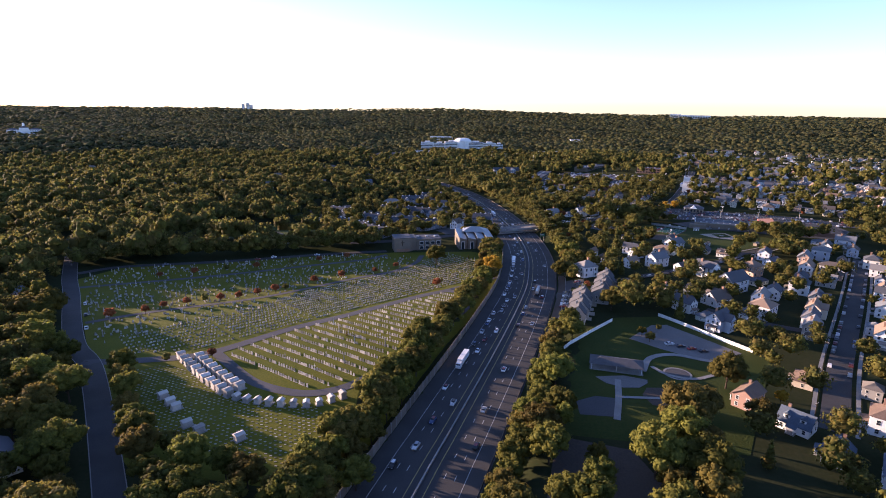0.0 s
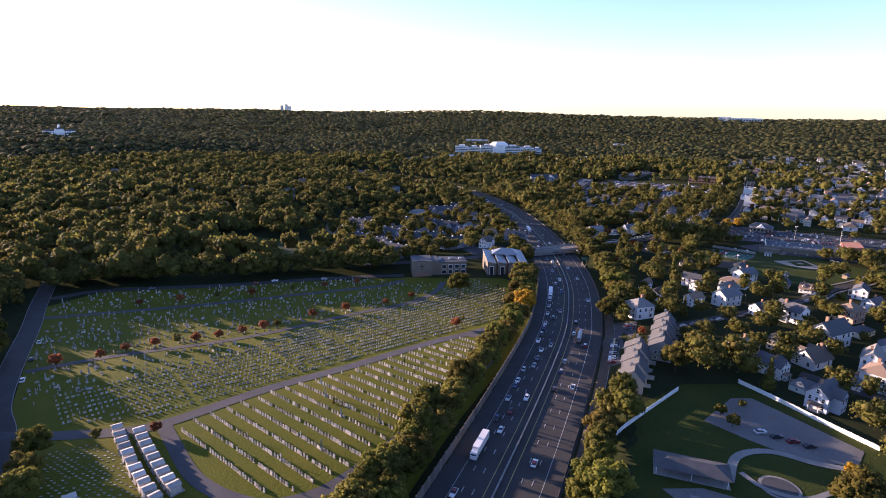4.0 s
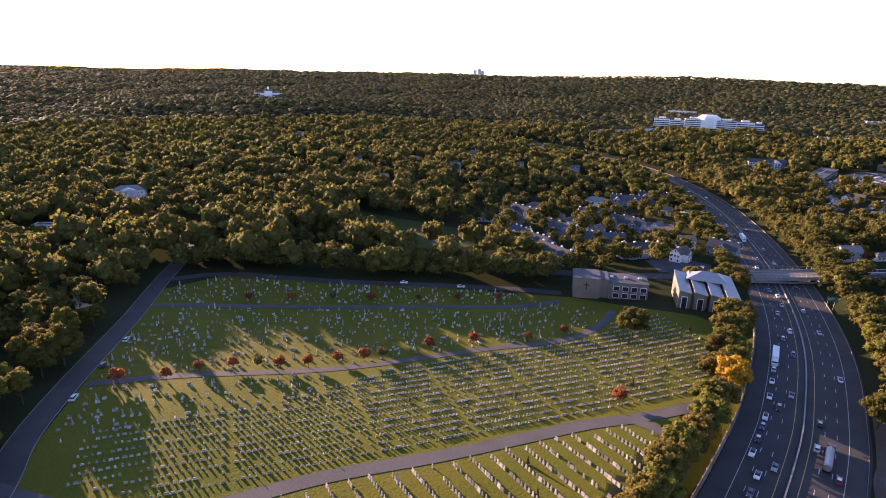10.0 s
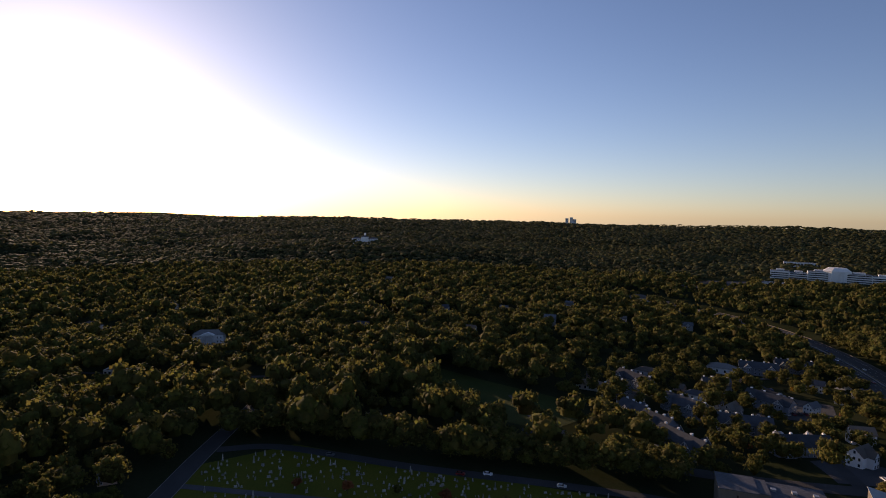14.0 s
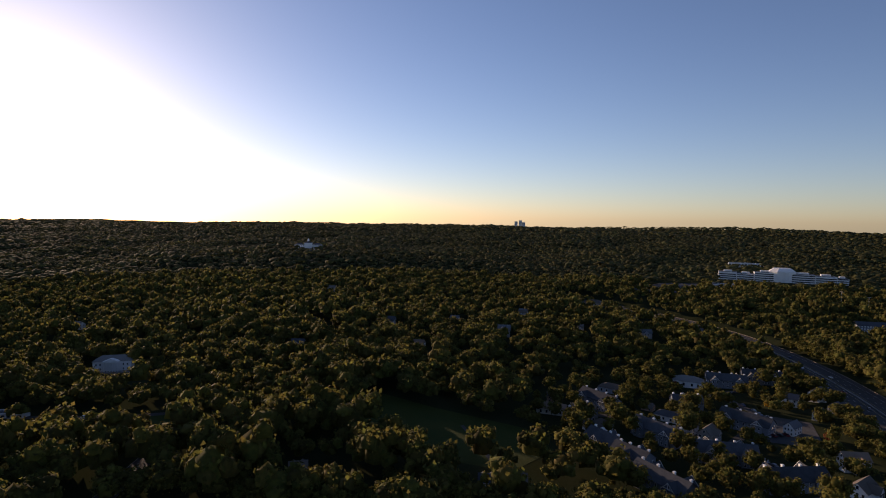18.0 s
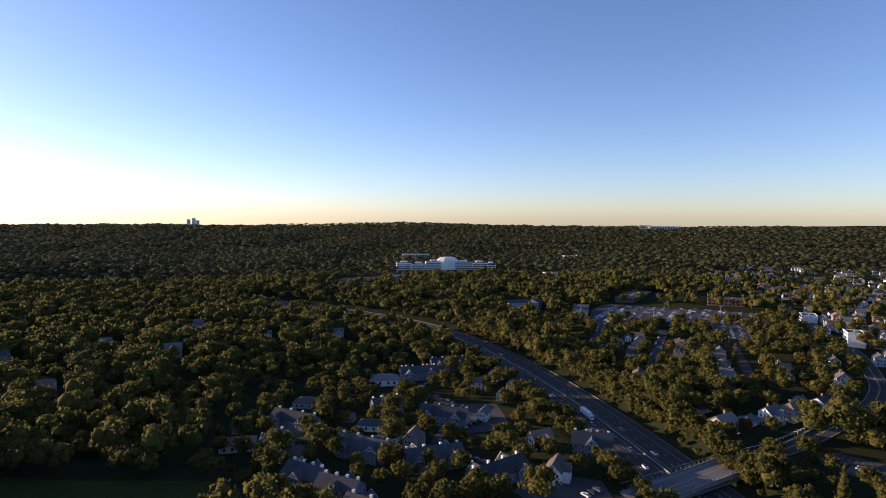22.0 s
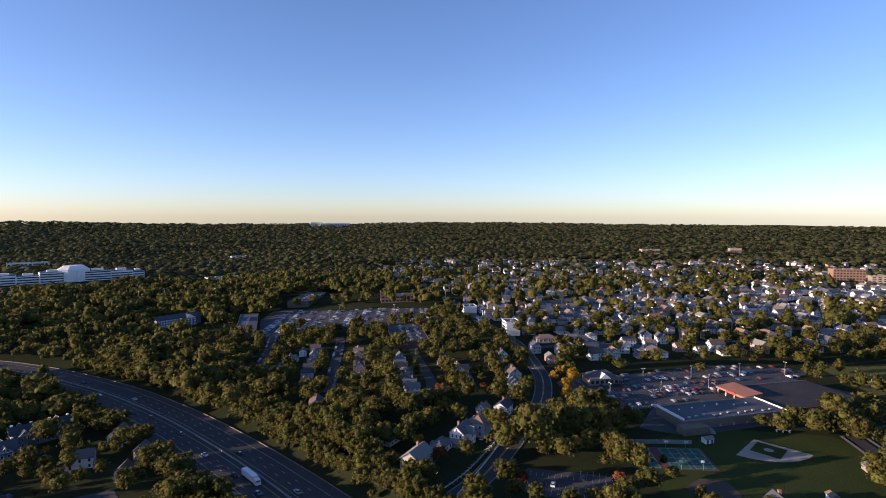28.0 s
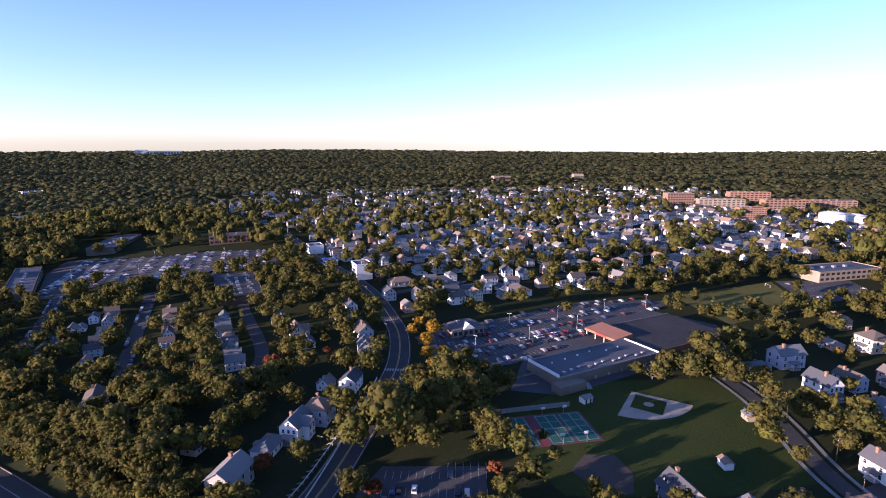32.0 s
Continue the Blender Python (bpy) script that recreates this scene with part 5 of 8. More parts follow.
OLD = [(-152, 246), (-178, 287), (-154, 309), (-105, 342), (-56, 384), (-24, 409), (-8, 440), (-3, 458), (-33, 462), (-70, 464), (-160, 436), (-226, 414), (-242, 384), (-230, 358), (-192, 296), (-168, 262)]
for n in range(3400):
    x, y = rng.uniform(-245, 60), rng.uniform(244, 470)
    free = inside(x, y, OLD) or (inside(x, y, NORTH) and (x - -130) * lane_side[0] + (y - 240) * lane_side[1] > 34 and (x + 130) * lane_dir[0] + (y - 240) * lane_dir[1] < 80)
    if not free or to_lane(x, y, "second_lane") < 3.4 or to_lane(x, y, "third_lane") < 3.2 or to_lane(x, y, "upper_street") < 5 or to_lane(x, y, "cemetery_lane") < 4.4 or to_lane(x, y, "west_street") < 7:
        continue
    graves.append((x, y, turn_n + rng.choice([0, 0, 1.57]) + rng.normal(0, 0.1), int(rng.choice([0, 1, 2, 3], p=[0.5, 0.3, 0.1, 0.1])), rng.uniform(0.7, 1.15), 2))
graves.sort(key=lambda q: (q[5], abs(q[0] + 20) + abs(q[1] - 275)))
singles, rest = graves[:300], graves[300:]
for x, y, a, k, s, _ in singles:
    ob = tagged(new("headstone", STONE_MESH[k]), ("rounded granite headstone in a row on the lawn", "wide granite headstone on a plinth", "granite cross standing on a plinth", "small granite obelisk on the lawn")[k], "headstone", "headstones in the lower field")
    ob.matrix_basis = Matrix.Translation((x, y, gz(x, y) + 0.1)) @ Matrix.Rotation(a, 4, "Z") @ Matrix.Diagonal((min(s, 1.0), min(s, 1.0), s, 1))
verts, tris, base = [], [], 0
T = []
for s in STONES:
    t = []
    for f in s.f:
        t += [(f[0], f[i], f[i + 1]) for i in range(1, len(f) - 1)]
    T.append((np.array(s.v), np.array(t)))
for x, y, a, k, s, _ in rest:
    v, t = T[k]
    c, sn = math.cos(a), math.sin(a)
    p = v * np.array([min(s, 1.0), min(s, 1.0), s])
    verts.append(np.stack([p[:, 0] * c - p[:, 1] * sn + x, p[:, 0] * sn + p[:, 1] * c + y, p[:, 2] + gz(x, y) + 0.1], 1))
    tris.append(t + base)
    base += len(v)
tagged(new("headstones", fast_mesh("headstones", np.concatenate(verts), np.concatenate(tris), M_STONE)), "countless weathered granite headstones and obelisks on the grass", "headstones", kind="stuff")
# flat pale markers south of the loop
mk = Shape()
LOWER = [(-136, 226), (-104, 244), (-84, 222), (-60, 202), (-36, 200), (-24, 186), (-46, 160), (-90, 168), (-118, 202)]
for k in range(22):
    for j in range(60):
        x, y = -150 + j * 2.0 + k * 2.6 + rng.normal(0, 0.1), 236 - j * 1.05 - (k - 5) * 3.4 + rng.normal(0, 0.1)
        if not inside(x, y, LOWER) or to_lane(x, y, "loop_lane") < 11 or to_lane(x, y, "west_street") < 8 or to_lane(x, y, "cemetery_lane") < 4 or rng.random() < 0.2:
            continue
        z = gz(x, y) + 0.08
        mk.box(x - 0.42, y - 0.2, z, x + 0.42, y + 0.2, z + 0.12)
tagged(part("grave_markers", mk, M_STONE), "rows of small flat pale grave markers", "grave markers", kind="stuff")


def mausoleum(x, y, turn, w, d, h):
    root = thing("mausoleum", "pale granite family mausoleum with a bronze door", "mausoleum", "mausoleums beside the loop lane", Matrix.Translation((x, y, gz(x, y) + 0.1)) @ Matrix.Rotation(turn, 4, "Z"))
    part("wall", Shape().box(-w / 2, -d / 2, -0.8, w / 2, d / 2, h), M_MARBLE, root)
    r = Shape()
    o = 0.25
    r.add([(-w / 2 - o, s * (d / 2 + o), h) for s in (-1, 1)] + [(w / 2 + o, s * (d / 2 + o), h) for s in (-1, 1)] + [(-w / 2 - o, s * (d / 2 + o), h + 0.3) for s in (-1, 1)] + [(w / 2 + o, s * (d / 2 + o), h + 0.3) for s in (-1, 1)] + [(-w / 2 - o, 0, h + 0.95), (w / 2 + o, 0, h + 0.95)],
          [(0, 1, 3, 2), (4, 6, 9, 8), (5, 8, 9, 7), (0, 2, 6, 4), (1, 5, 7, 3), (0, 4, 8, 5, 1), (2, 3, 7, 9, 6)])
    part("roof", r, M_MARBLE, root)
    part("plinth", Shape().box(-w / 2 - 0.3, -d / 2 - 0.3, -0.9, w / 2 + 0.9, d / 2 + 0.3, 0.25), M_CONCRETE, root)
    dr = part("door", Shape().box(w / 2 - 0.02, -0.5, 0.25, w / 2 + 0.06, 0.5, 2.1), M_BARK, root, "dark bronze door")
    for s in (-1, 1):
        part("pilaster", Shape().box(w / 2, s * (d / 2 - 0.3) - 0.2, 0.2, w / 2 + 0.2, s * (d / 2 - 0.3) + 0.2, h), M_MARBLE, root)
    FOOT.append((x, y, 3.5))


ring = smooth_line([(-114, 244), (-103, 231), (-90, 217), (-78, 206), (-66, 201), (-54, 198.5), (-42, 199), (-32, 205)], 1.0)
step = np.r_[0, np.cumsum(np.linalg.norm(np.diff(ring, axis=0), axis=1))]
for i, s in enumerate(np.linspace(1, step[-1] - 1, 21)):
    x, y, a = along(ring, s)
    big = i < 11
    mausoleum(x, y, a + math.pi / 2, (3.1 if big else 2.3) + 0.3 * math.sin(i * 2.3), 2.9 if big else 2.2, (2.7 if big else 2.1) + 0.3 * math.sin(i * 5.1))
for i in range(9):
    x, y, a = along(ring, 8 + i * 5.2)
    mausoleum(x + 6.0 * math.cos(a + 1.57), y + 6.0 * math.sin(a + 1.57), a + math.pi / 2, 3.3, 3.0, 2.7)
for x, y in ((-105, 206), (-100, 201), (-96, 197), (-87, 185), (-81, 181), (-65, 176)):
    mausoleum(x, y, 0.8, 3.2, 2.4, 2.2)


# ---- church school and chapel north of the cemetery ----
def church_school():
    x0, y0 = -27.0, 475.0
    d = math.atan2(8, 42)
    root = thing("school_building", "tan masonry school block with a large dark cross", "school", "", Matrix.Translation((x0, y0, gz(x0 + 20, y0 + 8))) @ Matrix.Rotation(d, 4, "Z"))
    part("wall", Shape().box(0, 0, -4, 15, 16, 11.5).box(15, 2, -4, 20, 16, 11.0).box(20, 1, -4, 42, 17, 10.0), M_DULL, root)
    part("roof", Shape().box(-0.3, -0.3, 11.5, 15.3, 16.3, 11.9).box(15.3, 1.8, 11.0, 20, 16.3, 11.4).box(20, 0.8, 10.0, 42.3, 17.3, 10.4), M_FLAT, root)
    part("cross", Shape().box(6.9, -0.35, 4.6, 7.5, -0.02, 9.6).box(5.6, -0.35, 7.4, 8.8, -0.02, 8.0), M_BARK, root, "tall dark cross")
    part("base_band", Shape().box(2, -0.4, -2.5, 13.5, -0.02, 2.2), M_BRICK, root)
    for i in range(4):
        x = 22.5 + i * 5
        for z in (1.0, 5.2):
            w = part("window", Shape().box(x, 0.7, z, x + 3.6, 1.06, z + 3.0), M_TRIM, root)
            part("pane", Shape().box(x + 0.2, 0.62, z + 0.2, x + 3.4, 0.72, z + 2.8), M_GLASS, w)
        part("pilaster", Shape().box(x - 0.9, 0.3, -2, x - 0.4, 1.02, 9.6), M_DULL, root)
    for i in range(3):
        part("roof_vent", Shape().box(21 + i * 8, 8, 10.4, 23 + i * 8, 10, 11.3), M_METAL, root)
    for x, y, r in ((-10, 482, 13), (5, 486, 13), (14, 490, 12)):
        FOOT.append((x, y, r))


def chapel():
    x0, y0 = 30.0, 478.0
    root = thing("chapel", "angular modern chapel with pale metal roofs and brick fins", "chapel", "", Matrix.Translation((x0, y0, gz(45, 490))) @ Matrix.Rotation(radians(8), 4, "Z"))
    for i in range(4):
        a, b = i * 8.0, i * 8.0 + 6.4
        y = -1.2 * i
        part("bay", Shape().add([(a, y, -4), (b, y, -4), (b, 22, -4), (a, 22, -4), (a, y, 9.5), (b, y, 8.0), (b, 22, 12.0), (a, 22, 13.5)], [(0, 3, 2, 1), (0, 1, 5, 4), (1, 2, 6, 5), (2, 3, 7, 6), (3, 0, 4, 7), (4, 5, 6, 7)]), M_DULL, root)
        part("roof", Shape().add([(a - 0.4, y - 0.5, 9.7), (b + 0.4, y - 0.5, 8.1), (b + 0.4, 22.4, 12.2), (a - 0.4, 22.4, 13.8), (a - 0.4, y - 0.5, 10.0), (b + 0.4, y - 0.5, 8.4), (b + 0.4, 22.4, 12.5), (a - 0.4, 22.4, 14.1)],
                                 [(0, 3, 2, 1), (4, 5, 6, 7), (0, 1, 5, 4), (1, 2, 6, 5), (2, 3, 7, 6), (3, 0, 4, 7)]), M_METAL, root)
        w = part("window", Shape().box(a + 1.6, y - 0.2, -1.5, b - 1.6, y + 0.1, 6.2), M_TRIM, root)
        part("pane", Shape().box(a + 1.9, y - 0.28, -1.2, b - 1.9, y - 0.18, 5.9), M_GLASS, w)
        if i:
            part("link", Shape().box(a - 1.8, 1, -4, a + 0.1, 21, 7.4), M_BROWNBRICK, root)
    part("lantern_roof", Shape().add([(5, 12, 12.5), (27, 10, 11.5), (29, 24, 11.5), (7, 24, 12.8), (14, 18, 16.0), (22, 18, 15.5)], [(0, 1, 5, 4), (1, 2, 5), (2, 3, 4, 5), (3, 0, 4), (0, 3, 2, 1)]), M_METAL, root)
    FOOT.append((45, 490, 21))


church_school()
chapel()


# ---- large white office building on the far hill ----
def office():
    root = thing("office_building", "long white terraced office building with a domed centre", "office", "", Matrix.Translation((102, 1580, gz(102, 1580))))
    for s, spans in ((-1, ((14, 50, 18), (50, 82, 13), (82, 116, 15))), (1, ((14, 56, 17), (56, 92, 15), (92, 112, 12)))):
        for a, b, h in spans:
            x0, x1 = (a, b) if s > 0 else (-b, -a)
            back = 0.12 * a
            part("wing", Shape().box(x0, back - 14, -12, x1, back + 14, h), M_WHITE, root)
            part("roof", Shape().box(x0 + 0.8, back - 13, h, x1 - 0.8, back + 13, h + 0.5), M_FLAT, root)
            for z in np.arange(1.5, h - 2, 4.2):
                part("window_band", Shape().box(x0 + 1, back - 14.25, z, x1 - 1, back - 13.9, z + 1.9), M_GLASS, root)
            part("plant_room", Shape().box(x0 + (x1 - x0) * 0.3, back - 4, h, x0 + (x1 - x0) * 0.75, back + 6, h + 3.5), M_WHITE, root)
    part("atrium", Shape().prism([(26 * math.cos(a) * (1.0), 18 * math.sin(a)) for a in np.linspace(0.39, 0.39 + 2 * math.pi, 8, endpoint=False)], -12, 21), M_WHITE, root)
    top = Shape()
    a = np.linspace(0.39, 0.39 + 2 * math.pi, 8, endpoint=False)
    top.add([(26.5 * math.cos(t), 18.5 * math.sin(t), 21) for t in a] + [(16 * math.cos(t), 10 * math.sin(t), 28) for t in a], [tuple(range(7, -1, -1)), tuple(range(8, 16))] + [(i, (i + 1) % 8, 8 + (i + 1) % 8, 8 + i) for i in range(8)])
    part("dome", top, M_WHITE, root)
    part("entrance_slot", Shape().box(4, -19.5, -6, 7.5, -15.5, 20), M_TRIM, root)
    for x in range(-100, 120, 22):
        FOOT.append((102 + x, 1572, 20))
        FOOT.append((102 + x, 1548, 20))
        FOOT.append((102 + x * 0.95, 1520, 20))
        FOOT.append((102 + x * 0.9, 1490, 16))


office()


def block(name, label, cat, x, y, turn, w, d, h, mat, storeys, bays, roof_mat=None, base=None, group=""):
    """A flat-roofed building with rows of windows."""
    root = thing(name, label, cat, group, Matrix.Translation((x, y, gz(x, y) if base is None else base)) @ Matrix.Rotation(radians(turn), 4, "Z"))
    part("wall", Shape().box(-w / 2, -d / 2, -3, w / 2, d / 2, h), mat, root)
    part("roof", Shape().box(-w / 2 + 0.4, -d / 2 + 0.4, h, w / 2 - 0.4, d / 2 - 0.4, h + 0.12), roof_mat or M_FLAT, root)
    for s in (-1, 1):
        part("parapet", Shape().box(-w / 2, s * d / 2 - 0.2, h, w / 2, s * d / 2 + 0.2, h + 0.7), mat, root)
        part("parapet", Shape().box(s * w / 2 - 0.2, -d / 2 + 0.2, h, s * w / 2 + 0.2, d / 2 - 0.2, h + 0.7), mat, root)
    if storeys:
        f = h / storeys
        for k in range(storeys):
            for s in (-1, 1):
                row = Shape()
                for i in range(bays):
                    xx = -w / 2 + w * (i + 0.5) / bays
                    row.box(xx - w / bays * 0.3, s * d / 2 - 0.08, k * f + f * 0.3, xx + w / bays * 0.3, s * d / 2 + 0.08, k * f + f * 0.78)
                part("window_row", row, M_GLASS, root)
    for i in range(max(1, int(w / 14))):
        part("roof_unit", Shape().box(-w / 2 + 4 + i * 12, -1.5, h + 0.1, -w / 2 + 6.5 + i * 12, 1.0, h + 1.7), M_METAL, root)
    FOOT.append((x, y, max(w, d) * 0.55))
    return root


# shop with orange front beside the ball field
M_ORANGE = material("orange_metal_fascia", (0.32, 0.14, 0.065), 0.6, (0.26, 0.11, 0.055), 0.2, 2.0, 0.05)
M_SIGNRED = material("red_sign_face", (0.65, 0.05, 0.03), 0.5, (0.5, 0.04, 0.03), 0.3, 2.0, 0.0)


def shop():
    root = thing("supermarket", "long flat-roofed shop with a pale wall and orange entrance", "shop", "", Matrix.Translation((306, 541, gz(306, 541))) @ Matrix.Rotation(radians(-25), 4, "Z") @ Matrix.Diagonal((0.95, 0.93, 0.72, 1)))
    part("wall", Shape().box(-35, -12, -3, 35, 14, 6.2), M_DULL, root)
    part("roof", Shape().box(-34.5, -11.5, 6.2, 34.5, 13.5, 6.35), M_FLAT, root)
    for s, a in ((-12, -11.6), (13.6, 14)):
        part("parapet", Shape().box(-35, s, 6.2, 35, a, 7.0), M_CONCRETE, root)
    part("parapet", Shape().box(34.6, -11.6, 6.2, 35, 13.6, 7.4), M_WHITE, root, "white end parapet")
    part("parapet", Shape().box(-35, -11.6, 6.2, -34.6, 13.6, 8.2), M_WHITE, root, "white end parapet")
    part("annex", Shape().box(-40, -19, -3, -24, -12, 4.5), M_DULL, root)
    part("canopy", Shape().add([(28, 14.2, 5.2), (42, 14.2, 5.2), (42, 40, 5.2), (28, 40, 5.2), (28, 14.2, 7.0), (42, 14.2, 9.0), (42, 40, 9.0), (28, 40, 7.0)], [(0, 3, 2, 1), (4, 5, 6, 7), (0, 1, 5, 4), (1, 2, 6, 5), (2, 3, 7, 6), (3, 0, 4, 7)]), M_ORANGE, root, "orange entrance canopy")
    part("shop_sign", Shape().box(27.6, 22, 5.6, 28.0, 30, 7.3), M_SIGNRED, root, "red lettered sign panel")
    for i in range(4):
        part("canopy_post", Shape().box(28.4, 16 + i * 7.4, -2, 28.9, 16.5 + i * 7.4, 5.2), M_TRIM, root)
    part("rear_hall", Shape().box(42, -8, -3, 100, 38, 5.6).box(35, -8, -3, 42, 14, 5.6), M_BRICK, root)
    part("rear_roof", Shape().box(42.2, -7.6, 5.6, 99.6, 37.6, 5.75).box(35.2, -7.6, 5.6, 42.2, 13.6, 5.75), material("black_roof_membrane", (0.035, 0.035, 0.038), 0.85, (0.06, 0.055, 0.05), 0.08, 0.8, 0.1), root)
    part("rear_parapet", Shape().box(42, 37.6, 5.6, 100, 38, 6.4), M_WALK, root)
    for i in range(11):
        part("roof_unit", Shape().box(-30 + i * 5.6, -9 + (i * 7 % 3), 6.3, -28.3 + i * 5.6, -7.6 + (i * 7 % 3), 7.4), M_METAL, root)
    for i in range(6):
        part("roof_vent", Shape().tube(-26 + i * 9.5, 5 + (i * 5 % 4), 6.3, 7.1, 0.5, 0.45, 8), M_TRIM, root)
    for k, x in enumerate(range(-30, 34, 9)):
        part("rear_door", Shape().box(x, -12.1, -0.5, x + 1.4, -11.95, 1.9), M_METAL, root)
    for x, y, r in ((280, 553, 15), (296, 546, 15), (312, 539, 15), (328, 531, 15), (350, 528, 18), (372, 518, 20), (388, 520, 18), (362, 545, 15), (380, 540, 15)):
        FOOT.append((x, y, r))


shop()
block("bank_pavilion", "low shop with a steep grey roof and pale gable trim", "shop", 306, 622, -30, 20, 13, 4.5, M_TAN, 1, 6)
pav = thing("pavilion_roof", "steep grey hipped roof over the corner shop", "roof", "", Matrix.Translation((306, 622, gz(306, 622) + 4.6)) @ Matrix.Rotation(radians(-30), 4, "Z"))
part("roof", Shape().hip(-10, -6.5, 10, 6.5, 0.1, 4.2, 0.8), M_ROOF, pav)
part("gable_trim", Shape().add([(-4, -7.6, 0.2), (4, -7.6, 0.2), (0, -7.6, 3.4), (0, -1, 3.4)], [(0, 1, 2), (0, 2, 3), (2, 1, 3)]), M_TRIM, pav)
# shopping centre
hall = block("shopping_hall", "long low shopping hall with a dark roof crowded with plant", "shop", 285, 816, 60, 78, 31, 5.5, M_BROWNBRICK, 0, 1, M_LOT)
for i in range(22):
    part("roof_unit", Shape().box(-36 + (i % 11) * 6.6, -11 + (i // 11) * 14 + (i * 5 % 4), 5.6, -34 + (i % 11) * 6.6, -9.2 + (i // 11) * 14 + (i * 5 % 4), 6.9), M_METAL, hall)
FOOT.pop()
for k in (-26, -9, 9, 26):
    FOOT.append((285 + k * 0.5, 816 + k * 0.87, 19))
block("corner_store", "low brick shop at the edge of the car park", "shop", 252, 918, 62, 40, 15, 5.0, M_BRICK, 1, 9)
block("department_store", "long tan two-storey shop with a flat roof", "shop", 208, 1014, 68, 112, 20, 7.0, M_DULL, 2, 18)
FOOT.pop()
for k in (-44, -22, 0, 22, 44):
    FOOT.append((208 + k * 0.375, 1014 + k * 0.927, 13))
block("car_deck", "low brick parking deck", "parking deck", 335, 1130, 48, 92, 28, 5.0, M_DULL, 2, 12)
block("office_block", "low dark glass office block among trees", "office", 412, 1020, -30, 44, 20, 9.0, M_BRICK, 2, 9)
block("white_block", "white four-storey corner building with dark window bands", "building", 362, 760, 60, 17, 13, 12.5, M_WHITE, 4, 4)
block("flat_white_shop", "white two-storey shop beside the main street", "shop", 421, 884, 60, 18, 14, 8, M_WHITE, 2, 4)
cafe = block("cafe", "small cafe with a bright blue roof", "cafe", 388, 826, 60, 17, 11, 4.2, M_TRIM, 1, 5, material("blue_metal_roof", (0.03, 0.12, 0.45), 0.5, (0.02, 0.09, 0.35), 0.2, 2.0, 0.0))
block("workshop", "low grey workshop with a flat roof", "workshop", 376, 690, 60, 26, 18, 6, M_CONCRETE, 1, 6)
block("warehouse", "wide low workshop with a pale roof", "workshop", 660, 545, 60, 34, 22, 7, M_CONCRETE, 1, 8)
# brick apartment blocks and school in the town
for x, y, a, w, d, h in ((1008, 676, -50, 44, 18, 24), (1024, 616, -60, 70, 16, 17), (930, 560, -60, 36, 18, 17), (1036, 532, -55, 60, 18, 22), (1128, 478, -60, 80, 18, 19), (1190, 600, -60, 70, 18, 21)):
    block("brick_apartments", "tall red-brick apartment block with pale window rows", "apartment block", x, y, a, w, d, h, M_BRICK if (x, y) != (1024, 616) else M_TAN, 6, 10, None, None, "apartment blocks in the town")
block("town_school", "long tan school with a flat roof", "school", 612, 450, -38, 66, 26, 8, M_TAN, 2, 12)
# two white storage tanks
for x, y, r, h in ((926, 464, 16, 20), (948, 440, 12, 17)):
    tank = thing("storage_tank", "large round white storage tank", "tank", "storage tanks", Matrix.Translation((x, y, gz(x, y))))
    part("shell", Shape().tube(0, 0, -3, h, r, r, 36), M_WHITE, tank, smooth=False)
    part("top", Shape().tube(0, 0, h, h + 2.2, r, r * 0.35, 36), M_WHITE, tank)
    part("rim", Shape().tube(0, 0, h - 0.5, h + 0.1, r + 0.3, r + 0.3, 36), M_METAL, tank)
    FOOT.append((x, y, r + 3))


# ---- hotel on the hill, mansion, inn ----
def hotel():
    root = thing("hilltop_hotel", "broad white hilltop hotel with a central cupola", "hotel", "", Matrix.Translation((-1022, 1484, gz(-1022, 1484) + 2)) @ Matrix.Rotation(radians(35), 4, "Z"))
    part("wall", Shape().box(-36, -9, -8, 36, 9, 13).box(-10, -12, -8, 10, 10, 18), M_WHITE, root)
    part("roof", Shape().hip(-36, -9, -10, 9, 13, 4).hip(10, -9, 36, 9, 13, 4).hip(-10, -12, 10, 10, 18, 5), M_ROOF, root)
    part("cupola", Shape().tube(0, 0, 21, 27, 2.8, 2.6, 8).tube(0, 0, 27, 30, 3.0, 0.2, 8), M_WHITE, root)
    for z in (1, 5, 9):
        for i in range(14):
            x = -33 + i * 5.1
            if abs(x) > 10:
                part("window", Shape().box(x - 1, -9.1, z, x + 1, -8.9, z + 2.2), M_GLASS, root)
    for x in range(-36, 40, 18):
        FOOT.append((-1022 + x * 0.8, 1478 + x * 0.57, 18))


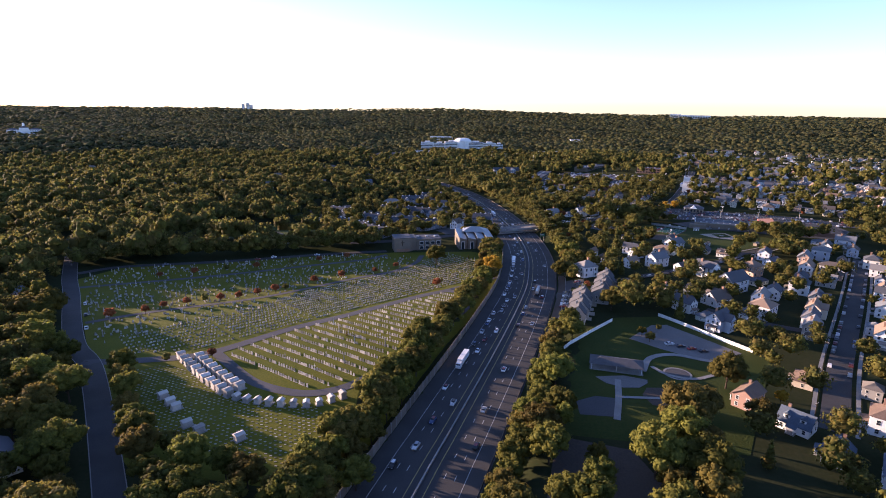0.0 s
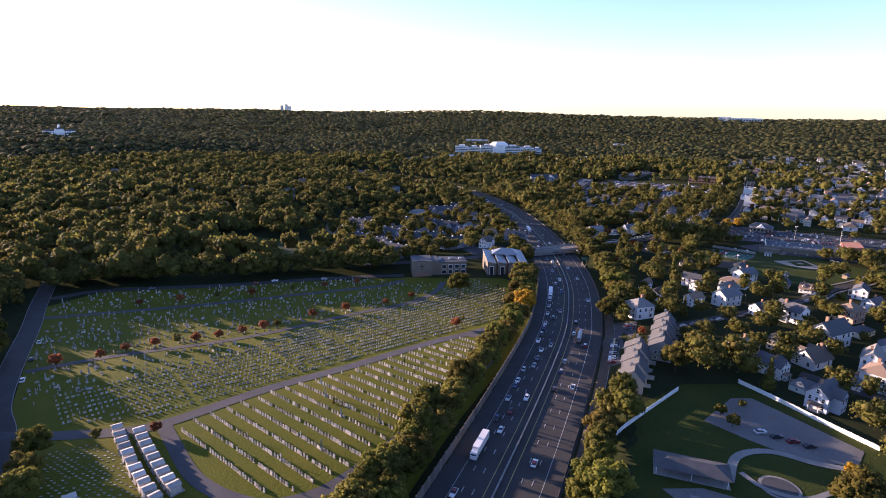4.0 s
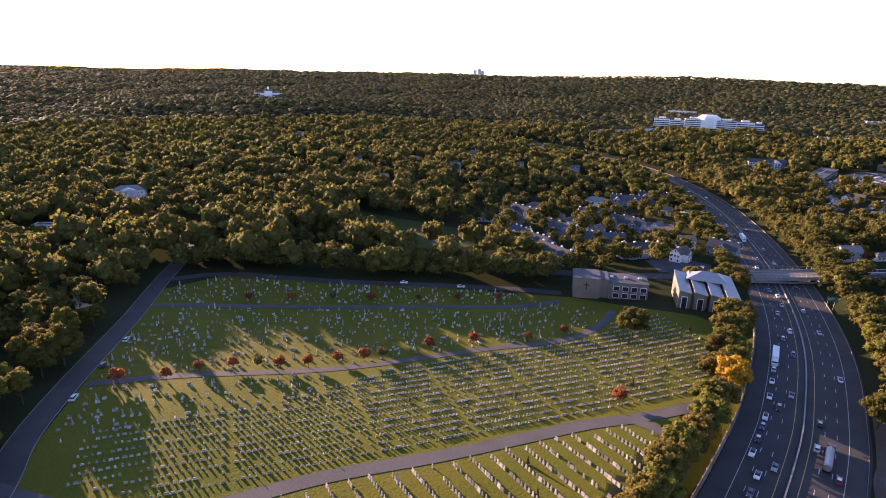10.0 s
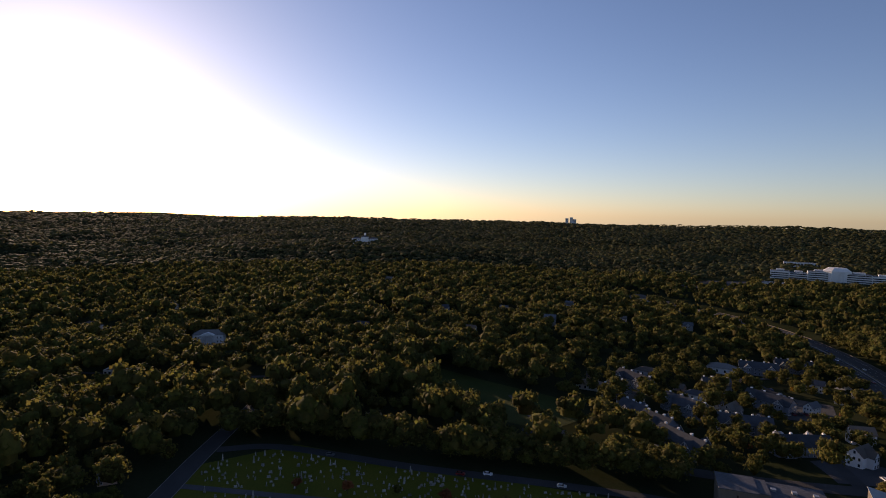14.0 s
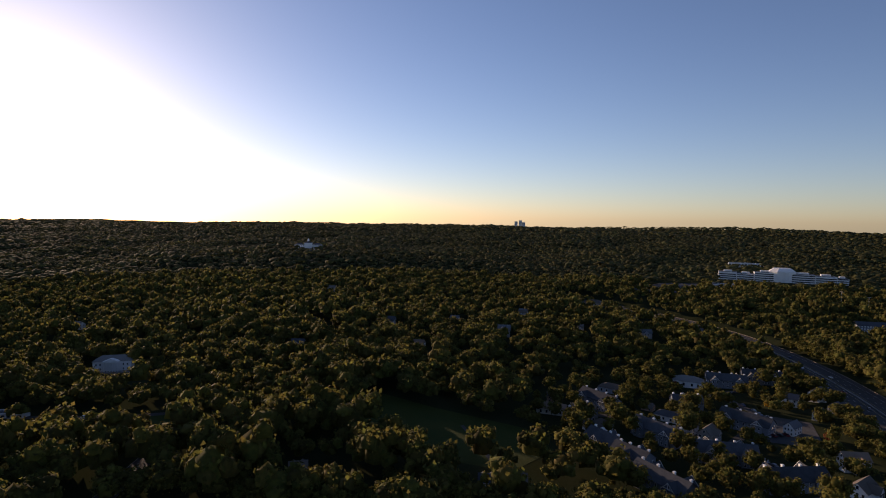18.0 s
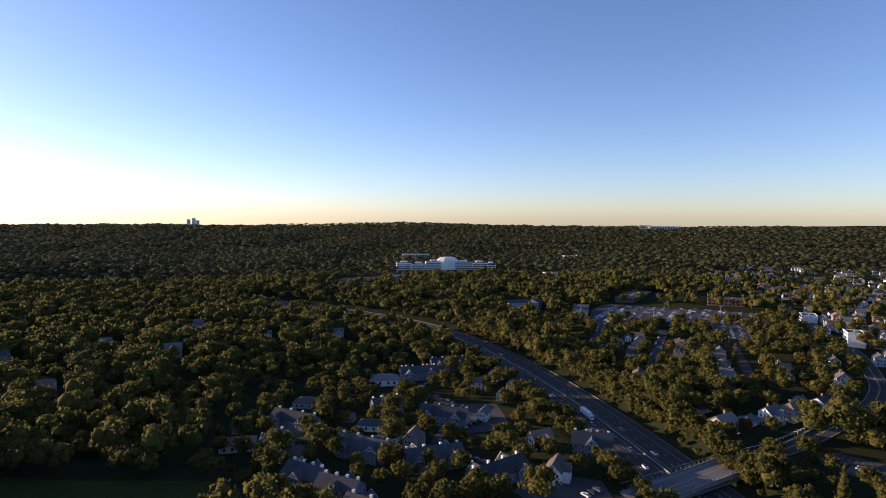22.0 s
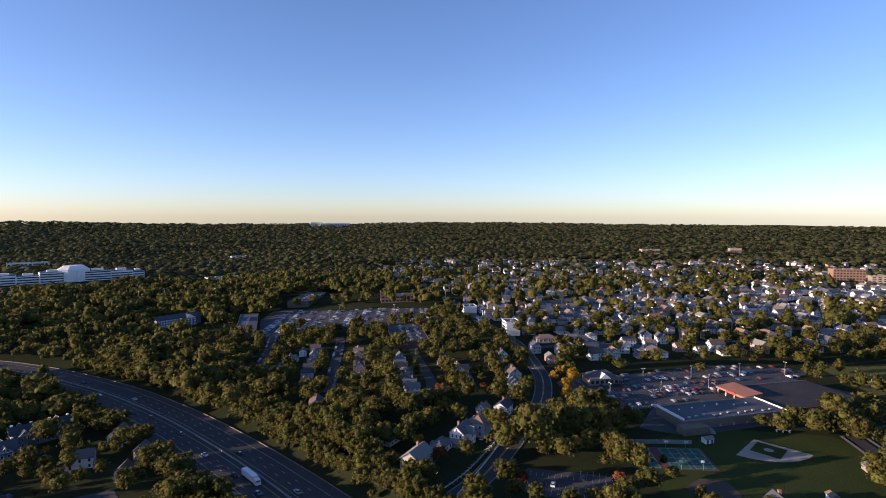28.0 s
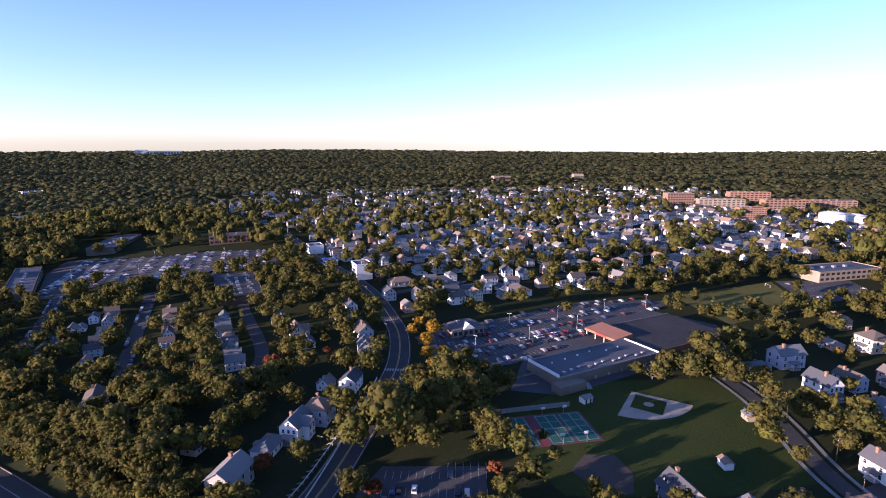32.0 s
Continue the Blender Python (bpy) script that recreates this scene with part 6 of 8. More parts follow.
def mansion():
    root = thing("mansion", "white columned mansion with a hipped roof", "mansion", "", Matrix.Translation((-474, 558, gz(-474, 558) + 1)) @ Matrix.Rotation(radians(40), 4, "Z"))
    part("wall", Shape().box(-14, -6, -4, 14, 6, 8), M_WHITE, root)
    part("roof", Shape().hip(-14, -6, 14, 6, 8, 4, 0.8), M_ROOF, root)
    for i in range(6):
        part("column", Shape().tube(-5 + i * 2, -8.5, 0, 7.6, 0.4, 0.36, 10), M_TRIM, root)
    part("portico", Shape().box(-6.2, -9.2, 7.6, 6.2, -5.9, 8.4).add([(-6.4, -9.3, 8.4), (6.4, -9.3, 8.4), (0, -9.3, 10.8), (-6.4, -5, 8.4), (6.4, -5, 8.4), (0, -5, 10.8)], [(0, 1, 2), (0, 2, 5, 3), (1, 4, 5, 2)]), M_TRIM, root)
    windows(root, [(x, -6, z, "y-") for x in (-11.5, -8.5, 8.5, 11.5) for z in (1.8, 5.4)])
    part("terrace", Shape().box(-16, -11, -4, 16, -6, 0.1), M_WALK, root)
    for k in (0, 16, 32, 48):
        FOOT.append((-474 + k, 548 - k * 0.2, 20))


def inn():
    root = thing("roadside_inn", "grey three-storey inn with white-trimmed gables", "inn", "", Matrix.Translation((158, 1110, gz(158, 1110) + 1)) @ Matrix.Rotation(radians(12), 4, "Z"))
    part("wall", Shape().box(-26, -7, -5, 26, 7, 8.6).box(4, -16, -5, 16, -7, 8.6), M_GREYWALL, root)
    part("roof", Shape().gable(-26, -7, 26, 7, 8.6, 3.8, 0.6).add([(3.4, -16.6, 8.2), (10, -16.6, 12.2), (16.6, -16.6, 8.2), (3.4, 0, 8.2), (10, 0, 12.2), (16.6, 0, 8.2)], [(0, 1, 4, 3), (1, 2, 5, 4), (0, 3, 5, 2)]), M_GREYROOF, root)
    part("gable", Shape().add([(4, -16, 8.6), (16, -16, 8.6), (10, -16, 12.0)], [(0, 1, 2)]), M_TRIM, root)
    for z in (0.8, 3.6, 6.4):
        for i in range(9):
            x = -24 + i * 3.1
            part("window", Shape().box(x - 0.8, -7.1, z, x + 0.8, -6.9, z + 1.5), M_TRIM, root)
        for x in (6, 10, 14):
            part("window", Shape().box(x - 0.8, -16.1, z, x + 0.8, -15.9, z + 1.5), M_TRIM, root)
    FOOT.append((158, 1100, 34))
    FOOT.append((152, 1062, 30))


hotel()
mansion()
inn()
block("meadow_shed", "long low white shed beside the meadow road", "shed", -428, 452, 27, 34, 7, 3.0, M_WHITE, 1, 10)
# far buildings
for x, y, a, w, d, h, label in ((324, 1466, 0, 60, 20, 5, "long low white building among far trees"), (522, 1965, 0, 44, 24, 6, "pale low building among far trees"), (60, 1960, 0, 90, 20, 9, "pale low building on the far hill"), (-10, 1430, 0, 46, 22, 8, "pale commercial building by a far car park"),
                                (1805, 3815, -25, 190, 40, 26, "white industrial sheds on the skyline"), (1700, 3880, -25, 70, 30, 30, "white industrial sheds on the skyline"), (1450, 1270, -40, 50, 26, 14, "tan building among far trees"), (1638, 1117, -50, 30, 22, 22, "yellowish block among far trees")):
    block("far_building", label, "building", x, y, a, w, d, h, M_WHITE if y > 1400 else M_TAN, 1, 12)
for dx, h in ((-14, 56), (9, 64), (26, 50)):
    block("tower_block", "hazy tower block on the horizon", "tower", -1385 + dx * 1.4, 4480 + dx * 0.4, 18, 24, 18, h, M_WHITE, 8, 3, None, gz(-1385, 4480) - 2, "tower blocks on the horizon")
# substation-like lattice of low masts beside the main street
for x, y in ((447, 985), (430, 992), (455, 970)):
    mast = thing("power_mast", "pale steel lattice mast", "mast", "power masts", Matrix.Translation((x, y, gz(x, y))))
    part("pole", Shape().tube(0, 0, -1, 15, 0.35, 0.2, 6), M_METAL, mast)
    part("arm", Shape().box(-3, -0.1, 13, 3, 0.1, 13.25), M_METAL, mast)


# ---- trees ----
def cards(rng, lobes, count, size, low=-0.35):
    """Leaf clumps: bent four-cornered patches on the shells of several lobes."""
    v, t = [], []
    w = np.array([r[0] * r[2] for _, r in lobes])
    pick = rng.choice(len(lobes), count, p=w / w.sum())
    for i in range(count):
        c, r = lobes[pick[i]]
        d = rng.normal(size=3)
        d /= np.linalg.norm(d)
        if d[2] < low:
            d[2] = -d[2]
        p = np.array(c) + d * np.array(r) * rng.uniform(0.82, 1.06)
        n = d + rng.normal(0, 0.45, 3)
        n /= np.linalg.norm(n)
        a = np.cross(n, rng.normal(size=3))
        a /= np.linalg.norm(a)
        b = np.cross(n, a)
        s = size * rng.uniform(0.55, 1.35)
        k = len(v)
        v += [p + a * s + n * s * 0.15, p + b * s * 0.8 - n * s * 0.25, p - a * s + n * s * 0.15, p - b * s * 0.8 - n * s * 0.25]
        t += [(k, k + 1, k + 2), (k, k + 2, k + 3)]
    return np.array(v), np.array(t)


def core(lobes, shrink, level):
    u, f = ico(level)
    v, t = [], []
    for n, (c, r) in enumerate(lobes):
        v.append(u * np.array(r) * shrink + np.array(c))
        t.append(f + n * len(u))
    return np.concatenate(v), np.concatenate(t)


def ico(level=0):
    bm = bmesh.new()
    bmesh.ops.create_icosphere(bm, subdivisions=level + 1, radius=1)
    v = np.array([p.co for p in bm.verts])
    f = np.array([[p.index for p in q.verts] for q in bm.faces])
    bm.free()
    return v, f


def lobes_of(kind, rng):
    if kind == "conifer":
        return [((0, 0, 2.5 + 2.4 * k), (3.6 - 0.58 * k, 3.6 - 0.58 * k, 1.9)) for k in range(6)]
    R, H = {"round": (6.6, 13.0), "wide": (8.6, 15.5), "tall": (4.8, 16.5), "small": (3.2, 6.6)}[kind]
    out = [((0, 0, H * 0.6), (R * 0.74, R * 0.74, H * 0.31))]
    for k in range(19):
        a, up = k * 2.4 + rng.uniform(-0.4, 0.4), 1 - 1.45 * (k + 0.5) / 19
        q = R * 0.74 * math.sqrt(1 - up * up) * rng.uniform(0.82, 1.1)
        r = R * rng.uniform(0.2, 0.36)
        out.append(((q * math.cos(a), q * math.sin(a), H * (0.6 + 0.31 * up * rng.uniform(0.85, 1.1))), (r, r, r * rng.uniform(0.75, 1.0))))
    return out


def trunk_shape(kind):
    h, r = {"round": (7, 0.3), "wide": (7.5, 0.42), "tall": (9, 0.28), "small": (3.4, 0.14), "conifer": (12, 0.25)}[kind]
    s = Shape().tube(0, 0, -0.6, h * 0.45, r, r * 0.75, 7).tube(0, 0, h * 0.45, h, r * 0.75, r * 0.25, 7, (0.2, 0.1))
    if kind != "conifer":
        for k in range(4):
            a = 1.57 * k + 0.4
            s.tube(0, 0, h * (0.4 + 0.06 * k), h * (0.85 + 0.03 * k), r * 0.5, r * 0.18, 5, (h * 0.3 * math.cos(a), h * 0.3 * math.sin(a)))
    return s


TREES, LIGHT, LIGHTEST = {}, {}, {}
for kind, n_cards, size, variants in (("round", 900, 0.46, 4), ("wide", 1250, 0.5, 3), ("tall", 820, 0.44, 2), ("small", 320, 0.36, 2), ("conifer", 480, 0.42, 1)):
    trunk = trunk_shape(kind).mesh("trunk", M_BARK)
    for k in range(variants):
        rng = np.random.default_rng(100 + k * 7 + len(kind))
        lobes = lobes_of(kind, rng)
        v, t = cards(rng, lobes, n_cards, size)
        cv, ct = core(lobes, 0.86, 0)
        for tint, mat in (("green", M_LEAF), ("yellow", M_LEAF_YELLOW), ("red", M_LEAF_RED)):
            if tint != "green" and kind not in ("round", "small"):
                continue
            TREES.setdefault((kind, tint), []).append((trunk, fast_mesh("crown", np.concatenate([v, cv]), np.concatenate([t, ct + len(v)]), mat, True)))
        v, t = cards(rng, lobes, int(n_cards * 0.36), size * 1.2)
        cv, ct = core(lobes[:6], 0.84, 0)
        LIGHT.setdefault(kind, []).append((np.concatenate([v, cv]), np.concatenate([t, ct + len(v)])))
        v, t = cards(rng, lobes, int(n_cards * 0.16), size * 1.7)
        cv, ct = core(lobes[:4], 0.86, 0)
        LIGHTEST.setdefault(kind, []).append((np.concatenate([v, cv]), np.concatenate([t, ct + len(v)])))
TREE_LABEL = {"green": "leafy green tree catching low sun", "yellow": "bright yellow autumn tree", "red": "small reddish autumn tree"}
tree_rng = np.random.default_rng(77)
TREE_AT, WANTED = [], []


def tree(x, y, kind="round", size=1.0, tint="green", group=""):
    WANTED.append((x, y, kind, size, tint, group))
    TREE_AT.append((x, y))


def plant(x, y, kind, size, tint, group):
    choices = TREES[(kind, tint)]
    trunk, crown = choices[int(tree_rng.integers(0, len(choices)))]
    label = "dark green conifer with drooping tiers" if kind == "conifer" else TREE_LABEL[tint]
    root = thing("tree", label, "tree", group, Matrix.Translation((x, y, gz(x, y))) @ Matrix.Rotation(tree_rng.uniform(0, 6.28), 4, "Z") @ Matrix.Diagonal((size, size, size * tree_rng.uniform(0.88, 1.12), 1)))
    part("trunk", trunk, None, root)
    part("crown", crown, None, root)


def plant_joined(rows, mat, label):
    """Trees past the nearest ones, in one object."""
    verts, tris, base = [], [], 0
    for x, y, kind, size, tint, group in rows:
        kit = LIGHT[kind] if from_line(x, y, SPINE) < 300 else LIGHTEST[kind]
        v, t = kit[int(tree_rng.integers(0, len(kit)))]
        a, c = tree_rng.uniform(0, 6.28), size * tree_rng.uniform(0.88, 1.12)
        verts.append(np.stack([(v[:, 0] * math.cos(a) - v[:, 1] * math.sin(a)) * size + x, (v[:, 0] * math.sin(a) + v[:, 1] * math.cos(a)) * size + y, v[:, 2] * c + gz(x, y)], 1))
        tris.append(t + base)
        base += len(v)
    tagged(new("trees", fast_mesh("trees", np.concatenate(verts), np.concatenate(tris), mat, True)), label, "trees", kind="stuff")


def spots_free(x, y, margin=2.0):
    return all((x - fx) ** 2 + (y - fy) ** 2 > (r + margin) ** 2 for fx, fy, r in FOOT)


# tree belts along the motorway
for s in np.arange(545, 960, 7.0):
    x, y, a = along(HW, s)
    for off, lo, hi in ((-28.5, 0.88, 1.15), (-33.0, 0.85, 1.1)):
        o = off + tree_rng.uniform(-1.8, 1.8)
        if off < -30 and (tree_rng.random() < 0.45 or 250 < y < 380):
            continue
        tx, ty = x + o * math.sin(a), y - o * math.cos(a)
        if abs(tx - 49) + abs(ty - 387) > 11 and spots_free(tx, ty, 1):
            tree(tx, ty, "round", tree_rng.uniform(lo, hi), group="trees between graves and motorway")
for s in np.arange(500, 960, 8.0):
    x, y, a = along(HW, s)
    if 282 < y < 372:
        continue
    for off in (29, 35):
        o = off + tree_rng.uniform(-2, 2)
        tx, ty = x + o * math.sin(a), y - o * math.cos(a)
        if off > 30 and (tree_rng.random() < 0.4 or y < 270):
            continue
        if spots_free(tx, ty, 1):
            tree(tx, ty, "round", tree_rng.uniform(0.75, 1.05), group="trees beside the motorway")
for s in np.arange(985, 1400, 7.5):
    x, y, a = along(HW, s)
    if tree_rng.random() < 0.6:
        o = 24.6 + tree_rng.uniform(-0.6, 0.6)
        tree(x + o * math.sin(a), y - o * math.cos(a), "small", tree_rng.uniform(0.6, 1.0), group="scrub beside the motorway")
    for off in (-27, -34, 27.5, 33, 40):
        o = off + tree_rng.uniform(-2.5, 2.5)
        tx, ty = x + o * math.sin(a), y - o * math.cos(a)
        if spots_free(tx, ty, 1) and from_line(tx, ty, CURVES["main_street"]) > 9 and from_line(tx, ty, CURVES["bridge_street"]) > 9:
            tree(tx, ty, "round", tree_rng.uniform(0.7, 1.0), group="trees beside the motorway")
# trees between the western street and the lower graves
for x, y in ((-131, 225), (-124, 214), (-118, 204), (-112, 193), (-105, 182), (-98, 172), (-92, 163), (-84, 167), (-79, 147), (-69, 143), (-62, 154), (-54, 150), (-44, 144), (-40, 154), (-34, 160), (-25, 169), (-19, 181), (-15, 196), (-9, 208), (-86, 152), (-74, 156), (-56, 140), (-32, 146), (-22, 158)):
    tree(x + tree_rng.uniform(-1, 1), y + tree_rng.uniform(-1, 1), "round", tree_rng.uniform(0.75, 1.05), group="trees along the western street")
for x, y, s in ((-180, 246, 1.2), (-131, 182, 1.0), (-140, 203, 1.1), (-160, 237, 1.0), (-157, 210, 1.2), (-118, 163, 1.1), (-105, 140, 1.0)):
    tree(x, y, "wide" if s > 1.05 else "round", s * 0.9, group="trees along the western street")
# wood edge behind the upper street
for off, step in ((11.0, 9.5), (19.0, 11.0)):
    for d in np.arange(6, length(CURVES["upper_street"]) - 4, step):
        x, y, a = along(CURVES["upper_street"], d)
        tree(x - (off + tree_rng.uniform(-1.5, 1.5)) * math.sin(a), y + (off + tree_rng.uniform(-1.5, 1.5)) * math.cos(a), "wide" if tree_rng.random() < 0.3 else "round", tree_rng.uniform(0.85, 1.25), group="trees behind the upper street")
for x, y in ((-96, 482), (-82, 488), (-70, 493), (-57, 498), (-45, 503), (-64, 506), (-78, 500), (-90, 494), (-52, 511), (-36, 511)):
    tree(x, y, "round", tree_rng.uniform(0.9, 1.2), group="trees behind the upper street")
# single trees that stand out
for x, y, kind, s, tint in ((9, 427, "round", 1.4, "green"), (49, 387, "round", 1.15, "yellow"), (119, 300, "wide", 1.2, "green"), (109, 306, "wide", 0.85, "green"), (136, 392, "round", 0.95, "green"), (74, 259, "round", 1.0, "green"), (76, 274, "round", 1.0, "green"), (97, 383, "round", 1.05, "green"),
                            (161, 370, "round", 0.95, "green"), (172, 331, "round", 1.0, "green"), (168, 284, "round", 0.8, "green"), (114, 260, "small", 0.9, "green"), (113, 268, "small", 0.8, "green"), (124, 274, "small", 0.7, "green"), (94, 178, "wide", 1.2, "green"), (105, 188, "wide", 0.9, "green")):
    tree(x, y, kind, s, tint)
for x, y, kind, s, tint in ((74, 153, "wide", 1.15, "green"), (54, 148, "round", 0.9, "green"), (57, 159, "small", 1.3, "green"), (88, 147, "wide", 1.1, "green"), (92, 160, "wide", 1.0, "green"), (128, 212, "wide", 0.95, "green"), (158, 239, "round", 0.95, "green"), (174, 253, "round", 1.0, "green"), (140, 232, "small", 0.9, "yellow"),
                            (131, 313, "round", 0.9, "green"), (124, 181, "round", 0.9, "green"), (235, 582, "wide", 1.25, "green"), (224, 564, "wide", 1.25, "green"), (245, 574, "round", 1.35, "green"), (212, 570, "wide", 1.35, "green"), (210, 546, "round", 1.2, "green"), (187, 574, "wide", 1.45, "green"), (197, 584, "wide", 1.4, "green"), (176, 582, "wide", 1.2, "green"), (287, 630, "round", 0.9, "yellow"), (270, 622, "round", 0.75, "yellow"), (258, 612, "small", 1.5, "yellow"), (280, 640, "small", 1.4, "yellow"), (276, 626, "round", 0.7, "yellow"), (264, 606, "round", 0.65, "yellow"), (252, 602, "round", 0.7, "yellow"), (294, 646, "small", 1.3, "yellow"), (246, 594, "small", 1.4, "yellow")):
    tree(x, y, kind, s, tint)
for x, y in ((308, 464), (297, 452), (290, 444), (269, 461), (281, 463), (313, 479), (323, 507), (334, 502), (347, 496), (340, 486), (428, 488), (408, 474), (451, 459), (422, 467), (479, 452), (357, 505), (318, 493), (397, 468), (440, 476), (387, 484)):
    tree(x, y, "round" if (x + y) % 3 else "wide", tree_rng.uniform(0.7, 0.95))
for x, y, kind, s, tint in ((203, 546, "small", 1.1, "green"), (196, 520, "round", 1.0, "green"), (214, 520, "small", 1.2, "green"), (224, 530, "small", 0.9, "green"), (374, 587, "round", 0.85, "green"), (308, 496, "wide", 1.0, "green"), (299, 508, "round", 0.9, "green"), (318, 486, "wide", 1.15, "green"), (332, 492, "wide", 1.1, "green"), (345, 500, "wide", 1.0, "green"),
                            (322, 470, "round", 0.9, "green"), (305, 455, "round", 0.85, "green"), (312, 446, "round", 0.9, "green"), (296, 440, "round", 0.85, "green"), (476, 457, "round", 1.0, "green"), (271, 458, "small", 1.2, "green"), (262, 450, "round", 0.6, "green"), (339, 640, "round", 0.95, "green")):
    tree(x, y, kind, s, tint)
for x, y, kind, s, tint in ((474, 578, "round", 1.2, "green"), (450, 490, "round", 1.0, "green"), (418, 494, "round", 1.0, "green"), (163, 560, "small", 1.0, "red"), (196, 534, "small", 0.9, "red"), (192, 650, "round", 1.05, "green"), (213, 651, "round", 1.0, "green"), (201, 662, "round", 0.9, "red"), (156, 690, "wide", 1.0, "green"), (171, 690, "round", 0.9, "green"),
                            (120, 685, "round", 1.0, "green"), (128, 664, "wide", 1.0, "green"), (123, 744, "wide", 1.1, "green"), (140, 655, "wide", 1.0, "green"), (128, 634, "wide", 1.1, "green"), (168, 650, "wide", 1.0, "green"), (152, 620, "small", 1.2, "yellow"), (150, 600, "small", 1.2, "red")):
    tree(x, y, kind, s, tint)
for x, y in ((-117, 237), (-99, 243.5), (-173, 294), (-159, 304), (-154, 316), (-144, 324), (-135, 329), (-127, 333), (-118, 340), (-109, 349), (-99, 355), (-94, 362), (-78, 378), (-61, 392), (-23, 422), (8, 362), (-38, 406), (-191, 391), (-170, 401), (-150, 411), (-130, 419), (-106, 430), (-86, 440), (-65, 450)):
    tree(x, y, "small", tree_rng.uniform(0.75, 1.05), "red" if tree_rng.random() < 0.8 else "green", "small autumn trees in the cemetery")
for x, y in ((-50, 372), (-48, 374), (-66, 330), (-30, 350), (-16, 310), (-40, 268), (12, 380), (24, 440), (36, 450), (-10, 296)):
    tree(x, y, "conifer", 0.2, group="clipped dark shrubs among graves")

TOWN = [(66, 170), (120, 100), (240, 150), (420, 380), (520, 400), (1000, 380), (1250, 420), (1440, 640), (1460, 980), (1200, 1380), (810, 1600), (580, 1400), (480, 1120), (345, 1140), (150, 1010), (118, 850), (112, 700), (112, 600), (122, 560), (122, 440), (100, 385), (88, 330), (78, 280), (60, 240)]
VALLEY = [(-150, 690), (-145, 610), (-100, 560), (-60, 520), (40, 524), (58, 560), (60, 700), (40, 800), (-50, 800), (-120, 740)]
CEMETERY = [(-158, 236), (-122, 192), (-96, 166), (-48, 154), (-22, 180), (12, 265), (34, 330), (58, 400), (70, 455), (62, 505), (20, 520), (-34, 505), (-60, 480), (-232, 426), (-252, 385), (-186, 286)]
BARE = [AREAS[k][0] for k in ("park_lawn", "park_car_park", "townhouse_car_park", "ball_field", "soccer_field", "school_car_park", "store_car_park", "store_yard", "small_car_park", "shopping_car_park", "condo_yard", "bridge_yard", "far_car_park", "valley_meadow", "western_meadow", "pond", "earth_patch", "play_circle")]


def open_ground(x, y, margin):
    """True where no road, building or yard is."""
    ok = from_line(x, y, HW[::4]) > 24 + margin
    for poly in BARE:
        ok &= ~inside(x, y, poly)
    for name, line in CURVES.items():
        ok &= from_line(x, y, line[::2]) > LINES[name][1] + 1.2 + margin
    for fx, fy, r in FOOT:
        ok &= (x - fx) ** 2 + (y - fy) ** 2 > (r * 0.9 + margin) ** 2
    return ok


def jittered(r0, r1, gap, seed, heads):
    rng = np.random.default_rng(seed)
    xs, ys = np.meshgrid(np.arange(-r1, r1, gap), np.arange(300 - r1, 300 + r1, gap))
    x = (xs + rng.uniform(-0.47, 0.47, xs.shape) * gap).ravel()
    y = (ys + rng.uniform(-0.47, 0.47, xs.shape) * gap).ravel()
    r, h = np.hypot(x, y - 300), np.degrees(np.arctan2(x, y - 120))
    ok = (r >= r0) & (r < r1) & (((h > heads[0]) & (h < heads[1])) | (r < 250))
    return x[ok], y[ok], rng


# trees among houses
x, y, rng = jittered(0, 700, 9.8, 21, (-20, 110))
ok = (inside(x, y, TOWN) | inside(x, y, VALLEY)) & open_ground(x, y, 1.5)
x, y = x[ok], y[ok]
GROVE = [(112, 590), (150, 604), (178, 640), (200, 684), (150, 752), (128, 830), (112, 850), (100, 700)]
share = np.where(inside(x, y, VALLEY), 0.75, np.where(np.hypot(x - 40, y - 400) < 300, 0.5, 0.72))
for zone, level in ((GROVE, 1.0), ([(125, 850), (150, 745), (190, 660), (300, 690), (300, 860), (210, 980)], 0.9), ([(320, 410), (480, 400), (500, 460), (400, 492), (335, 470)], 0.22), ([(380, 500), (440, 560), (500, 600), (420, 640), (330, 660), (250, 600), (350, 560)], 0.3), ([(185, 540), (205, 520), (250, 560), (262, 590), (240, 605), (180, 590)], 1.0)):
    share = np.where(inside(x, y, zone), level, share)
keep = rng.random(len(x)) < share
for tx, ty in zip(x[keep], y[keep]):
    if ((np.array(TREE_AT) - (tx, ty)) ** 2).sum(1).min() > 40:
        roll = rng.random()
        tree(tx, ty, "conifer" if roll < 0.05 else "tall" if roll < 0.2 else "small" if roll < 0.32 else "wide" if roll > 0.86 else "round", rng.uniform(0.7, 1.15) * (1.0 if inside(tx, ty, GROVE) else 0.95), "red" if 0.2 < roll < 0.235 else "yellow" if 0.235 < roll < 0.25 else "green", "trees among houses")
# nearest wild trees stand singly
BELT = np.array(TREE_AT)
# woodland near this line is enlarged to throw longer shade over the graves
SHADE_EDGE = np.array([(-20, 512), (-70, 500), (-240, 452), (-275, 400), (-205, 290), (-160, 225)], float)
SPINE = np.array([(-20, 0), (0, 60), (13, 150), (-48, 320), (-40, 345), (40, 445)], float)


def nearby(x, y):
    """Distance to the ground that the view passes closest."""
    return np.minimum(from_line(x, y, SPINE), from_line(x, y, STREET_EDGE) + 62)


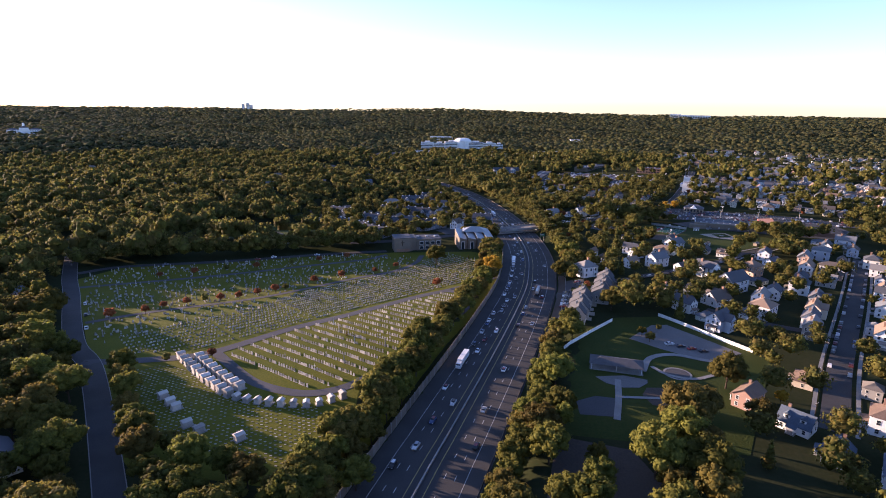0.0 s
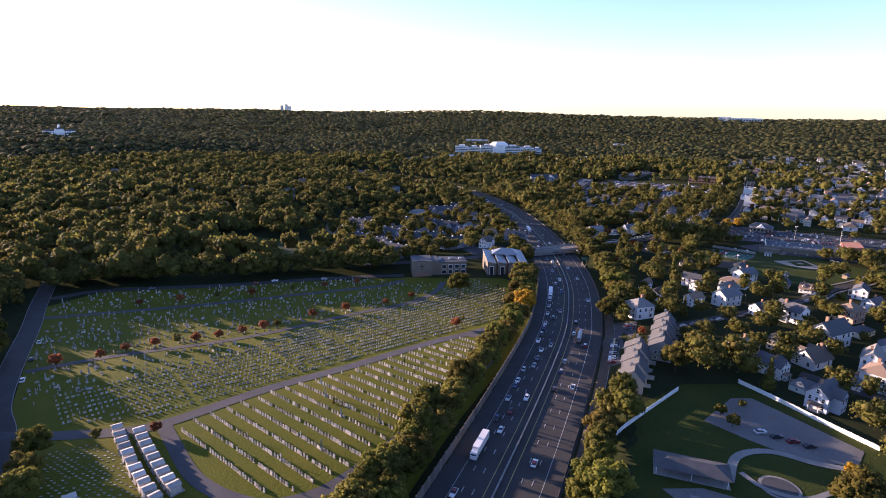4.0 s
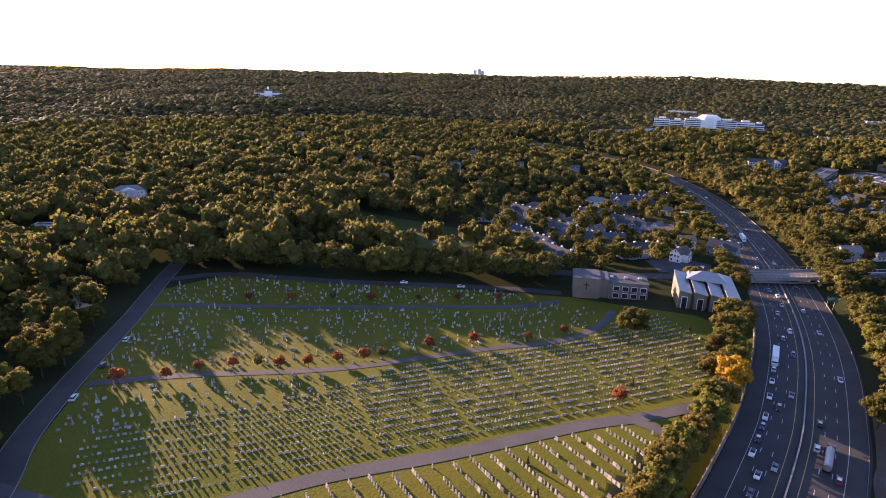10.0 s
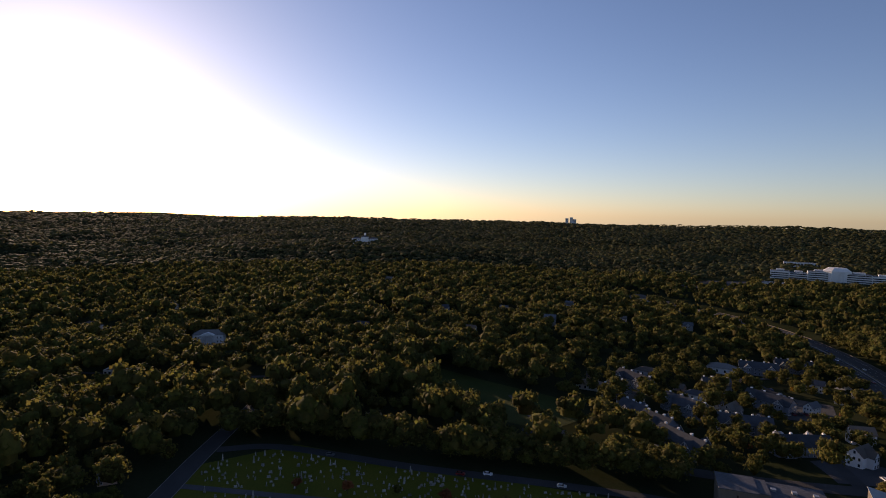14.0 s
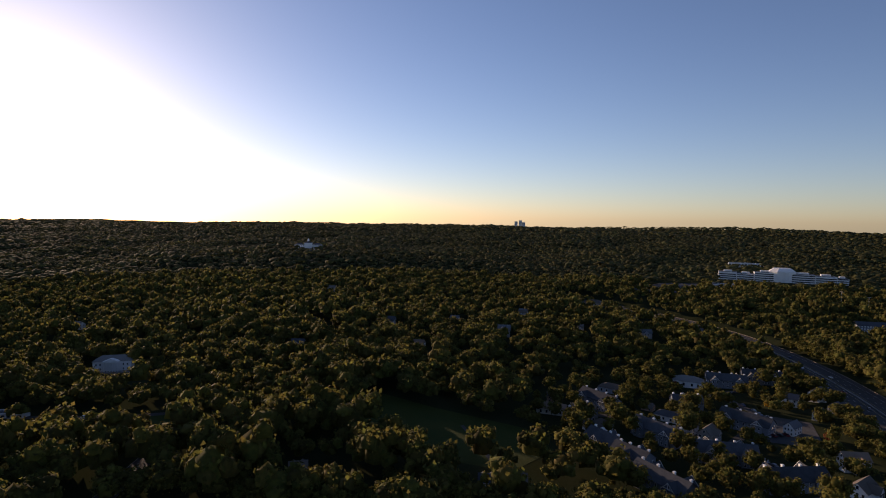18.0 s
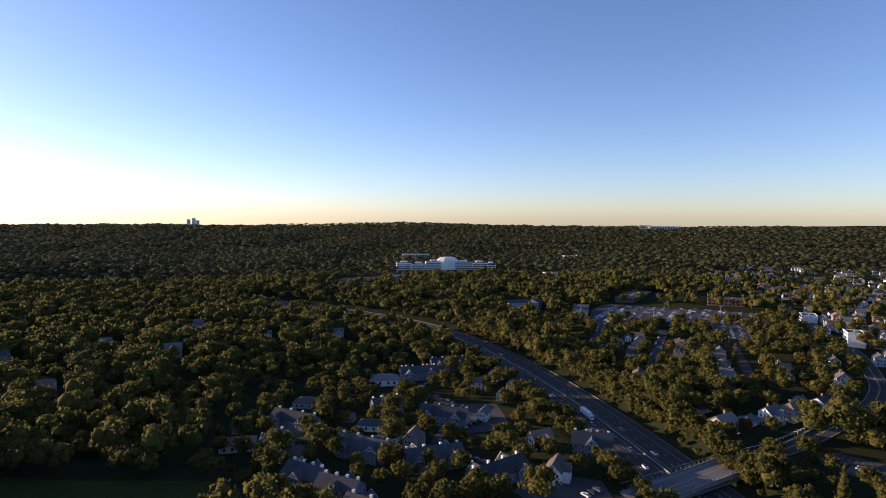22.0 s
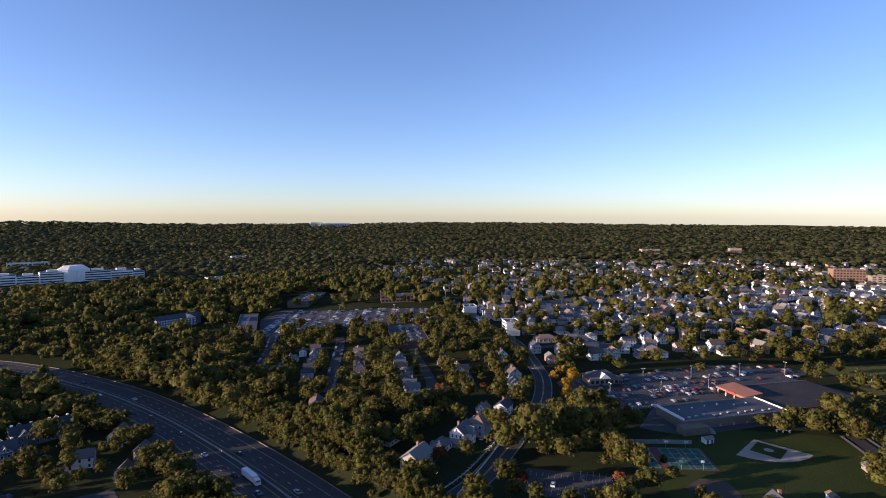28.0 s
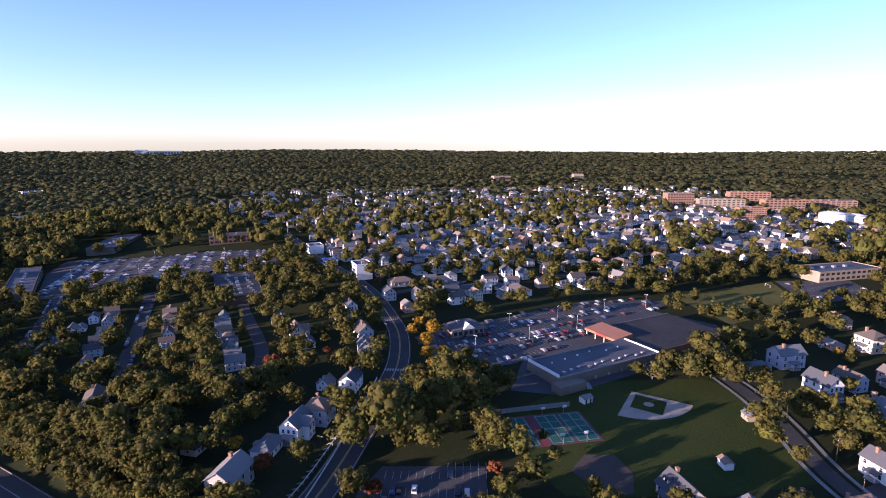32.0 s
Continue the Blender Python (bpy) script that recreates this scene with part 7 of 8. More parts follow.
STREET_EDGE = np.array([(-80, 100), (-112, 165), (-165, 245), (-215, 320)], float)
x, y, rng = jittered(0, 420, 11.5, 22, (-90, 110))
wild = ~inside(x, y, TOWN) & ~inside(x, y, VALLEY) & ~inside(x, y, CEMETERY)
ok = wild & open_ground(x, y, 1.0) & (nearby(x, y) < 120) & (y > 60)
x, y = x[ok], y[ok]
for tx, ty in zip(x, y):
    if ((BELT - (tx, ty)) ** 2).sum(1).min() > 40:
        roll = rng.random()
        tree(tx, ty, "tall" if roll < 0.2 else "wide" if roll < 0.3 else "round", rng.uniform(0.8, 1.25), "green", "nearest woodland trees")
place = np.array([(w[0], w[1]) for w in WANTED])
near = nearby(place[:, 0], place[:, 1]) - np.array([120.0 if w[4] != "green" else 60.0 if not w[5] else 0.0 for w in WANTED])
order = np.argsort(near)
for i in order[:300]:
    plant(*WANTED[i])
rest = [WANTED[i] for i in order[300:]]
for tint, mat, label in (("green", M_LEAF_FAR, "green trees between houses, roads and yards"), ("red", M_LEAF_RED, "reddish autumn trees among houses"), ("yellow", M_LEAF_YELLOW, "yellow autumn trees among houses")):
    rows = [r for r in rest if r[4] == tint]
    if rows:
        plant_joined(rows, mat, label)


# joined woodland beyond them
def waves(x, y):
    """Slow drift from grove to grove, -1 to 1."""
    return (np.sin(x / 47 + 1.3 * np.sin(y / 83)) + np.sin(y / 61 + 1.7 * np.sin(x / 109)) + np.sin((x + 0.6 * y) / 170 + 2)) / 3


def dome(lobes, level, low=-0.3):
    """Lobes without the faces that look down."""
    v, t = core(lobes, 1.0, level)
    u, f = ico(level)
    keep = np.tile(u[f].mean(1)[:, 2] > low, len(lobes))
    return v, t[keep]


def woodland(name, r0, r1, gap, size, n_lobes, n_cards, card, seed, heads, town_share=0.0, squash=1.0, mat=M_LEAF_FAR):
    x, y, rng = jittered(r0, r1, gap, seed, heads)
    town = inside(x, y, TOWN) | inside(x, y, VALLEY)
    ok = ~inside(x, y, CEMETERY) & open_ground(x, y, 1.5)
    ok &= ~town | ((rng.random(len(x)) < town_share) & (np.hypot(x, y - 300) > 700))
    ok &= y > -40
    ok &= (nearby(x, y) >= 120) | (y <= 60) | (np.hypot(x, y - 300) > 420)
    wave = waves(x * 0.6 + 40, y * 0.6)
    ok &= rng.random(len(x)) < (0.93 + 0.3 * wave if r0 < 1150 else 0.84 + 0.42 * wave)
    x, y = x[ok], y[ok]
    n = len(x)
    verts, tris, base = [], [], 0
    kinds = rng.integers(0, 6, n)
    for k in range(6):
        own = np.random.default_rng(seed * 10 + k)
        lobes = [((0, 0, 1.0), (0.74, 0.74, 0.66))]
        for i in range(n_lobes - 1):
            a, q = i * 2.4 + k, own.uniform(0.4, 0.62)
            r = own.uniform(0.34, 0.5)
            lobes.append(((q * math.cos(a), q * math.sin(a), own.uniform(0.75, 1.5)), (r, r, r * own.uniform(0.75, 0.95))))
        v, t = dome([(c, tuple(q * 0.82 for q in r)) for c, r in lobes] if n_cards else lobes, 0, -0.3 if n_cards else 0.0)
        v = v + own.normal(0, 0.06 if n_lobes > 1 else 0.11, v.shape)
        if n_cards:
            cv, ct = cards(own, lobes, n_cards, card, -0.1)
            v, t = np.concatenate([v, cv]), np.concatenate([t, ct + len(v)])
        sel = kinds == k
        m = int(sel.sum())
        s = size * (0.66 + 0.75 * rng.random(m) ** 1.6) * (1 + 0.22 * waves(x[sel], y[sel]))
        # broader and taller crowns here, for the shade on the cemetery
        edge = from_line(x[sel], y[sel], SHADE_EDGE) < 75
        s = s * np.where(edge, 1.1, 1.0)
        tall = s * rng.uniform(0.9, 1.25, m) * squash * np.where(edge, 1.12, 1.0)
        a = rng.uniform(0, 6.28, m)
        px = (v[None, :, 0] * np.cos(a)[:, None] - v[None, :, 1] * np.sin(a)[:, None]) * s[:, None] + x[sel][:, None]
        py = (v[None, :, 0] * np.sin(a)[:, None] + v[None, :, 1] * np.cos(a)[:, None]) * s[:, None] + y[sel][:, None]
        pz = v[None, :, 2] * tall[:, None] + ground_z(x[sel], y[sel])[:, None]
        verts.append(np.stack([px, py, pz], -1).reshape(-1, 3))
        tris.append((t[None] + (np.arange(m) * len(v))[:, None, None]).reshape(-1, 3) + base)
        base += m * len(v)
    ob = new(name, fast_mesh(name, np.concatenate(verts), np.concatenate(tris), mat, True))
    return tagged(ob, "dense green early autumn woodland canopy", "woodland", kind="stuff")


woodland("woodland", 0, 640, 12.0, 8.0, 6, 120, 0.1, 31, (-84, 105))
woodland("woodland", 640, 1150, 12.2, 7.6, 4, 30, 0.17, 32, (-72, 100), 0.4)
# the outer rings carry the haze in their leaf colour
woodland("far_woodland", 1150, 2200, 15.0, 9.8, 1, 0, 0.5, 33, (-70, 98), 0.5, 0.6, M_LEAF_HAZE)
woodland("far_woodland", 2200, 3300, 21.0, 13.5, 1, 0, 0.3, 34, (-70, 98), 0.6, 0.46, M_LEAF_HAZE)
woodland("far_woodland", 3300, 4750, 33.0, 20.0, 1, 0, 0.3, 35, (-70, 98), 0.6, 0.36, M_LEAF_HAZE)


# ---- vehicles ----
M_CAR = choice("car_paint", [(0.75, 0.75, 0.75), (0.7, 0.7, 0.72), (0.03, 0.03, 0.035), (0.3, 0.31, 0.33), (0.1, 0.11, 0.13), (0.2, 0.02, 0.02), (0.04, 0.07, 0.16), (0.5, 0.5, 0.5), (0.02, 0.02, 0.02)], 0.3)
M_TYRE = material("tyre_rubber", (0.02, 0.02, 0.02), 0.9, (0.03, 0.03, 0.03), 2.0, 9.0, 0.1)
M_TRAILER = material("white_trailer_skin", (0.75, 0.75, 0.75), 0.5, (0.6, 0.6, 0.6), 0.4, 3.0, 0.0)


def profile(out, half, shape=None, taper=0.0):
    s = shape or Shape()
    n = len(out)
    s.add([(x, -half + taper * (z > 1), z) for x, z in out] + [(x, half - taper * (z > 1), z) for x, z in out], [tuple(range(n)), tuple(range(2 * n - 1, n - 1, -1))] + [(i + n, (i + 1) % n + n, (i + 1) % n, i) for i in range(n)])
    return s




def wheel(root, x, y, r=0.33):
    s = Shape()
    a = np.linspace(0, 2 * math.pi, 10, endpoint=False)
    s.add([(r * math.cos(t), -0.11, r * math.sin(t)) for t in a] + [(r * math.cos(t), 0.11, r * math.sin(t)) for t in a], [tuple(range(10)), tuple(range(19, 9, -1))] + [(i + 10, (i + 1) % 10 + 10, (i + 1) % 10, i) for i in range(10)])
    ob = part("wheel", s, M_TYRE, root)
    ob.location = (x, y, r)


def car_kit(tall):
    root = thing("car", "parked or passing saloon car" if not tall else "passing sport utility car", "car")
    h = 0.25 if tall else 0.0
    part("body", profile([(-2.25, 0.32), (2.25, 0.32), (2.28, 0.75), (1.3, 0.95 + h), (-1.95, 0.98 + h), (-2.28, 0.85)], 0.9), M_CAR, root)
    part("cabin", profile([(0.95, 0.93 + h), (0.35, 1.42 + h), (-1.35 - h, 1.44 + h), (-1.95, 0.96 + h)], 0.78, None, 0.12), M_GLASS, root, "dark glass cabin")
    part("roof", Shape().box(-1.3 - h, -0.6, 1.43 + h, 0.3, 0.6, 1.48 + h), M_CAR, root)
    for x in (-1.4, 1.4):
        for y in (-0.8, 0.8):
            wheel(root, x, y)
    for y in (-0.6, 0.6):
        part("headlight", Shape().box(2.2, y - 0.2, 0.6, 2.3, y + 0.2, 0.78), M_TRIM, root)
    return root


def truck_kit(tanker):
    root = thing("lorry", "articulated lorry with a long tank trailer" if tanker else "articulated lorry with a white box trailer", "lorry")
    part("cab", profile([(4.6, 0.6), (7.3, 0.6), (7.3, 1.6), (6.9, 3.0), (4.6, 3.3)], 1.2), M_TRAILER if not tanker else M_CAR, root)
    part("windscreen", Shape().box(6.9, -1.0, 1.9, 7.15, 1.0, 2.7), M_GLASS, root)
    if tanker:
        s = Shape()
        a = np.linspace(0, 2 * math.pi, 12, endpoint=False)
        s.add([(-8, 1.25 * math.cos(t), 2.3 + 1.2 * math.sin(t)) for t in a] + [(4.2, 1.25 * math.cos(t), 2.3 + 1.2 * math.sin(t)) for t in a], [tuple(range(12)), tuple(range(23, 11, -1))] + [(i + 12, (i + 1) % 12 + 12, (i + 1) % 12, i) for i in range(12)])
        part("tank", s, M_METAL, root, "dull metal tank")
    else:
        part("trailer", Shape().box(-8, -1.27, 1.1, 4.3, 1.27, 4.0), M_TRAILER, root)
    part("chassis", Shape().box(-8, -0.9, 0.7, 6.5, 0.9, 1.1), M_TYRE, root)
    for x in (-7, -5.8, 3.4, 6.2):
        for y in (-1.05, 1.05):
            wheel(root, x, y, 0.5)
    return root


def far_car_kit():
    root = thing("car", "parked car on asphalt", "car")
    body = profile([(-2.25, 0.32), (2.25, 0.32), (2.28, 0.75), (1.3, 0.95), (-1.95, 0.98), (-2.28, 0.85)], 0.9)
    body.box(-1.3, -0.6, 1.43, 0.3, 0.6, 1.48).box(-1.7, -0.85, 0, -1.1, 0.85, 0.4).box(1.1, -0.85, 0, 1.7, 0.85, 0.4)
    part("body", body, M_CAR, root)
    part("cabin", profile([(0.95, 0.93), (0.35, 1.42), (-1.35, 1.44), (-1.95, 0.96)], 0.78, None, 0.12), M_GLASS, root, "dark glass cabin")
    return root


CARS = {"far": far_car_kit(), "car": car_kit(False), "suv": car_kit(True), "box": truck_kit(False), "tank": truck_kit(True)}
car_rng = np.random.default_rng(9)


def vehicle(x, y, z, a, kind=None, label="", group=""):
    kind = kind or ("suv" if car_rng.random() < 0.4 else "car")
    m = Matrix.Translation((x, y, z)) @ Matrix.Rotation(a, 4, "Z")
    if ("car", kind) in used:
        ob = copy_thing(CARS[kind], m)
    else:
        ob = CARS[kind]
        ob.matrix_basis = m
        used.add(("car", kind))
    tagged(ob, label, "", group)


def on_highway(spots, kind=None):
    for x, y in spots:
        d = np.hypot(HW[:, 0] - x, HW[:, 1] - y)
        i = int(np.clip(d.argmin(), 1, len(HW) - 2))
        t = HW[i + 1] - HW[i - 1]
        t = t / np.linalg.norm(t)
        off = (x - HW[i][0]) * t[1] - (y - HW[i][1]) * t[0]
        lanes = np.array([-12.2, -8.5, -4.9, 4.9, 8.5, 12.2])
        o = lanes[np.abs(lanes - off).argmin()]
        q = HW[i] + t * ((np.array([x, y]) - HW[i]) @ t) + np.array([t[1], -t[0]]) * o
        a = math.atan2(t[1], t[0]) + (math.pi if o < 0 else 0)
        vehicle(q[0], q[1], float(highway_z(q[1])) + 0.02, a, kind, "", "traffic on the motorway")


on_highway([(32, 287), (39, 288), (36, 299), (42, 315), (50, 328), (46, 320), (53, 338), (57, 345), (52, 350), (59, 368), (56, 359), (61, 375), (65, 384), (62, 392), (67, 405), (72, 396), (79, 436), (79, 454), (83, 465), (69, 416)])
on_highway([(60, 314), (54, 296), (62, 299), (71, 362), (78, 345), (79, 378), (93, 418), (25, 271), (31, 277), (12, 211), (2, 198), (28, 262), (39, 303), (37, 242), (63, 325), (20, 180), (-12, 170), (8, 225), (-2, 180), (26, 205), (95, 500), (80, 490), (84, 505), (96, 470)])
on_highway([(86, 620), (85, 600), (81, 578), (50, 859), (66, 783), (24, 912), (95, 594), (60, 830), (72, 740), (88, 690), (92, 630), (40, 900), (82, 530), (86, 520), (98, 545), (76, 665), (79, 640), (74, 700), (58, 800), (10, 935)])
on_highway([(71, 427), (85, 655), (16, 250)], "box")
on_highway([(75, 356)], "tank")


def parked(origin, along_dir, count, gap, turn, share=1.0, group="parked cars"):
    d = np.array(along_dir, float)
    d /= np.linalg.norm(d)
    for i in range(count):
        if car_rng.random() > share:
            continue
        x, y = np.array(origin) + d * gap * i
        vehicle(x, y, gz(x, y) + 0.2, math.atan2(d[1], d[0]) + radians(turn), "far", "parked car on asphalt", group)


parked((85, 322), (10, 31), 11, 2.9, 90, 0.95, "cars parked by the townhouses")
parked((104, 362), (10, 31), 3, 3.0, 60)
parked((123, 257), (20, -12), 5, 5.2, 40, 0.6)
for k in range(5):
    parked((292 + k * 7.5, 630 - k * 13.5), (149, -85), 16, 3.0 if k % 2 else 4.2, 90, 0.34, "cars in the shop car park")
parked((168, 560), (20, -28), 6, 5, 90, 0.5)
parked((-178, 280), (-30, 50), 3, 26, 0, 1.0, "cars on the western street")
parked((2, 650), (14, 8), 5, 4.0, 90, 0.8)
parked((36, 545), (14, 8), 4, 4.0, 90, 0.9)
for x, y in ((-391, 466), (-378, 474), (-369, 479)):
    vehicle(x, y, gz(x, y) + 0.25, 0.5, "far", "pale car on the meadow road", "cars by the meadow")
for d, side in ((60, 1.6), (128, 1.6), (141, -1.6), (176, 1.6)):
    x, y, a = along(CURVES["upper_street"], d)
    vehicle(x + side * math.sin(a), y - side * math.cos(a), gz(x, y) + 0.25, a, "far", "pale car on the upper street", "cars on the upper street")


# ---- street furniture ----
def pole(name, label, cat, x, y, h, arm=0.0, head=None, group=""):
    root = thing(name, label, cat, group, Matrix.Translation((x, y, gz(x, y))) @ Matrix.Rotation(car_rng.uniform(0, 6.28), 4, "Z"))
    part("pole", Shape().tube(0, 0, -0.5, h, 0.14, 0.09, 8), M_METAL if head else M_BARK, root)
    if head:
        part("arm", Shape().box(-arm, -0.06, h - 0.15, arm, 0.06, h), M_METAL, root)
        for s in (-1, 1):
            part("lamp_head", Shape().box(s * arm - 0.35, -0.22, h - 0.28, s * arm + 0.35, 0.22, h - 0.05), M_TRIM, root)
    else:
        part("crossarm", Shape().box(-1.2, -0.07, h - 0.9, 1.2, 0.07, h - 0.72), M_BARK, root)
        for x0 in (-1.0, -0.4, 0.4, 1.0):
            part("insulator", Shape().tube(x0, 0, h - 0.72, h - 0.5, 0.06, 0.05, 6), M_TRIM, root)


for x, y in ((300, 622), (330, 605), (362, 588), (395, 570), (285, 600), (318, 585), (350, 570), (425, 552), (240, 1000), (280, 960), (320, 1010), (360, 950)):
    pole("car_park_lamp", "tall grey double-headed car park lamp", "lamp", x, y, 9.5, 0.9, True, "car park lamps")
for x, y in ((149, 1280), (174, 1238), (201, 1243), (228, 1195), (253, 1253)):
    pole("floodlight", "tall sports floodlight mast above trees", "floodlight", x, y, 27, 2.0, True, "sports floodlights")
line = CURVES["main_street"]
for i in range(0, len(line) - 1, 10):
    d = line[i + 1] - line[i]
    d /= np.linalg.norm(d)
    pole("utility_pole", "wooden utility pole with a crossarm", "utility pole", line[i][0] - d[1] * 7.6, line[i][1] + d[0] * 7.6, 10.5, group="utility poles")
for name, off in (("east_street", 6.6), ("park_street", 6.4), ("side_street", 5.2)):
    line = CURVES[name]
    for i in range(0, len(line) - 1, 9):
        d = line[i + 1] - line[i]
        d /= np.linalg.norm(d)
        pole("utility_pole", "wooden utility pole with a crossarm", "utility pole", line[i][0] - d[1] * off, line[i][1] + d[0] * off, 10, group="utility poles")


def fence(pts, height, label, mat=M_TRIM, gap=2.4):
    line = smooth_line(pts, gap) if len(pts) > 2 else np.array([np.array(pts[0]) + (np.array(pts[1]) - np.array(pts[0])) * t for t in np.linspace(0, 1, max(2, int(math.dist(*pts) / gap)))])
    root = thing("fence", label, "fence")
    for a, b in zip(line[:-1], line[1:]):
        za, zb = gz(*a), gz(*b)
        n = np.array([-(b - a)[1], (b - a)[0]])
        n = n / np.linalg.norm(n) * 0.05
        part("board_panel", Shape().add([(*(a - n), za), (*(b - n), zb), (*(b + n), zb), (*(a + n), za), (*(a - n), za + height), (*(b - n), zb + height), (*(b + n), zb + height), (*(a + n), za + height)],
                                        [(0, 3, 2, 1), (4, 5, 6, 7), (0, 1, 5, 4), (1, 2, 6, 5), (2, 3, 7, 6), (3, 0, 4, 7)]), mat, root)
        part("post", Shape().box(a[0] - 0.08, a[1] - 0.08, za - 0.3, a[0] + 0.08, a[1] + 0.08, za + height + 0.15), mat, root)


fence([(66, 250), (80, 264), (104, 288)], 1.9, "white board fence along the townhouses")
fence([(134, 298), (142, 284), (151, 267), (161, 249)], 1.9, "white board fence between park and gardens")
fence([(137, 572), (160, 583), (205, 606), (228, 619)], 1.0, "white timber street railing with outriggers", M_TRIM, 3.0)
fence([(232, 557), (258, 534)], 2.2, "wire and post court fence", M_METAL, 3.0)


def pavilion(x, y, turn, w, d):
    root = thing("park_pavilion", "long open park pavilion under a brown-grey shingled roof", "pavilion", "", Matrix.Translation((x, y, gz(x, y) + 0.15)) @ Matrix.Rotation(radians(turn), 4, "Z"))
    part("roof", Shape().hip(-w / 2, -d / 2, w / 2, d / 2, 3.0, 1.9, 0.8), M_TOWNROOF, root)
    for a in (-1, 1):
        for b in (-1, 0, 1):
            part("post", Shape().box(b * (w / 2 - 0.3) - 0.12, a * (d / 2 - 0.2) - 0.12, -0.4, b * (w / 2 - 0.3) + 0.12, a * (d / 2 - 0.2) + 0.12, 3.05), M_TRIM, root)
    part("slab", Shape().box(-w / 2 - 0.5, -d / 2 - 0.5, -0.6, w / 2 + 0.5, d / 2 + 0.5, 0.05), M_CONCRETE, root)


pavilion(87, 230.5, -17.6, 22, 8.5)
for x, y, a, name, label in ((266, 530, -25, "field_hut", "small white field hut with dark doors"), (291, 470, 40, "dugout", "low pale brick dugout"), (248, 471, 40, "garden_shed", "small shed with a green roof")):
    root = thing(name, label, "shed", "", Matrix.Translation((x, y, gz(x, y) + 0.05)) @ Matrix.Rotation(radians(a), 4, "Z"))
    part("wall", Shape().box(-2.4, -1.7, -0.5, 2.4, 1.7, 2.5), M_TRIM if name != "dugout" else M_TAN, root)
    part("roof", Shape().gable(-2.4, -1.7, 2.4, 1.7, 2.5, 0.9, 0.35, 0.12), M_ROOF, root)
    for dx in (-1.2, 1.2):
        part("door", Shape().box(dx - 0.45, -1.76, 0, dx + 0.45, -1.68, 2.0), M_BARK, root)


def hoop(x, y, a):
    root = thing("basketball_hoop", "basketball hoop on a curved pole", "hoop", "basketball hoops", Matrix.Translation((x, y, gz(x, y) + 0.2)) @ Matrix.Rotation(a, 4, "Z"))
    part("pole", Shape().tube(0, 0, -0.3, 3.2, 0.09, 0.07, 8), M_METAL, root)
    part("backboard", Shape().box(0.9, -0.9, 2.8, 0.98, 0.9, 3.9), M_TRIM, root)
    part("arm", Shape().box(0, -0.04, 3.0, 0.95, 0.04, 3.12), M_METAL, root)
    part("rim", Shape().tube(1.25, 0, 3.0, 3.05, 0.24, 0.24, 12), M_ORANGE, root)


ang = math.atan2(court_v.y, court_v.x)
for u in (17.5, 27):
    for v, t in ((0.4, 0.0), (23.6, math.pi)):
        p = c0 + court_u * u + court_v * v
        hoop(p.x, p.y, ang + t)


def goal(x, y, a):
    root = thing("goal", "white football goal frame", "goal", "football goals", Matrix.Translation((x, y, gz(x, y) + 0.1)) @ Matrix.Rotation(a, 4, "Z"))
    for s in (-1, 1):
        part("post", Shape().box(s * 3.6 - 0.06, -0.06, -0.2, s * 3.6 + 0.06, 0.06, 2.44), M_TRIM, root)
    part("crossbar", Shape().box(-3.66, -0.06, 2.38, 3.66, 0.06, 2.5), M_TRIM, root)


goal(470, 532, 0.6)
goal(540, 492, 0.6)
goal(448, 506, 0.6)
for x, y, a, w, h, z, label, mat, name in ((110, 511, 0.15, 5.0, 2.6, 5.2, "green motorway sign on steel posts", material("green_sign_face", (0.01, 0.16, 0.09), 0.5, (0.01, 0.12, 0.07), 0.3, 2.0, 0.0), "motorway_sign"),
                                          (112, 775, -0.4, 3.2, 3.0, 3.0, "blue service sign on steel posts", material("blue_sign_face", (0.02, 0.12, 0.42), 0.5, (0.02, 0.09, 0.32), 0.3, 2.0, 0.0), "service_sign")):
    zz = gz(x, y)
    root = thing(name, label, "road sign", "", Matrix.Translation((x, y, zz)) @ Matrix.Rotation(a, 4, "Z"))
    part("face", Shape().box(-w / 2, -0.06, z, w / 2, 0.0, z + h), mat, root)
    part("lettering", Shape().box(-w * 0.4, -0.08, z + h * 0.6, w * 0.3, -0.06, z + h * 0.75).box(-w * 0.4, -0.08, z + h * 0.3, w * 0.1, -0.06, z + h * 0.45), M_LINE, root, "plain white bars of lettering")
    for s in (-1, 1):
        part("post", Shape().box(s * w * 0.35 - 0.1, 0.0, -0.6, s * w * 0.35 + 0.1, 0.16, z + h), M_METAL, root)


# ---- parked cars too many to stand singly ----
CAR = [(-2.2, 0.35), (-2.2, 0.85), (-1.5, 0.95), (-1.0, 1.42), (0.7, 1.45), (1.25, 1.0), (2.15, 0.8), (2.2, 0.35)]
car_v, car_f = [], []
rng = np.random.default_rng(61)


def far_car(x, y, a):
    n = len(car_v)
    c, s, z = math.cos(a), math.sin(a), gz(x, y) + 0.2
    size = rng.uniform(0.95, 1.1)
    for side in (-0.88, 0.88):
        for p, h in CAR:
            w = side * (0.82 if h > 1.2 else 1.0)
            car_v.append((x + (p * c - w * s) * size, y + (p * s + w * c) * size, z + h * size - 0.15))
    k = len(CAR)
    car_f.extend([tuple(n + i for i in range(k)), tuple(n + k + i for i in range(k - 1, -1, -1))] + [(n + i, n + k + i, n + k + (i + 1) % k, n + (i + 1) % k) for i in range(k)])


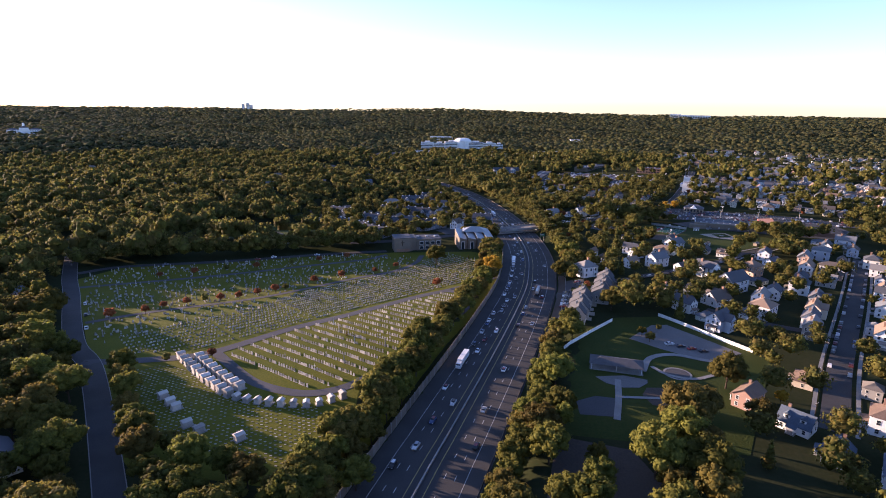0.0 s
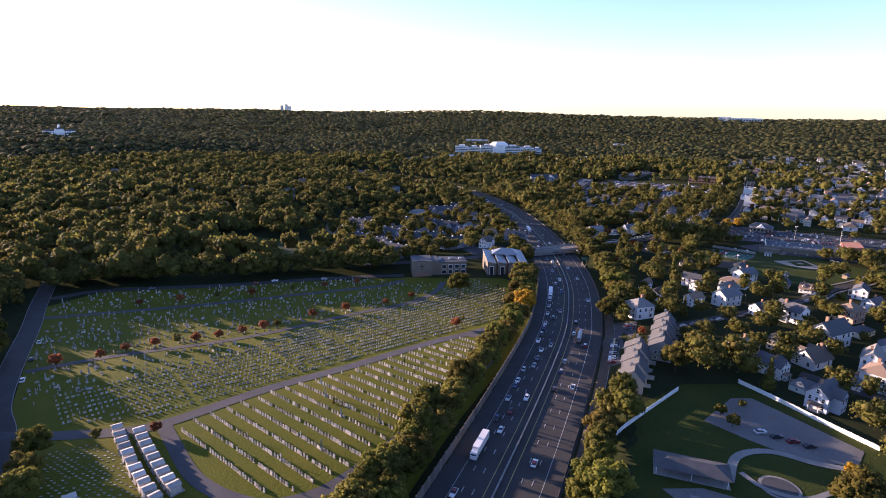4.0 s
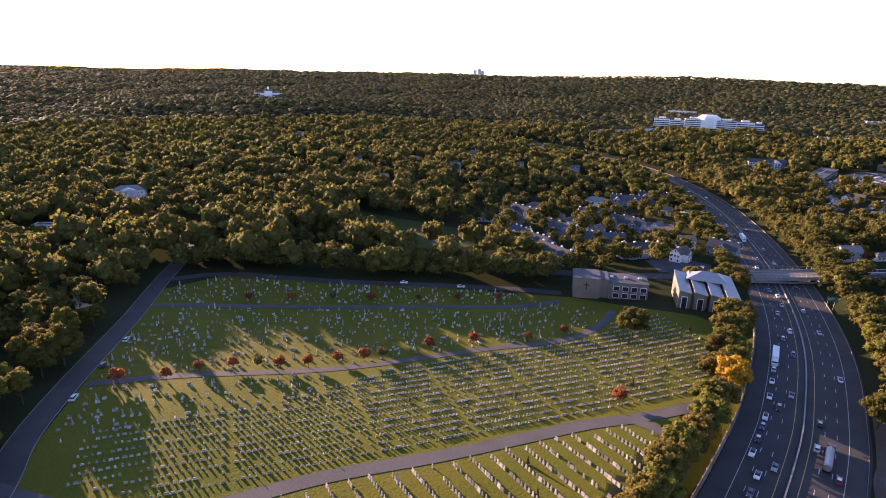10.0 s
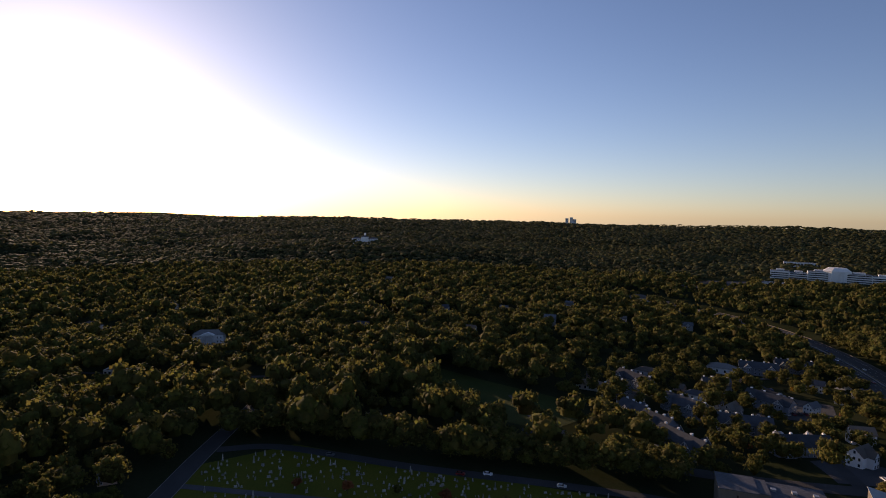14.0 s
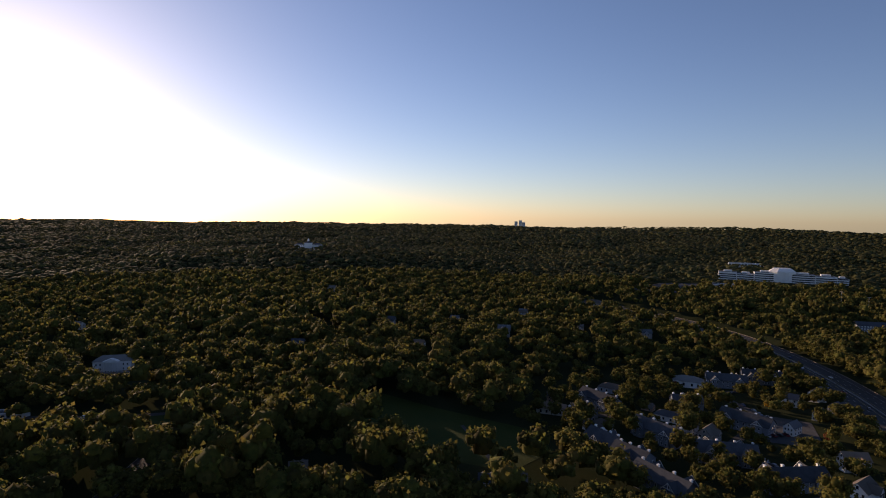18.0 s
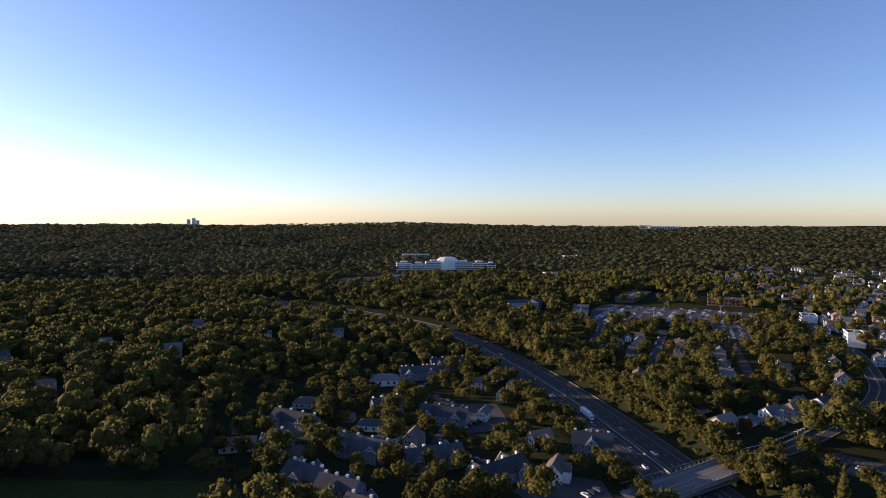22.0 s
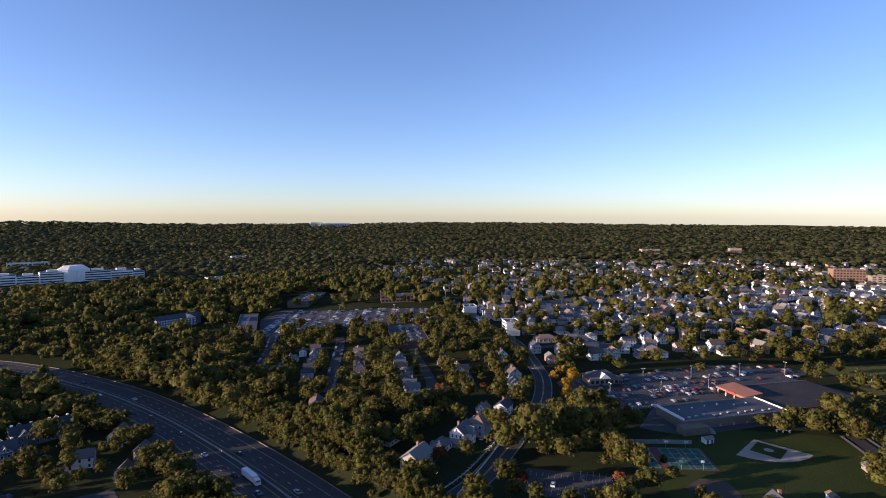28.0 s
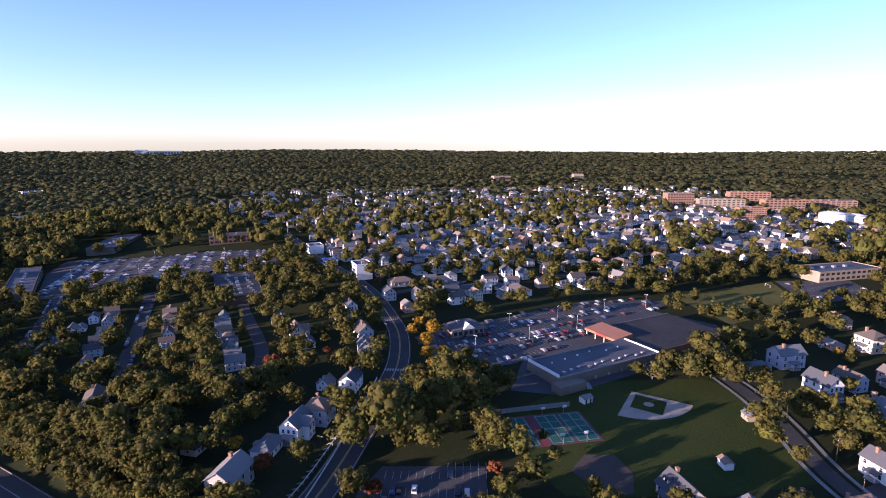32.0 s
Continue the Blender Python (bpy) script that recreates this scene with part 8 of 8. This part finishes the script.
def car_rows(poly, x, y, heading, rows, row_gap, count, gap, share, lines=True):
    """Double rows of bays inside a car park."""
    d = np.array([math.cos(heading), math.sin(heading)])
    q = np.array([-d[1], d[0]])
    bays = Shape()
    for r in range(rows):
        for j in range(count):
            for side in (-1, 1):
                p = np.array([x, y]) + q * (r * row_gap + side * 2.6) + d * (j * gap)
                if not inside(*p, poly) or not spots_free(p[0], p[1], -1):
                    continue
                if rng.random() < share:
                    far_car(p[0] + rng.normal(0, 0.15), p[1] + rng.normal(0, 0.15), heading + math.pi / 2 * side)
                e = p + d * gap / 2
                z = gz(*e) + 0.22
                bays.add([(*(e + q * 2.4 - d * 0.06), z), (*(e + q * 2.4 + d * 0.06), z), (*(e - q * 2.4 + d * 0.06), z), (*(e - q * 2.4 - d * 0.06), z)], [(3, 2, 1, 0)])
    if bays.f and lines:
        tagged(part("bay_lines", bays, M_LINE), "white painted lines of parking bays", "road marking", kind="stuff")


car_rows(AREAS["shopping_car_park"][0], 203, 962, 0.95, 15, -17.0, 80, 2.75, 0.5, False)
car_rows(AREAS["store_car_park"][0], 262, 592, -0.47, 5, 15.0, 66, 2.7, 0.24)
car_rows(AREAS["small_car_park"][0], 164, 560, -0.98, 3, 15.0, 16, 2.7, 0.15)
car_rows(AREAS["school_car_park"][0], 520, 465, -0.6, 3, 16.0, 30, 2.7, 0.1)
for name, off, s0, s1 in (("east_street", 4.0, 60, 370), ("east_street", -4.0, 60, 370), ("side_street", 2.6, 10, 150), ("row_street", 3.2, 10, 150), ("row_street", -3.2, 10, 150), ("row_street_west", 3.2, 5, 130), ("row_street_west", -3.2, 5, 130), ("town_street", 3.0, 30, 500), ("town_street_north", -3.0, 30, 500), ("condo_drive", 2.4, 60, 150), ("condo_drive_north", 2.2, 10, 150)):
    s = s0
    while s < s1:
        x, y, a = along(CURVES[name], s)
        if rng.random() < 0.6:
            far_car(x + off * math.sin(a), y - off * math.cos(a), a)
        s += rng.uniform(5.6, 8.0)
cars = Shape()
cars.v, cars.f = car_v, car_f
tagged(part("parked_cars", cars, M_CAR_FAR), "countless parked cars of many colours in streets and lots", "cars", kind="stuff")


# ---- railing along the main street, and its crossing ----
rail_line = CURVES["main_street"]
root = thing("street_railing", "white steel railing with slanting outriggers beside the street", "railing")
post = Shape().box(-0.06, -0.06, -0.3, 0.06, 0.06, 1.1).add([(-0.05, 0, 0.9), (0.05, 0, 0.9), (0.05, 2.2, 0.0), (-0.05, 2.2, 0.0), (-0.05, 0, 1.05), (0.05, 0, 1.05), (0.05, 2.35, 0.0), (-0.05, 2.35, 0.0)], [(0, 3, 2, 1), (4, 5, 6, 7), (0, 1, 5, 4), (1, 2, 6, 5), (2, 3, 7, 6), (3, 0, 4, 7)]).mesh("post", M_TRIM)
for i in range(21):
    x, y, a = along(rail_line, 4 + i * 3.6)
    x2, y2, a2 = along(rail_line, 4 + (i + 1) * 3.6)
    p, q = Vector((x - 7.6 * math.sin(a), y + 7.6 * math.cos(a))), Vector((x2 - 7.6 * math.sin(a2), y2 + 7.6 * math.cos(a2)))
    ob = part("post", post, None, root)
    ob.matrix_basis = Matrix.Translation((p.x, p.y, gz(p.x, p.y) + 0.1)) @ Matrix.Rotation(a, 4, "Z")
    zp, zq = gz(p.x, p.y) + 1.05, gz(q.x, q.y) + 1.05
    part("rail", Shape().add([(p.x, p.y, zp), (q.x, q.y, zq), (q.x, q.y, zq + 0.16), (p.x, p.y, zp + 0.16), (p.x - 0.1, p.y + 0.12, zp), (q.x - 0.1, q.y + 0.12, zq), (q.x - 0.1, q.y + 0.12, zq + 0.16), (p.x - 0.1, p.y + 0.12, zp + 0.16)], [(0, 1, 2, 3), (7, 6, 5, 4), (3, 2, 6, 7), (0, 4, 5, 1), (0, 3, 7, 4), (1, 5, 6, 2)]), M_TRIM, root)
for cx in (118, 196):
    x, y, a = along(rail_line, cx)
    bars = thing("zebra_crossing", "worn white bars of a pedestrian crossing on asphalt", "road marking", "crossings", Matrix.Translation((x, y, gz(x, y) + 0.27)) @ Matrix.Rotation(a, 4, "Z"))
    bar = Shape().box(-1.5, -0.3, -0.02, 1.5, 0.3, 0.02).mesh("bar", M_LINE)
    for k in range(9):
        part("bar", bar, None, bars).location = (0, -5.2 + k * 1.3, 0)
# bleachers by the ball field
for x, y, a in ((310, 512, 2.2), (282, 534, 0.6)):
    root = thing("bleacher", "small grey metal bleacher beside the ball field", "bleacher", "bleachers", Matrix.Translation((x, y, gz(x, y) + 0.1)) @ Matrix.Rotation(a, 4, "Z"))
    for k in range(4):
        part("bench", Shape().box(-3.5, k * 0.7, 0.4 + k * 0.38, 3.5, k * 0.7 + 0.35, 0.46 + k * 0.38), M_METAL, root)
    for b in (-3, 0, 3):
        part("frame", Shape().add([(b - 0.05, 0, -0.3), (b - 0.05, 2.5, -0.3), (b - 0.05, 2.5, 1.5), (b - 0.05, 0, 0.4), (b + 0.05, 0, -0.3), (b + 0.05, 2.5, -0.3), (b + 0.05, 2.5, 1.5), (b + 0.05, 0, 0.4)], [(0, 1, 2, 3), (7, 6, 5, 4), (0, 4, 5, 1), (1, 5, 6, 2), (2, 6, 7, 3), (3, 7, 4, 0)]), M_METAL, root)
# chain-link fence along the dry verge
root = thing("verge_fence", "dark chain-link fence along the dry verge", "fence")
for i in range(0, len(verge) - 1):
    d = (verge[i + 1] - verge[i]) / np.linalg.norm(verge[i + 1] - verge[i])
    p = verge[i] + np.array([d[1], -d[0]]) * 26.3
    q = verge[i + 1] + np.array([d[1], -d[0]]) * 26.3
    zp, zq = gz(*p), gz(*q)
    part("post", Shape().tube(p[0], p[1], zp - 0.4, zp + 2.1, 0.05, n=5), M_METAL, root)
    for h in (0.5, 1.2, 1.9):
        part("wire", Shape().add([(p[0], p[1], zp + h), (q[0], q[1], zq + h), (q[0], q[1], zq + h + 0.05), (p[0], p[1], zp + h + 0.05), (p[0] + 0.05, p[1], zp + h), (q[0] + 0.05, q[1], zq + h), (q[0] + 0.05, q[1], zq + h + 0.05), (p[0] + 0.05, p[1], zp + h + 0.05)], [(0, 1, 2, 3), (7, 6, 5, 4), (3, 2, 6, 7), (0, 4, 5, 1)]), M_METAL, root)
